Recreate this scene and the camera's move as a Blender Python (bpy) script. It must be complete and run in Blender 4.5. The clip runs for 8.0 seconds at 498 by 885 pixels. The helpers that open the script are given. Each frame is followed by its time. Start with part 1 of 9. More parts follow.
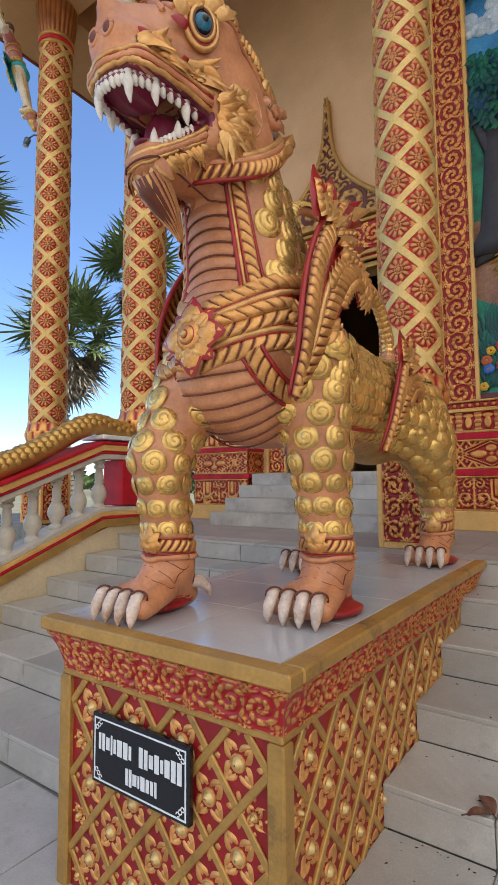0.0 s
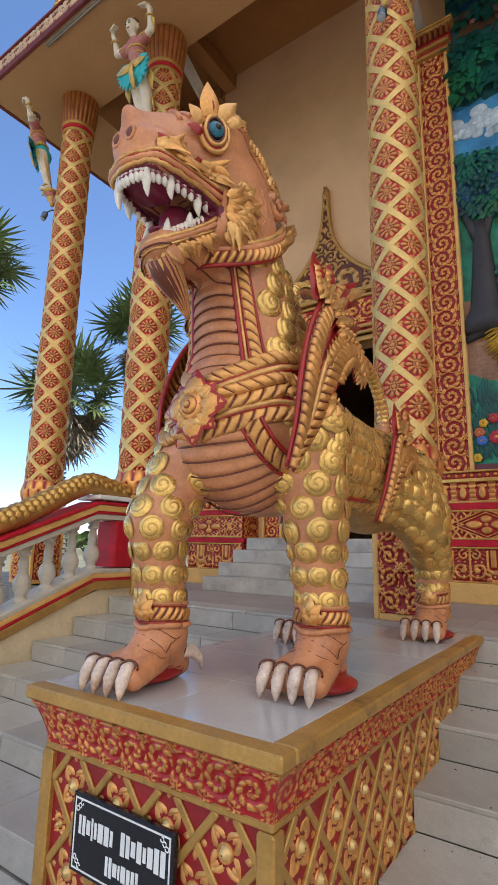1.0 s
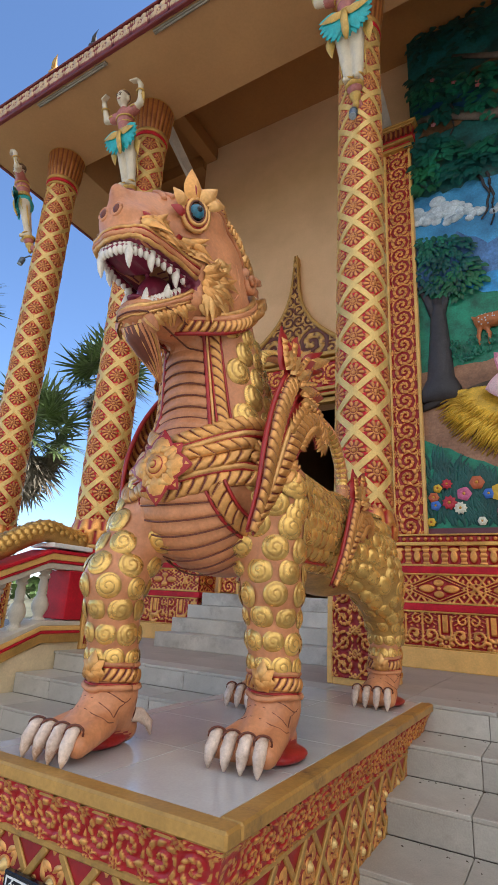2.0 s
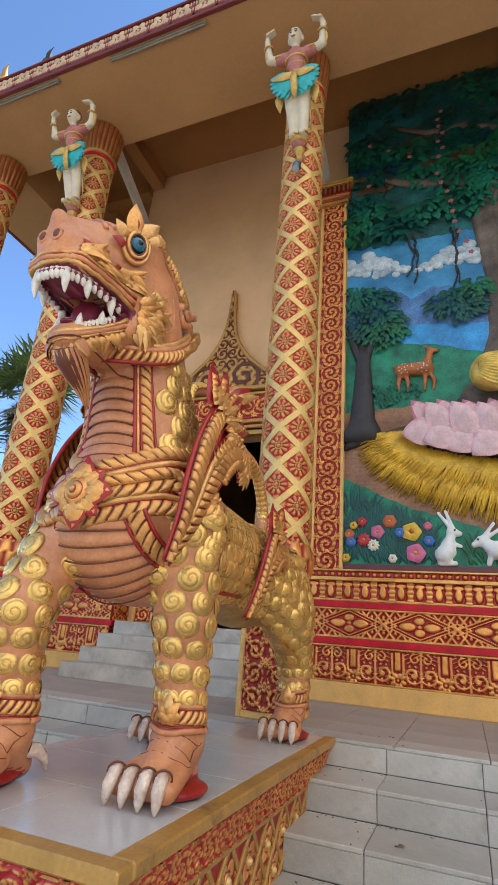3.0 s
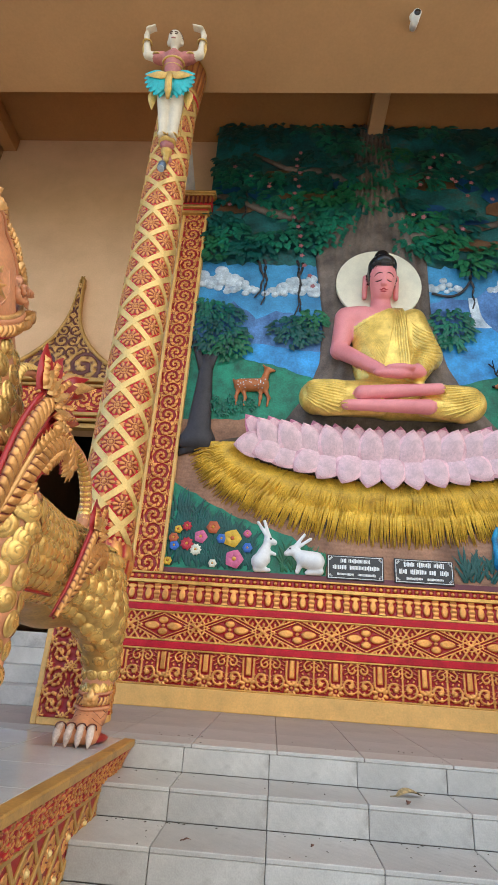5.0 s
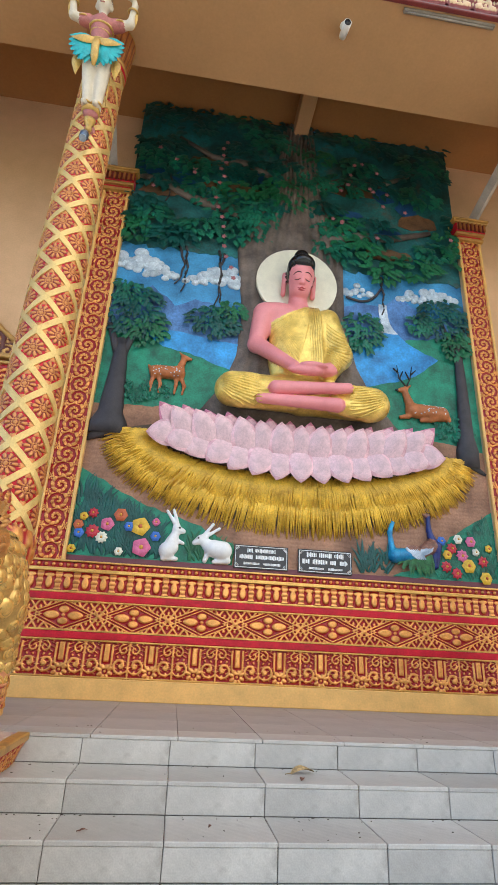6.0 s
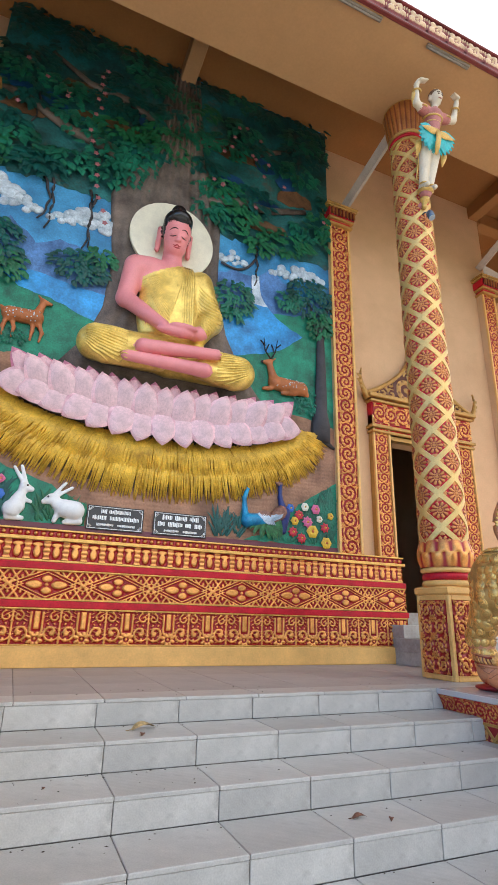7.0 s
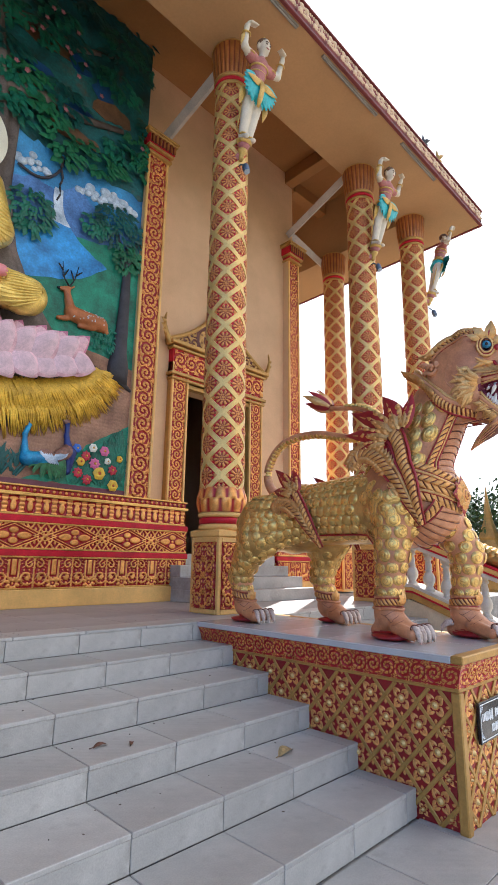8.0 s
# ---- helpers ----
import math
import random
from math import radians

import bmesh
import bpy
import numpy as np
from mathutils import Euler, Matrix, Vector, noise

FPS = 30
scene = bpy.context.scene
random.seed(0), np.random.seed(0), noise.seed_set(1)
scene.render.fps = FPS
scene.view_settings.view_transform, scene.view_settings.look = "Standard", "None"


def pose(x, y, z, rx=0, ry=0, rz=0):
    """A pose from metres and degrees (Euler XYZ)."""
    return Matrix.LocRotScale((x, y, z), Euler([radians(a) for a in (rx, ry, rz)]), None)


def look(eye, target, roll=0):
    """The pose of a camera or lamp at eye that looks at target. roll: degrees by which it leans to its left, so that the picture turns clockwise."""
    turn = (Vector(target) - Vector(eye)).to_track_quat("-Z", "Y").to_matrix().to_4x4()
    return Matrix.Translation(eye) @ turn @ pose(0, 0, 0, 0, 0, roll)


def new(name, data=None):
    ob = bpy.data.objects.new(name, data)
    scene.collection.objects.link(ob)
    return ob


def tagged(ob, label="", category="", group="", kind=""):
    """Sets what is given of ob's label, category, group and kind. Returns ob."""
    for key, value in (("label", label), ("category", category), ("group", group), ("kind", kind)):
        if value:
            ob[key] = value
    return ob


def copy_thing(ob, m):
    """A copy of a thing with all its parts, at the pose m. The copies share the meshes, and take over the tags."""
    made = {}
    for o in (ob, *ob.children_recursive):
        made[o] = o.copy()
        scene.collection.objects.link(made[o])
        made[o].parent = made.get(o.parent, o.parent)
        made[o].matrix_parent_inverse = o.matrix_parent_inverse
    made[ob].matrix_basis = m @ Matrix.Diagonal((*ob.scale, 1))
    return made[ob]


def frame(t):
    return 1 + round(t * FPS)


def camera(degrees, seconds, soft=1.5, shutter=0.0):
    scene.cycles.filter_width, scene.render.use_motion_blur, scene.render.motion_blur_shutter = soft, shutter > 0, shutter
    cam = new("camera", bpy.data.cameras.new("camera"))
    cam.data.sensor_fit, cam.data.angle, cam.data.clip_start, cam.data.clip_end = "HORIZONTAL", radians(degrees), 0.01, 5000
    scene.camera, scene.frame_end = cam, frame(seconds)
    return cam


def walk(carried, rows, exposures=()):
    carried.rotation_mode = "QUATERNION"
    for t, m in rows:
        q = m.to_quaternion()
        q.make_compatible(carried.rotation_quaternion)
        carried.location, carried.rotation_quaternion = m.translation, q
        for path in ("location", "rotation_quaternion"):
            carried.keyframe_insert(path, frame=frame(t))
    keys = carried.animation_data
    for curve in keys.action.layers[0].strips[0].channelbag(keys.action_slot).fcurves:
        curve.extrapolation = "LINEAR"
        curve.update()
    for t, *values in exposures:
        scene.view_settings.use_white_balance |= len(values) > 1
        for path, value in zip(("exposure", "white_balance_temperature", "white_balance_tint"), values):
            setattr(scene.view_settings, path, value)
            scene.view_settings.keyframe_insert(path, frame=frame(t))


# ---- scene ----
cam = camera(51.2, 8.0, 1.0)
PATH = [
    (0, (0.795, -1.304, 1.602), (-0.363, 0.319, 1.759), -0.4),
    (0.5, (0.809, -1.326, 1.613), (-0.346, 0.285, 1.883), 0.2),
    (1, (0.818, -1.353, 1.624), (-0.31, 0.252, 2.016), 1.2),
    (2.5, (0.884, -1.458, 1.669), (0.011, 0.219, 2.32), 4.1),
    (3, (0.904, -1.478, 1.669), (0.173, 0.247, 2.369), 4.7),
    (3.5, (0.914, -1.486, 1.666), (0.336, 0.285, 2.394), 5.0),
    (4, (0.936, -1.469, 1.66), (0.509, 0.336, 2.407), 4.8),
    (4.5, (0.945, -1.478, 1.65), (0.669, 0.351, 2.408), 4.5),
    (6, (0.898, -1.506, 1.626), (1.117, 0.336, 2.372), 2.9),
    (6.5, (0.888, -1.495, 1.629), (1.335, 0.323, 2.334), 2.2),
    (7, (0.901, -1.471, 1.624), (1.642, 0.274, 2.262), 1.5),
    (7.5, (0.895, -1.479, 1.619), (1.973, 0.114, 2.167), 1.1),
    (8, (1.113, -1.545, 1.628), (2.485, -0.162, 2.078), 0.8),
]
walk(cam, [(t, look(eye, target, roll)) for t, eye, target, roll in PATH], [(0, 1.25, 6000, 11), (1, 1.25, 6000, 11), (2.5, 1.36, 5950, 9), (3.5, 1.6, 5900, 8), (4.5, 1.8, 5850, 7), (6.5, 1.9, 5850, 8), (7.2, 1.8, 5800, 10), (8, 1.5, 5720, 12)])

# ---- light ----
SUN_AZ, SUN_EL = 58.0, 47.0
world = bpy.data.worlds.new("sky")
scene.world = world
world.use_nodes = True
wn = world.node_tree
sky = wn.nodes.new("ShaderNodeTexSky")
sky.sky_type = "NISHITA"
sky.sun_disc = False
sky.sun_elevation, sky.sun_rotation = radians(SUN_EL), radians(SUN_AZ)
sky.air_density, sky.dust_density, sky.ozone_density = 0.8, 0.15, 3.0
wn.nodes["Background"].inputs[1].default_value = 0.12
# thin white cloud over the eastern half of the sky, clear blue to the west
co = wn.nodes.new("ShaderNodeTexCoord")
east = wn.nodes.new("ShaderNodeVectorMath")
east.operation = "DOT_PRODUCT"
east.inputs[1].default_value = (0.95, -0.30, 0.0)
wn.links.new(co.outputs["Generated"], east.inputs[0])
billow = wn.nodes.new("ShaderNodeTexNoise")
billow.inputs["Scale"].default_value, billow.inputs["Detail"].default_value = 3.0, 5
wn.links.new(co.outputs["Generated"], billow.inputs["Vector"])
mixed = wn.nodes.new("ShaderNodeMath")
mixed.operation = "MULTIPLY_ADD"
mixed.inputs[1].default_value = 0.6
wn.links.new(billow.outputs["Fac"], mixed.inputs[0])
wn.links.new(east.outputs["Value"], mixed.inputs[2])
cover = wn.nodes.new("ShaderNodeMapRange")
cover.interpolation_type = "SMOOTHSTEP"
cover.inputs["From Min"].default_value, cover.inputs["From Max"].default_value = 0.0, 0.55
wn.links.new(mixed.outputs[0], cover.inputs["Value"])
cloud = wn.nodes.new("ShaderNodeMix")
cloud.data_type = "RGBA"
cloud.inputs[7].default_value = (5.2, 5.0, 4.7, 1)
wn.links.new(cover.outputs[0], cloud.inputs[0])
wn.links.new(sky.outputs[0], cloud.inputs[6])
wn.links.new(cloud.outputs[2], wn.nodes["Background"].inputs[0])
sun = new("sun", bpy.data.lights.new("sun", "SUN"))
sun.data.energy, sun.data.angle, sun.data.color = 3.6, radians(0.5), (1.0, 0.93, 0.82)
az, el = radians(SUN_AZ), radians(SUN_EL)
sun.matrix_world = look(Vector((math.sin(az) * math.cos(el), math.cos(az) * math.cos(el), math.sin(el))) * 60, (0, 0, 0))


# ---- materials ----
def material(name, base, rough=0.6, metal=0.0, vary=0.12, scale=4.0, fine=60.0, bump=0.15, dist=0.01, second=None, spec=0.5, piece=0.0, stain=None, stain_at=0.62, waves=None):
    """base colour with a coarse and a fine variation, stains of another colour, relief by fine noise, a shift from piece to piece"""
    m = bpy.data.materials.new(name)
    m.use_nodes = True
    nt = m.node_tree
    n, l = nt.nodes, nt.links
    bs = n["Principled BSDF"]
    bs.inputs["Roughness"].default_value, bs.inputs["Metallic"].default_value = rough, metal
    bs.inputs["Specular IOR Level"].default_value = spec
    tc = n.new("ShaderNodeTexCoord")
    a = n.new("ShaderNodeTexNoise")
    a.inputs["Scale"].default_value, a.inputs["Detail"].default_value, a.inputs["Roughness"].default_value = scale, 6, 0.65
    b = n.new("ShaderNodeTexNoise")
    b.inputs["Scale"].default_value, b.inputs["Detail"].default_value = fine, 4
    for t in (a, b):
        l.new(tc.outputs["Object"], t.inputs["Vector"])
    dark = [c * (1 - 2.2 * vary) for c in base]
    lite = [min(1, c * (1 + 1.4 * vary)) for c in (second or base)]
    ramp = n.new("ShaderNodeValToRGB")
    ramp.color_ramp.elements[0].position, ramp.color_ramp.elements[1].position = 0.3, 0.7
    ramp.color_ramp.elements[0].color, ramp.color_ramp.elements[1].color = (*dark, 1), (*lite, 1)
    l.new(a.outputs["Fac"], ramp.inputs[0])
    hsv = n.new("ShaderNodeHueSaturation")
    l.new(ramp.outputs[0], hsv.inputs["Color"])
    mr = n.new("ShaderNodeMapRange")
    mr.inputs["From Min"].default_value, mr.inputs["From Max"].default_value = 0.25, 0.75
    mr.inputs["To Min"].default_value, mr.inputs["To Max"].default_value = 1 - vary, 1 + vary
    l.new(b.outputs["Fac"], mr.inputs["Value"])
    val = mr.outputs[0]
    if piece:
        oi = n.new("ShaderNodeObjectInfo")
        pr = n.new("ShaderNodeMapRange")
        pr.inputs["To Min"].default_value, pr.inputs["To Max"].default_value = 1 - piece, 1 + piece
        l.new(oi.outputs["Random"], pr.inputs["Value"])
        mu = n.new("ShaderNodeMath")
        mu.operation = "MULTIPLY"
        l.new(val, mu.inputs[0])
        l.new(pr.outputs[0], mu.inputs[1])
        val = mu.outputs[0]
    l.new(val, hsv.inputs["Value"])
    col = hsv.outputs[0]
    if stain:
        s = n.new("ShaderNodeTexNoise")
        s.inputs["Scale"].default_value, s.inputs["Detail"].default_value, s.inputs["Roughness"].default_value = scale * 0.6, 9, 0.75
        l.new(tc.outputs["Object"], s.inputs["Vector"])
        sr = n.new("ShaderNodeValToRGB")
        sr.color_ramp.elements[0].position, sr.color_ramp.elements[1].position = stain_at - 0.06, stain_at + 0.1
        l.new(s.outputs["Fac"], sr.inputs[0])
        mx = n.new("ShaderNodeMix")
        mx.data_type = "RGBA"
        l.new(sr.outputs[0], mx.inputs[0])
        l.new(col, mx.inputs[6])
        mx.inputs[7].default_value = (*stain, 1)
        col = mx.outputs[2]
    l.new(col, bs.inputs["Base Color"])
    rr = n.new("ShaderNodeMapRange")
    rr.inputs["To Min"].default_value, rr.inputs["To Max"].default_value = max(0.05, rough - 0.12), min(1, rough + 0.12)
    l.new(a.outputs["Fac"], rr.inputs["Value"])
    l.new(rr.outputs[0], bs.inputs["Roughness"])
    bp = n.new("ShaderNodeBump")
    bp.inputs["Strength"].default_value, bp.inputs["Distance"].default_value = bump, dist
    if waves:
        w = n.new("ShaderNodeTexWave")
        w.bands_direction = waves[0]
        w.inputs["Scale"].default_value, w.inputs["Distortion"].default_value, w.inputs["Detail"].default_value = waves[1], waves[2], 2
        l.new(tc.outputs["Object"], w.inputs["Vector"])
        ad = n.new("ShaderNodeMath")
        ad.operation = "ADD"
        l.new(w.outputs["Fac"], ad.inputs[0])
        l.new(b.outputs["Fac"], ad.inputs[1])
        l.new(ad.outputs[0], bp.inputs["Height"])
    else:
        l.new(b.outputs["Fac"], bp.inputs["Height"])
    l.new(bp.outputs[0], bs.inputs["Normal"])
    return m


def carved_material(name, ground, top, rough=0.45, metal=0.25, edge=(0.35, 0.65)):
    """painted carving: the ground in one colour, the raised leaves gilded; the paint follows the carving's own height"""
    m = material(name, top, rough, metal, 0.14, 6, 80, 0.2, 0.004)
    nt = m.node_tree
    n, l = nt.nodes, nt.links
    bs = n["Principled BSDF"]
    at = n.new("ShaderNodeAttribute")
    at.attribute_name = "gild"
    r = n.new("ShaderNodeValToRGB")
    r.color_ramp.elements[0].position, r.color_ramp.elements[1].position = edge
    l.new(at.outputs["Fac"], r.inputs[0])
    mx = n.new("ShaderNodeMix")
    mx.data_type = "RGBA"
    l.new(r.outputs[0], mx.inputs[0])
    mx.inputs[6].default_value = (*ground, 1)
    l.new(bs.inputs["Base Color"].links[0].from_socket, mx.inputs[7])
    l.new(mx.outputs[2], bs.inputs["Base Color"])
    me = n.new("ShaderNodeMath")
    me.operation = "MULTIPLY"
    l.new(r.outputs[0], me.inputs[0])
    me.inputs[1].default_value = metal
    l.new(me.outputs[0], bs.inputs["Metallic"])
    return m


GOLD = material("gold_paint", (0.72, 0.40, 0.095), 0.36, 0.6, 0.15, 5, 70, 0.12, 0.004, second=(0.70, 0.42, 0.11), stain=(0.22, 0.12, 0.05), stain_at=0.72)
GOLD_DULL = material("dull_gold_paint", (0.50, 0.28, 0.07), 0.44, 0.35, 0.12, 5, 60, 0.15, 0.004, stain=(0.13, 0.07, 0.04), stain_at=0.64)
YELLOW = material("yellow_ochre_paint", (0.80, 0.46, 0.13), 0.5, 0.0, 0.09, 3, 50, 0.1, 0.003, stain=(0.35, 0.22, 0.09), stain_at=0.68)
RED = material("dark_red_paint", (0.52, 0.012, 0.026), 0.45, 0.0, 0.14, 5, 60, 0.1, 0.003, spec=0.25)
CARVED = carved_material("red_and_gold_carving", (0.34, 0.008, 0.010), (0.80, 0.37, 0.095), 0.34, 0.6, edge=(0.42, 0.70))
CARVED_RED = carved_material("crimson_and_gold_carving", (0.40, 0.008, 0.012), (0.76, 0.38, 0.10), 0.36, 0.6, edge=(0.5, 0.85))
CARVED_DARK = carved_material("dark_carving", (0.15, 0.012, 0.010), (0.46, 0.18, 0.05), 0.4, 0.5, edge=(0.3, 0.75))
CREAM = material("cream_wall_paint", (0.66, 0.41, 0.215), 0.75, 0.0, 0.06, 0.7, 40, 0.08, 0.004, second=(0.70, 0.45, 0.25), stain=(0.62, 0.36, 0.20), stain_at=0.74)
SOFFIT = material("apricot_soffit_paint", (0.45, 0.255, 0.112), 0.8, 0.0, 0.05, 0.8, 30, 0.06, 0.004, stain=(0.52, 0.32, 0.16), stain_at=0.72)
ORANGE = material("orange_ceiling_paint", (0.34, 0.15, 0.042), 0.8, 0.0, 0.06, 0.8, 30, 0.06, 0.004)
TILE = material("grey_stair_tile", (0.47, 0.445, 0.40), 0.42, 0.0, 0.11, 2.2, 110, 0.22, 0.002, piece=0.12, stain=(0.28, 0.25, 0.215), stain_at=0.565, waves=("DIAGONAL", 9, 0.4))
TILE_TOP = material("polished_grey_slab", (0.52, 0.505, 0.49), 0.15, 0.0, 0.05, 2, 90, 0.02, 0.001, piece=0.03, stain=(0.40, 0.38, 0.35), stain_at=0.66)
JOINT = material("cement_joint", (0.27, 0.25, 0.22), 0.9, 0.0, 0.2, 6, 90, 0.3, 0.004)
DUST = material("dusty_platform_tile", (0.42, 0.365, 0.32), 0.6, 0.0, 0.1, 1.5, 70, 0.1, 0.002, piece=0.05, stain=(0.29, 0.25, 0.215), stain_at=0.56)
WHITE = material("white_paint", (0.80, 0.79, 0.76), 0.5, 0.0, 0.05, 4, 60, 0.08, 0.003, stain=(0.55, 0.53, 0.48), stain_at=0.7)
# near black: the gloom inside the hall is put into the colour
HALL_SHADE = material("unlit_hall_black", (0.03, 0.022, 0.018), 0.8)
PAVE = material("concrete_paving", (0.38, 0.345, 0.30), 0.8, 0.0, 0.12, 0.8, 40, 0.2, 0.004, stain=(0.22, 0.21, 0.19), stain_at=0.6)


# ---- mesh tools ----
class Mesh:
    """gathers vertices and faces, with a material slot for each face"""

    def __init__(self):
        self.v, self.f, self.m, self.g = [], [], [], []

    def add(self, verts, faces, slot=0, gild=1.0):
        k = len(self.v)
        self.v.extend([tuple(p) for p in verts])
        self.g.extend(gild if isinstance(gild, (list, np.ndarray)) else [gild] * len(verts))
        self.f.extend([tuple(k + i for i in f) for f in faces])
        self.m.extend([slot] * len(faces))
        return self

    def merge(self, other, mat=None, slot=None):
        k = len(self.v)
        self.v.extend([tuple(mat @ Vector(p)) for p in other.v] if mat is not None else other.v)
        self.g.extend(other.g)
        flip = mat is not None and mat.determinant() < 0
        self.f.extend([tuple(k + i for i in (reversed(f) if flip else f)) for f in other.f])
        self.m.extend(other.m if slot is None else [slot] * len(other.f))
        return self

    def box(self, x0, x1, y0, y1, z0, z1, slot=0, c=0.0):
        """a box, its edges cut back by c"""
        if c <= 0:
            v = [(x, y, z) for z in (z0, z1) for y in (y0, y1) for x in (x0, x1)]
            return self.add(v, [(0, 2, 3, 1), (4, 5, 7, 6), (0, 1, 5, 4), (1, 3, 7, 5), (3, 2, 6, 7), (2, 0, 4, 6)], slot)
        rings = []
        for z, e in ((z0, c), (z0 + c, 0), (z1 - c, 0), (z1, c)):
            rings.append([(x0 + e + c * (e == 0), y0 + e, z), (x1 - e - c * (e == 0), y0 + e, z), (x1 - e, y0 + e + c * (e == 0), z), (x1 - e, y1 - e - c * (e == 0), z),
                          (x1 - e - c * (e == 0), y1 - e, z), (x0 + e + c * (e == 0), y1 - e, z), (x0 + e, y1 - e - c * (e == 0), z), (x0 + e, y0 + e + c * (e == 0), z)])
        v = [p for r in rings for p in r]
        f = [(k * 8 + i, k * 8 + (i + 1) % 8, k * 8 + 8 + (i + 1) % 8, k * 8 + 8 + i) for k in range(3) for i in range(8)]
        f += [tuple(range(7, -1, -1)), tuple(range(24, 32))]
        return self.add(v, f, slot)

    def lathe(self, profile, n=24, cx=0, cy=0, slot=0, square=0.0, caps=True):
        """profile: (radius, z) from below; square: 1 gives a four-sided plan"""
        v = []
        for r, z in profile:
            for i in range(n):
                a = 2 * math.pi * i / n
                k = 1.0
                if square:
                    k = 1 / max(abs(math.cos(a)), abs(math.sin(a)))
                    k = 1 + (k - 1) * square
                v.append((cx + r * k * math.cos(a), cy + r * k * math.sin(a), z))
        f = [(j * n + i, j * n + (i + 1) % n, j * n + n + (i + 1) % n, j * n + n + i) for j in range(len(profile) - 1) for i in range(n)]
        if caps:
            f += [tuple(range(n - 1, -1, -1)), tuple(range((len(profile) - 1) * n, len(profile) * n))]
        return self.add(v, f, slot)

    def tube(self, pts, radii, n=8, slot=0, flat=1.0, up=(0, 0, 1)):
        """a tube along points; flat squeezes it along the direction up"""
        pts = [Vector(p) for p in pts]
        if not isinstance(radii, (list, tuple)):
            radii = [radii] * len(pts)
        v, u0 = [], Vector(up)
        for i, p in enumerate(pts):
            t = (pts[min(i + 1, len(pts) - 1)] - pts[max(i - 1, 0)]).normalized()
            u = u0 - t * u0.dot(t)
            if u.length < 1e-4:
                u = Vector((1, 0, 0)) - t * t.x
            u.normalize()
            s = t.cross(u)
            for k in range(n):
                a = 2 * math.pi * k / n
                v.append(p + float(radii[i]) * (math.cos(a) * s + math.sin(a) * flat * u))
        f = [(j * n + i, j * n + (i + 1) % n, j * n + n + (i + 1) % n, j * n + n + i) for j in range(len(pts) - 1) for i in range(n)]
        f += [tuple(range(n - 1, -1, -1)), tuple(range((len(pts) - 1) * n, len(pts) * n))]
        return self.add(v, f, slot)

    def ball(self, c, r, n=10, slot=0):
        rx, ry, rz = r if isinstance(r, (tuple, list)) else (r, r, r)
        k = len(self.v)
        self.lathe([(max(0.03, math.sin(math.pi * j / n)), -math.cos(math.pi * j / n)) for j in range(n + 1)], 2 * n, slot=slot)
        for i in range(k, len(self.v)):
            x, y, z = self.v[i]
            self.v[i] = (c[0] + rx * x, c[1] + ry * y, c[2] + rz * z)
        return self

    def leaf(self, base, along, out, length, width, thick, slot=0, hook=0.0, n=5):
        """a pointed leaf: from base, pointing along, its back raised towards out; hook bends the tip sideways"""
        a, o = Vector(along).normalized(), Vector(out)
        o = (o - a * o.dot(a)).normalized()
        s = a.cross(o)
        b, v = Vector(base), []
        for j in range(n + 1):
            t = j / n
            w = width * 0.5 * math.sin(math.pi * (0.12 + 0.88 * t) ** 0.8) + 0.002
            mid = b + a * length * t + s * hook * length * t * t + o * thick * 0.3 * math.sin(math.pi * t)
            v += [mid - s * w, mid + o * thick * (0.35 + 0.65 * math.sin(math.pi * min(1, t + 0.15))) * (1 - 0.6 * t), mid + s * w]
        f = []
        for j in range(n):
            k = 3 * j
            f += [(k, k + 1, k + 4, k + 3), (k + 1, k + 2, k + 5, k + 4)]
        return self.add(v, f, slot)

    def data(self, name, mats, smooth=True):
        me = bpy.data.meshes.new(name)
        me.from_pydata(self.v, [], self.f)
        for m in mats:
            me.materials.append(m)
        me.polygons.foreach_set("material_index", self.m)
        me.polygons.foreach_set("use_smooth", [smooth] * len(self.f))
        if min(self.g, default=1) < 1:
            at = me.attributes.new("gild", "FLOAT", "POINT")
            at.data.foreach_set("value", np.asarray(self.g, dtype=np.float32))
        me.update()
        return me


def thing(name, label, category, group="", kind="", at=(0, 0, 0)):
    e = new(name)
    e.empty_display_size = 0.1
    e.location = at
    return tagged(e, label, category, group, kind)


def part(name, mesh, mats, parent=None, label="", smooth=False, bevel=0.0, m=None):
    """one mesh object, under a thing or a part"""
    me = mesh.data(name, mats if isinstance(mats, (list, tuple)) else [mats], smooth) if isinstance(mesh, Mesh) else mesh
    ob = new(name, me)
    if parent:
        ob.parent = parent
    if m is not None:
        ob.matrix_basis = m
    if label:
        ob["label"] = label
    if bevel:
        b = ob.modifiers.new("bevel", "BEVEL")
        b.width, b.segments, b.limit_method, b.angle_limit = bevel, 2, "ANGLE", radians(50)
    return ob


def single(name, mesh, mats, label, category, group="", kind="", smooth=False, bevel=0.0, m=None):
    return tagged(part(name, mesh, mats, None, "", smooth, bevel, m), label, category, group, kind)


def sstep(a, b, x):
    t = np.clip((x - a) / (b - a), 0, 1)
    return t * t * (3 - 2 * t)


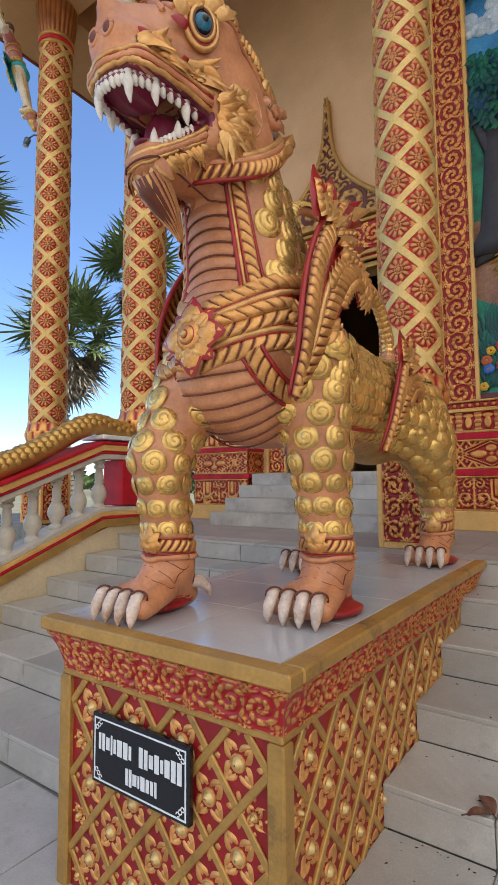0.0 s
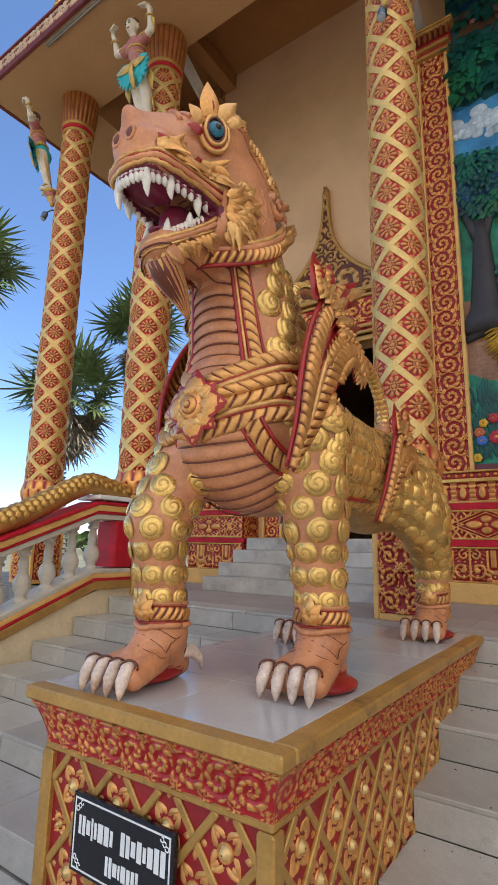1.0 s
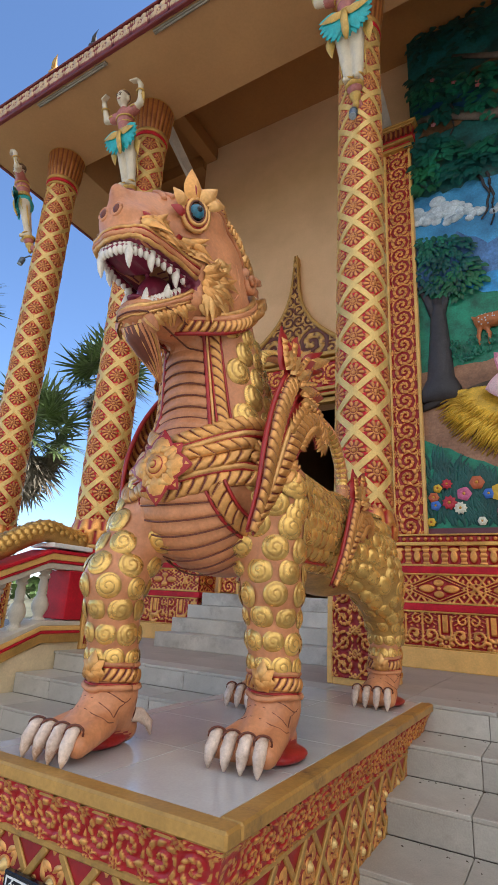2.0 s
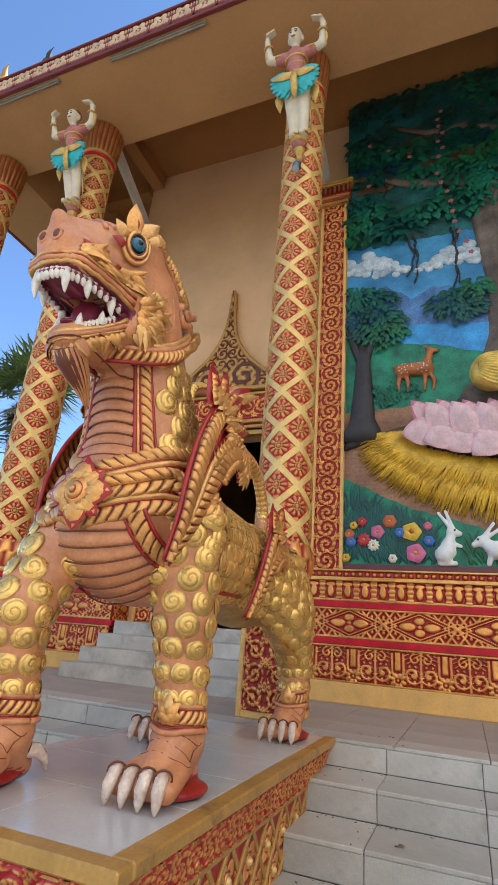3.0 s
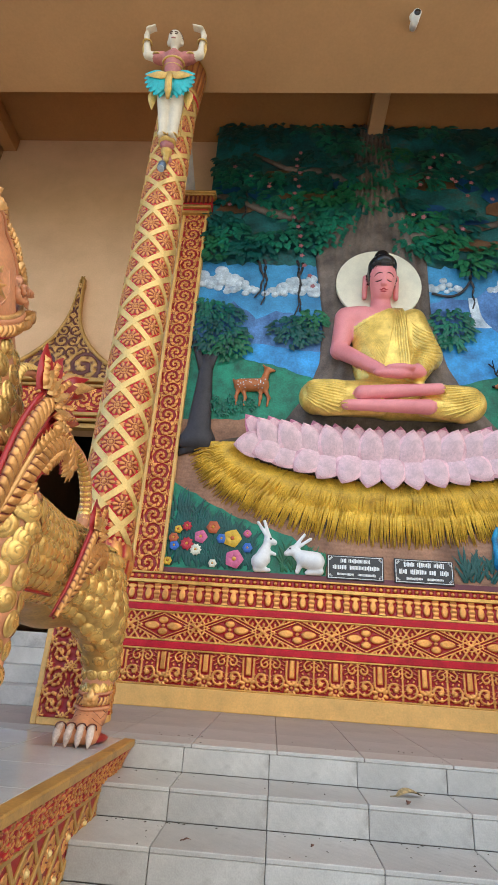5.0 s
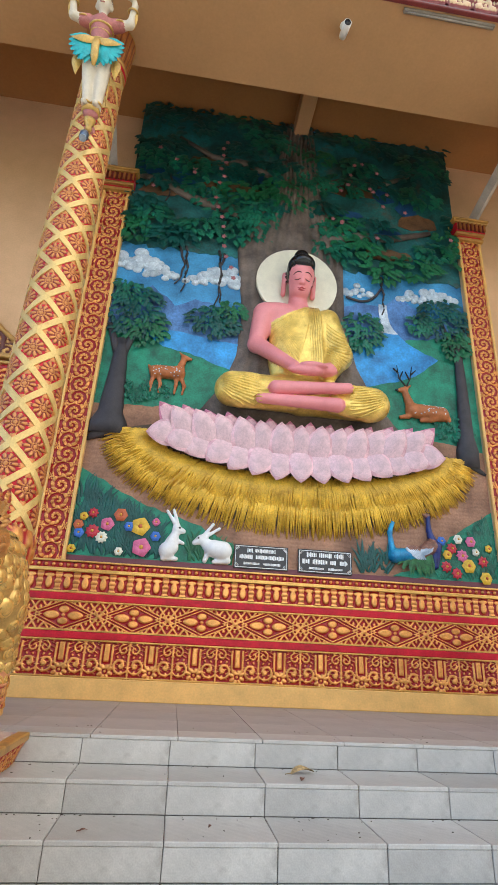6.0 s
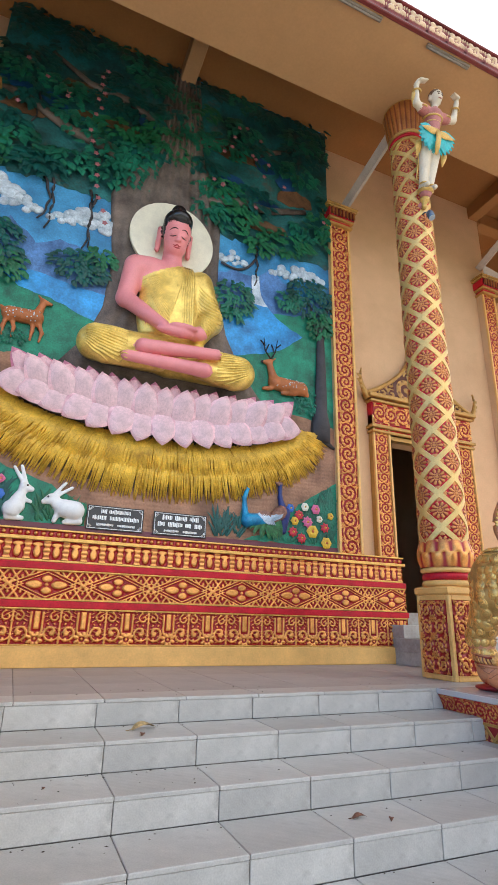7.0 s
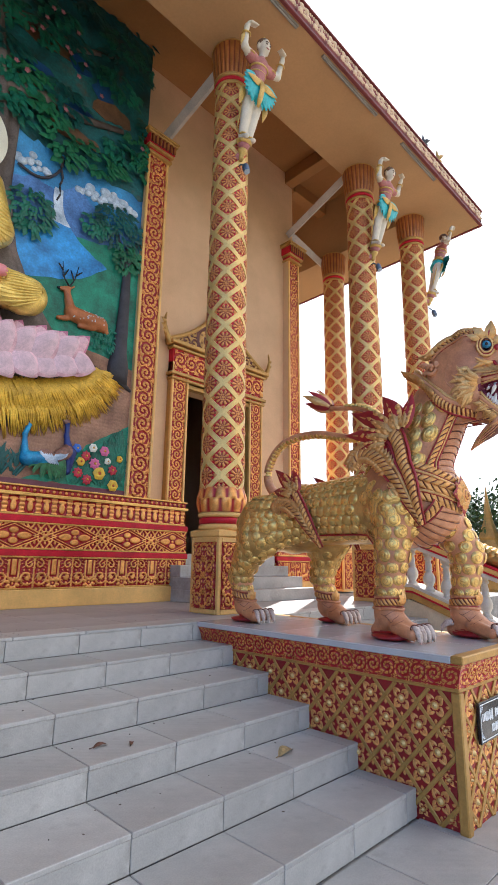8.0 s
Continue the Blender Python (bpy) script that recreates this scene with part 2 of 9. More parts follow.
def relief(w, h, du, height, depth, slot=0):
    """a carved panel in the plane y = 0, from (0, 0) to (w, h), raised towards -y by depth * height(u, v)"""
    nu, nv = max(2, int(round(w / du))), max(2, int(round(h / du)))
    u, v = np.meshgrid(np.linspace(0, w, nu + 1), np.linspace(0, h, nv + 1))
    g = np.clip(height(u, v), 0, 1)
    pts = np.stack([u, -depth * g, v], -1).reshape(-1, 3)
    i = (np.arange(nv)[:, None] * (nu + 1) + np.arange(nu)[None, :]).ravel()
    out = Mesh()
    out.v = [tuple(p) for p in pts.tolist()]
    out.g = g.ravel().tolist()
    out.f = [tuple(q) for q in np.stack([i, i + 1, i + nu + 2, i + nu + 1], 1).tolist()]
    out.m = [slot] * len(out.f)
    return out


def petals(u, v, cu, cv, r, n, turn=0.0):
    """a flower: n petals round a boss"""
    x, y = u - cu, v - cv
    d, a = np.hypot(x, y) / r, np.arctan2(y, x) + turn
    lobe = 0.62 + 0.38 * np.abs(np.cos(n * a / 2)) ** 0.7
    p = sstep(0.0, 0.12, lobe - d) * (0.55 + 0.45 * np.abs(np.cos(n * a / 2)))
    p = p * sstep(0.26, 0.36, d)
    boss = sstep(0.28, 0.05, d) * 1.0 + 0.0
    return np.maximum(p, boss)


def scroll(pitch, width, mirror=True):
    """a vine in waves along v: a spiral in each bend, with leaflets"""

    def height(u, v):
        x = (u - width / 2) / width
        k = np.floor(v / pitch)
        t = v / pitch - k - 0.5
        side = np.where(k % 2 == 0, 1, -1) if mirror else 1
        x2 = x * side * width
        y2 = t * pitch
        d = np.hypot(x2, y2) / (0.5 * max(pitch, width * 0.9))
        a = np.arctan2(y2, x2)
        spiral = np.cos(a * 1.0 + 13.0 * d ** 0.8)
        ring = sstep(-0.55, 0.1, spiral) * sstep(1.05, 0.85, d)
        notch = 0.5 + 0.5 * np.cos(9 * a + 5 * d)
        ring = ring * (0.55 + 0.45 * sstep(0.1, 0.6, notch))
        e = np.hypot(np.abs(x) * width - width * 0.42, np.abs(t) * pitch - pitch * 0.46) / (0.28 * min(width, pitch))
        tuft = sstep(1.0, 0.5, e) * (0.5 + 0.5 * np.cos(6 * np.arctan2(np.abs(t) * pitch - pitch * 0.46, np.abs(x) * width - width * 0.42))) ** 0.5
        return np.maximum(ring, tuft)

    return height


def across(fn):
    return lambda u, v: fn(v, u)

# ---- the setting ----
MID = 2.35                      # the facade's axis
RISE, GOING, EDGE, PLAT = 0.175, 0.45, 2.67, 1.05
MURAL_Y, WALL_Y, BASE_Y = 5.2, 5.5, 5.0
SOFFIT_Z, CEIL_Z = 9.12, 10.75


def flip(x):
    return 2 * MID - x


ground = Mesh()
ground.box(-900, 900, -900, 900, -0.5, -0.03)
single("ground", ground, material("earth_and_grass", (0.16, 0.15, 0.09), 0.95, 0, 0.2, 0.3, 8, 0.3, 0.03), "dusty earth with sparse dry grass", "ground", kind="structure")
pav = Mesh()
pav.box(-30, 34, -9.0, 2.2, -0.4, -0.012)
single("pavement", pav, PAVE, "grey cement bed of the tiled forecourt", "pavement", kind="structure")

core = Mesh()
for k in range(6):
    y0 = EDGE - GOING * (5 - k)
    core.box(-3.86, 8.56, y0 + 0.02, y0 + GOING + 0.02 if k < 5 else 20.0, -0.3, RISE * (k + 1) - 0.02)
core.box(-9.3, -3.86, EDGE + 0.02, 20, -0.3, PLAT - 0.02)
core.box(8.56, 14.0, EDGE + 0.02, 20, -0.3, PLAT - 0.02)
steps_ob = single("stair_1", core, JOINT, "broad flight of grey tiled steps", "stairs", kind="structure")

# upper steps to the two doors
for sgn, cx in ((-1, MID - 4.87), (1, MID + 4.87)):
    up = Mesh()
    for k in range(4):
        y0 = 5.45 - 0.33 * (3 - k) - 0.33
        up.box(cx - 1.22, cx + 1.22, y0, 5.8, PLAT + RISE * k + 0.001, PLAT + RISE * (k + 1), 0, 0.004)
    single("stair_2" if sgn < 0 else "stair_3", up, TILE, "four grey steps up to the temple door", "stairs", kind="structure")

# walls with the two door openings
DOOR_HALF, DOOR_TOP, DOOR_SILL = 0.78, 4.62, 1.75
wall = Mesh()
xs = [-4.75, MID - 4.87 - DOOR_HALF, MID - 4.87 + DOOR_HALF, MID + 4.87 - DOOR_HALF, MID + 4.87 + DOOR_HALF, flip(-4.75)]
for a, b in ((0, 1), (2, 3), (4, 5)):
    wall.box(xs[a], xs[b], WALL_Y, WALL_Y + 0.3, PLAT - 0.1, 12.0)
for a, b in ((1, 2), (3, 4)):
    wall.box(xs[a], xs[b], WALL_Y, WALL_Y + 0.3, DOOR_TOP, 12.0)
    wall.box(xs[a], xs[b], WALL_Y + 0.01, WALL_Y + 0.3, PLAT - 0.1, DOOR_SILL - 0.01)
single("wall_south", wall, CREAM, "cream painted temple wall with two doorways", "wall", kind="structure")
side = Mesh()
side.box(-4.75, -4.45, WALL_Y + 0.3, 19, PLAT - 0.1, 12)
single("wall_west", side, CREAM, "cream painted side wall of the temple", "wall", kind="structure")
side = Mesh()
side.box(flip(-4.45), flip(-4.75), WALL_Y + 0.3, 19, PLAT - 0.1, 12)
single("wall_east", side, CREAM, "cream painted side wall of the temple", "wall", kind="structure")
# unlit hall behind the doors: rear wall and low lid, shade in their colour
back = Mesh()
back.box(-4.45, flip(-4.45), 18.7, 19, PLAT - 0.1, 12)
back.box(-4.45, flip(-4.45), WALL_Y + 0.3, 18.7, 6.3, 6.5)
single("wall_north", back, HALL_SHADE, "rear wall and low lid of the temple hall, coloured near black as unlit", "wall", kind="structure")

# eaves: the low soffit all round, the raised ceiling inside it, the roof on top
EX0, EX1, EY0 = flip(12.05), 12.05, 2.15
IX0, IX1, IY0 = EX0 + 1.3, EX1 - 1.3, 3.47
sof = Mesh()
sof.box(EX0, EX1, EY0, IY0, SOFFIT_Z, SOFFIT_Z + 0.12)
sof.box(EX0, IX0, IY0, 20, SOFFIT_Z, SOFFIT_Z + 0.12)
sof.box(IX1, EX1, IY0, 20, SOFFIT_Z, SOFFIT_Z + 0.12)
sof.box(IX0, IX1, IY0 - 0.14, IY0 - 0.002, SOFFIT_Z + 0.12, CEIL_Z + 0.3)
sof.box(IX0 - 0.14, IX0 - 0.002, IY0, 20, SOFFIT_Z + 0.12, CEIL_Z + 0.3)
sof.box(IX1 + 0.002, IX1 + 0.14, IY0, 20, SOFFIT_Z + 0.12, CEIL_Z + 0.3)
single("ceiling_eaves", sof, SOFFIT, "apricot painted soffit of the wide eaves", "ceiling", kind="structure")
cei = Mesh()
cei.box(IX0 - 0.1, IX1 + 0.1, IY0 - 0.1, 19, CEIL_Z, CEIL_Z + 0.15)
single("ceiling", cei, ORANGE, "orange-brown painted gallery ceiling", "ceiling", kind="structure")
roof = Mesh()
r0, r1 = [(EX0, EY0), (EX1, EY0), (EX1, 20), (EX0, 20)], [(IX0 + 3, IY0 + 4), (IX1 - 3, IY0 + 4), (IX1 - 3, 17), (IX0 + 3, 17)]
roof.add([(x, y, SOFFIT_Z + 0.36) for x, y in r0] + [(x, y, 14.5) for x, y in r1] + [(x, y, SOFFIT_Z + 0.14) for x, y in r0],
         [(0, 1, 5, 4), (1, 2, 6, 5), (2, 3, 7, 6), (3, 0, 4, 7), (4, 5, 6, 7), (8, 9, 1, 0), (9, 10, 2, 1), (10, 11, 3, 2), (11, 8, 0, 3)])
single("roof", roof, material("roof_tile", (0.30, 0.13, 0.06), 0.6), "hipped tiled temple roof", "roof", kind="structure")

# carved fascia along the eaves
def fascia_height(u, v):
    p = 0.34
    t = np.abs((u / p) % 1 - 0.5) * 2
    s = petals((u % p), v, p / 2, 0.15, 0.15, 5, 1.57)
    wave = sstep(0.1, 0.7, np.cos(9 * t + 26 * v) * np.cos(14 * t - 17 * v)) * sstep(0.42, 0.55, t)
    line = np.maximum(sstep(0.045, 0.035, v), sstep(0.262, 0.272, v))
    return np.maximum(np.maximum(s, wave) * (1 - line) * sstep(0.05, 0.07, v), 0)


FASCIA = carved_material("fascia_carving", (0.20, 0.02, 0.02), (0.62, 0.42, 0.24))
MAROON = material("maroon_edge_paint", (0.16, 0.02, 0.02), 0.5, 0, 0.14)
fas = thing("trim_fascia", "carved red and pale gold fascia along the eaves", "trim", kind="structure")
strip = relief(EX1 - EX0, 0.31, 0.02, fascia_height, 0.035)
part("front_board", strip, FASCIA, fas, smooth=True, m=Matrix.Translation((EX0, EY0 - 0.02, SOFFIT_Z + 0.03)))
strip = relief(17.8, 0.31, 0.03, fascia_height, 0.035)
part("side_board", strip, FASCIA, fas, smooth=True, m=pose(EX1 + 0.02, EY0, SOFFIT_Z + 0.03, 0, 0, 90))
part("side_board", strip, FASCIA, fas, smooth=True, m=pose(EX0 - 0.02, EY0 + 17.8, SOFFIT_Z + 0.03, 0, 0, -90))
for z0, z1, mt, o in ((-0.02, 0.03, MAROON, 0.03), (0.335, 0.37, MAROON, 0.05)):
    b = Mesh()
    b.box(EX0 - o, EX1 + o, EY0 - o - 0.01, EY0 + 0.02, SOFFIT_Z + z0, SOFFIT_Z + z1, 0, 0.01)
    b.box(EX0 - o, EX0 + 0.02, EY0 + 0.02, 20, SOFFIT_Z + z0, SOFFIT_Z + z1)
    b.box(EX1 - 0.02, EX1 + o, EY0 + 0.02, 20, SOFFIT_Z + z0, SOFFIT_Z + z1)
    part("edge_strip", b, mt, fas)
bk = Mesh()
bk.box(EX0, EX1, EY0 - 0.02, EY0 + 0.0, SOFFIT_Z + 0.0, SOFFIT_Z + 0.38)
bk.box(EX1 - 0.02, EX1 + 0.02, EY0, 20, SOFFIT_Z, SOFFIT_Z + 0.38)
bk.box(EX0 - 0.02, EX0 + 0.02, EY0, 20, SOFFIT_Z, SOFFIT_Z + 0.38)
part("backing", bk, RED, fas)

# beams under the raised ceiling, and grey struts from the columns to the wall
beams = []
for x in (MID, -4.6, flip(-4.6)):
    b = Mesh()
    b.box(x - 0.13, x + 0.13, IY0 + 0.01, WALL_Y - 0.01, CEIL_Z - 0.32, CEIL_Z - 0.004)
    beams.append(single("ceiling_beam", b, SOFFIT if x == MID else ORANGE, "square painted concrete beam under the gallery ceiling", "beam", "gallery beams", "structure", bevel=0.012))
for s in (-1, 1):
    b = Mesh()
    b.box(-0.13, 0.13, 0, 14, CEIL_Z - 0.32, CEIL_Z - 0.004)
    single("ceiling_beam", b, ORANGE, "square painted concrete beam under the gallery ceiling", "beam", "gallery beams", "structure", bevel=0.012, m=Matrix.Translation((MID + s * 7.05, WALL_Y, 0)))
    b = Mesh()
    b.box(min(0, s * 1.4), max(0, s * 1.4), -0.13, 0.13, CEIL_Z - 0.32, CEIL_Z - 0.004)
    single("ceiling_beam", b, ORANGE, "square painted concrete beam under the gallery ceiling", "beam", "gallery beams", "structure", bevel=0.012, m=Matrix.Translation((MID + s * 7.2, WALL_Y + 0.1, 0)))
GREY = material("grey_painted_strut", (0.48, 0.44, 0.40), 0.6, 0.0, 0.1, 3, 50, 0.1, 0.003)
for xa, ya, xb, yb in ((-0.78, 3.4, -0.86, 5.3), (flip(-0.78), 3.4, flip(-0.86), 5.3), (-4.1, 3.4, -4.5, 5.4), (flip(-4.1), 3.4, flip(-4.5), 5.4), (flip(-4.7), 5.6, flip(-6.1), 5.6), (-4.7, 5.6, -6.1, 5.6)):
    b = Mesh()
    b.tube([(xa, ya, 9.3), (xb, yb, 9.02)], 0.095, 4, flat=0.9)
    single("strut", b, GREY, "grey painted diagonal strut between column and wall", "strut", "gallery struts")


# ---- the carved base of the picture ----
def base_band_height(kind):
    def h(u, v):
        if kind == "diamond":
            p, H = 0.80, 0.34
            x = (u / p) % 1
            y = (v / H)
            X, Y = np.abs(x - 0.5) * 2, np.abs(y - 0.5) * 2
            s1 = X + Y
            lat = np.maximum(sstep(0.075, 0.04, np.abs(s1 - 1.0)), sstep(0.06, 0.03, np.abs(s1 - 0.80)))
            lat = np.maximum(lat, sstep(0.075, 0.04, np.abs(1 - X + Y - 0.36)))
            far_petal = sstep(1.0, 0.55, np.hypot((X - 0.34) / 0.29, Y / (0.36 - 0.28 * np.clip(X - 0.3, 0, 1))))
            near_petal = sstep(1.0, 0.55, np.hypot(X / 0.19, (Y - 0.38) / 0.30))
            boss_ = sstep(1.0, 0.3, np.hypot(X / 0.09, Y / 0.16))
            bud = sstep(1.0, 0.4, np.hypot((1 - X) / 0.12, Y / 0.2))
            la, lb = (6 * x + 2 * y) % 1, (6 * x - 2 * y) % 1
            leafy = np.maximum(sstep(0.17, 0.08, np.minimum(la, 1 - la)), sstep(0.17, 0.08, np.minimum(lb, 1 - lb)))
            leafy = np.maximum(leafy, sstep(0.26, 0.1, np.hypot(la - 0.5, lb - 0.5))) * 0.85 * (s1 > 1.06)
            edge = np.maximum(sstep(0.03, 0.02, v), sstep(H - 0.03, H - 0.02, v))
            return np.maximum.reduce([lat * 0.85, far_petal, near_petal, boss_, bud, leafy, edge * 0.9])
        if kind == "bead":
            p = 0.085
            return sstep(1, 0.3, np.hypot((u % p) - p / 2, v - 0.035) / 0.034)
        if kind == "vase":
            p, H = 0.21, 0.21
            x, y = (u % p) - p / 2, v
            bud = sstep(1.0, 0.6, np.hypot(x / 0.05, (y - 0.085) / 0.085))
            cap = sstep(1.0, 0.6, np.hypot(x / 0.075, (y - 0.165) / 0.035)) * 0.8
            z = ((u + p / 2) % p) - p / 2
            post = sstep(0.045, 0.032, np.abs(z) - 0.006 * np.cos(70 * y)) * (0.5 + 0.4 * np.abs(np.cos(60 * y)))
            return np.maximum.reduce([bud, cap, post])
        p, H = 0.50, 0.40
        x = (u % p) - p / 2
        slot_ = sstep(1.0, 0.7, np.maximum(np.abs(x) / 0.036, np.abs(v - 0.27) / 0.115)) * 0.95
        halo = sstep(0.02, 0.008, np.abs(np.maximum(np.hypot(x, np.minimum(0, v - 0.17)) - 0.062, -1)) ) * (v < 0.36)
        fan = petals(x, v, 0 * x, 0.075, 0.10, 8, 0.3) * (v < 0.15)
        z = np.abs(((u + p / 2) % p) - p / 2)
        d = np.hypot(z - 0.085, v - 0.14) / 0.10
        cur = sstep(-0.1, 0.5, np.cos(np.arctan2(v - 0.16, z - 0.085) + 9 * d)) * sstep(1.05, 0.85, d)
        d2 = np.hypot(z - 0.06, v - 0.31) / 0.065
        cur2 = sstep(-0.1, 0.5, np.cos(np.arctan2(v - 0.31, z - 0.06) - 8 * d2)) * sstep(1.05, 0.85, d2)
        mid = sstep(0.02, 0.01, z) * 0.7
        busy = sstep(0.0, 0.5, np.cos(95 * z + 12 * np.sin(20 * v)) * np.cos(82 * v)) * 0.75 * (np.abs(x) > 0.075) * (v > 0.04)
        return np.maximum.reduce([slot_, halo, fan, cur, cur2, mid, busy])

    return h


# (z from, z to, front, kind)
BANDS = [(1.05, 1.27, 0.0, "plain"), (1.27, 1.67, 0.05, "fan"), (1.67, 1.75, 0.015, "red"), (1.75, 2.09, 0.05, "diamond"), (2.09, 2.17, 0.025, "red"),
         (2.17, 2.20, 0.06, "gold"), (2.20, 2.41, 0.07, "vase"), (2.41, 2.455, 0.03, "gold"), (2.455, 2.525, 0.06, "bead"), (2.525, 2.55, 0.04, "gold")]


def carved_base(x0, x1, y, label, left_end=True, right_end=True, depth=0.5, du=0.0085):
    """a stepped plinth of mouldings and carved bands, its front at y"""
    th = thing("trim_plinth", label, "plinth", "temple plinths", "structure")
    for z0, z1, back_, kind in BANDS:
        yy = y + back_
        b = Mesh()
        inset = 0.0 if kind in ("gold", "plain") else 0.012
        b.box(x0 + back_ * left_end, x1 - back_ * right_end, yy + inset, y + depth, z0, z1 - 0.001, 0, 0.0)
        mt = {"plain": YELLOW, "red": RED, "gold": GOLD}.get(kind, RED)
        part("moulding", b, mt, th, bevel=0.008)
        if kind in ("fan", "diamond", "vase", "bead"):
            w, h = x1 - x0 - back_ * (left_end + right_end), z1 - z0
            part("carved_band", relief(w, h - 0.002, du, base_band_height(kind), 0.03 if kind != "bead" else 0.03), CARVED, th, smooth=True, m=Matrix.Translation((x0 + back_ * left_end, yy + 0.009, z0)))
            if right_end:
                part("carved_band", relief(depth - back_, h - 0.002, 0.016, base_band_height(kind), 0.03), CARVED, th, smooth=True, m=pose(x1 - back_ - 0.003, yy, z0, 0, 0, 90))
            if left_end:
                part("carved_band", relief(depth - back_, h - 0.002, 0.016, base_band_height(kind), 0.03), CARVED, th, smooth=True, m=pose(x0 + back_ + 0.003, y + depth, z0, 0, 0, -90))
        if kind in ("fan", "diamond"):
            for zz in (z0, z1 - 0.02):
                r = Mesh()
                r.box(x0 + back_ * left_end - 0.004, x1 - back_ * right_end + 0.004, yy - 0.028, yy + 0.01, zz, zz + 0.02, 0, 0.005)
                part("fillet", r, GOLD, th)
    return th


carved_base(flip(6.33), 6.33, BASE_Y, "stepped red and gold plinth with carved bands under the relief picture")
carved_base(flip(9.6), flip(8.45), 5.05, "stepped red and gold plinth with carved bands at the corner of the temple", du=0.02, depth=0.9)
carved_base(8.45, 9.6, 5.05, "stepped red and gold plinth with carved bands at the corner of the temple", du=0.02, depth=0.9)


# ---- pilasters ----
def pilaster(x0, x1, y, z0, z1, label, du=0.0085):
    th = thing("trim_pilaster", label, "pilaster", "carved pilasters", "structure", (0, 0, 0))
    b = Mesh()
    b.box(x0, x1, y, WALL_Y + 0.02, z0, z1)
    part("body", b, CREAM, th)
    for a in (x0, x1 - 0.045):
        e = Mesh()
        e.box(a, a + 0.045, y - 0.035, y + 0.01, z0 + 0.001, z1, 0, 0.008)
        part("border", e, YELLOW, th)
    w = x1 - x0 - 0.09
    part("carved_panel", relief(w, z1 - z0, du, scroll(w * 0.62, w), 0.032), CARVED, th, smooth=True, m=Matrix.Translation((x0 + 0.045, y - 0.004, z0)))
    cx, hw = (x0 + x1) / 2, (x1 - x0) / 2
    for zz, hh, o in ((z1, 0.05, 0.03), (z1 + 0.05, 0.06, 0.0), (z1 + 0.11, 0.05, 0.05), (z1 + 0.16, 0.17, 0.06), (z1 + 0.33, 0.05, 0.10), (z1 + 0.38, 0.03, 0.12)):
        c = Mesh()
        c.box(cx - hw - o, cx + hw + o, y - 0.06 - o, WALL_Y + 0.02, zz, zz + hh - 0.001, 0, 0.008)
        part("capital_moulding", c, {0.06: RED, 0.0: RED}.get(o, GOLD_DULL), th)
    cw = 2 * hw + 0.12
    part("capital_leaves", relief(cw, 0.165, 0.012, lambda u, v: sstep(0.2, 0.7, np.cos(u * 2 * math.pi / 0.075) * 0.7 + 0.5 - 3.5 * np.abs(v - 0.085)), 0.035), CARVED_DARK, th, smooth=True,
         m=Matrix.Translation((cx - hw - 0.06, y - 0.125, z1 + 0.162)))
    return th


pilaster(-0.91, -0.485, 5.13, 2.551, 8.47, "tall pilaster with a carved gold scroll on red, beside the relief picture")
pilaster(flip(-0.485), flip(-0.91), 5.13, 2.551, 8.47, "tall pilaster with a carved gold scroll on red, beside the relief picture")
pilaster(-4.78, -4.42, 5.36, 2.551, 8.3, "carved corner pilaster of the temple wall", 0.02)
pilaster(flip(-4.42), flip(-4.78), 5.36, 2.551, 8.3, "carved corner pilaster of the temple wall", 0.02)


# ---- doors ----
def gable_height(u, v):
    d1 = np.hypot(np.abs(u - 1.2) - 0.33, v - 0.25) / 0.3
    s1 = sstep(-0.6, 0.1, np.cos(np.arctan2(v - 0.25, np.abs(u - 1.2) - 0.33) * 1.0 + 11 * d1))
    d2 = np.hypot((np.abs(u - 1.2) % 0.19) - 0.095, (v % 0.2) - 0.1) / 0.10
    s2 = sstep(-0.6, 0.1, np.cos(np.arctan2((v % 0.2) - 0.1, (np.abs(u - 1.2) % 0.19) - 0.095) - 8 * d2))
    return np.where(v < 0.5, np.where(d1 < 1, s1, s2), s2) * (0.6 + 0.4 * np.cos(40 * u) * np.cos(40 * v))


def half_width(z):
    """outline of the gable over a door: a curved skirt that runs up into a spire"""
    t = np.clip(z / 1.72, 0, 1)
    return 0.035 + 1.1 * (1 - t) ** 3.2 + 0.10 * (1 - t)


GABLE = carved_material("gilt_scrollwork_on_brown", (0.11, 0.022, 0.010), (0.56, 0.32, 0.10), 0.38, 0.5, edge=(0.2, 0.5))


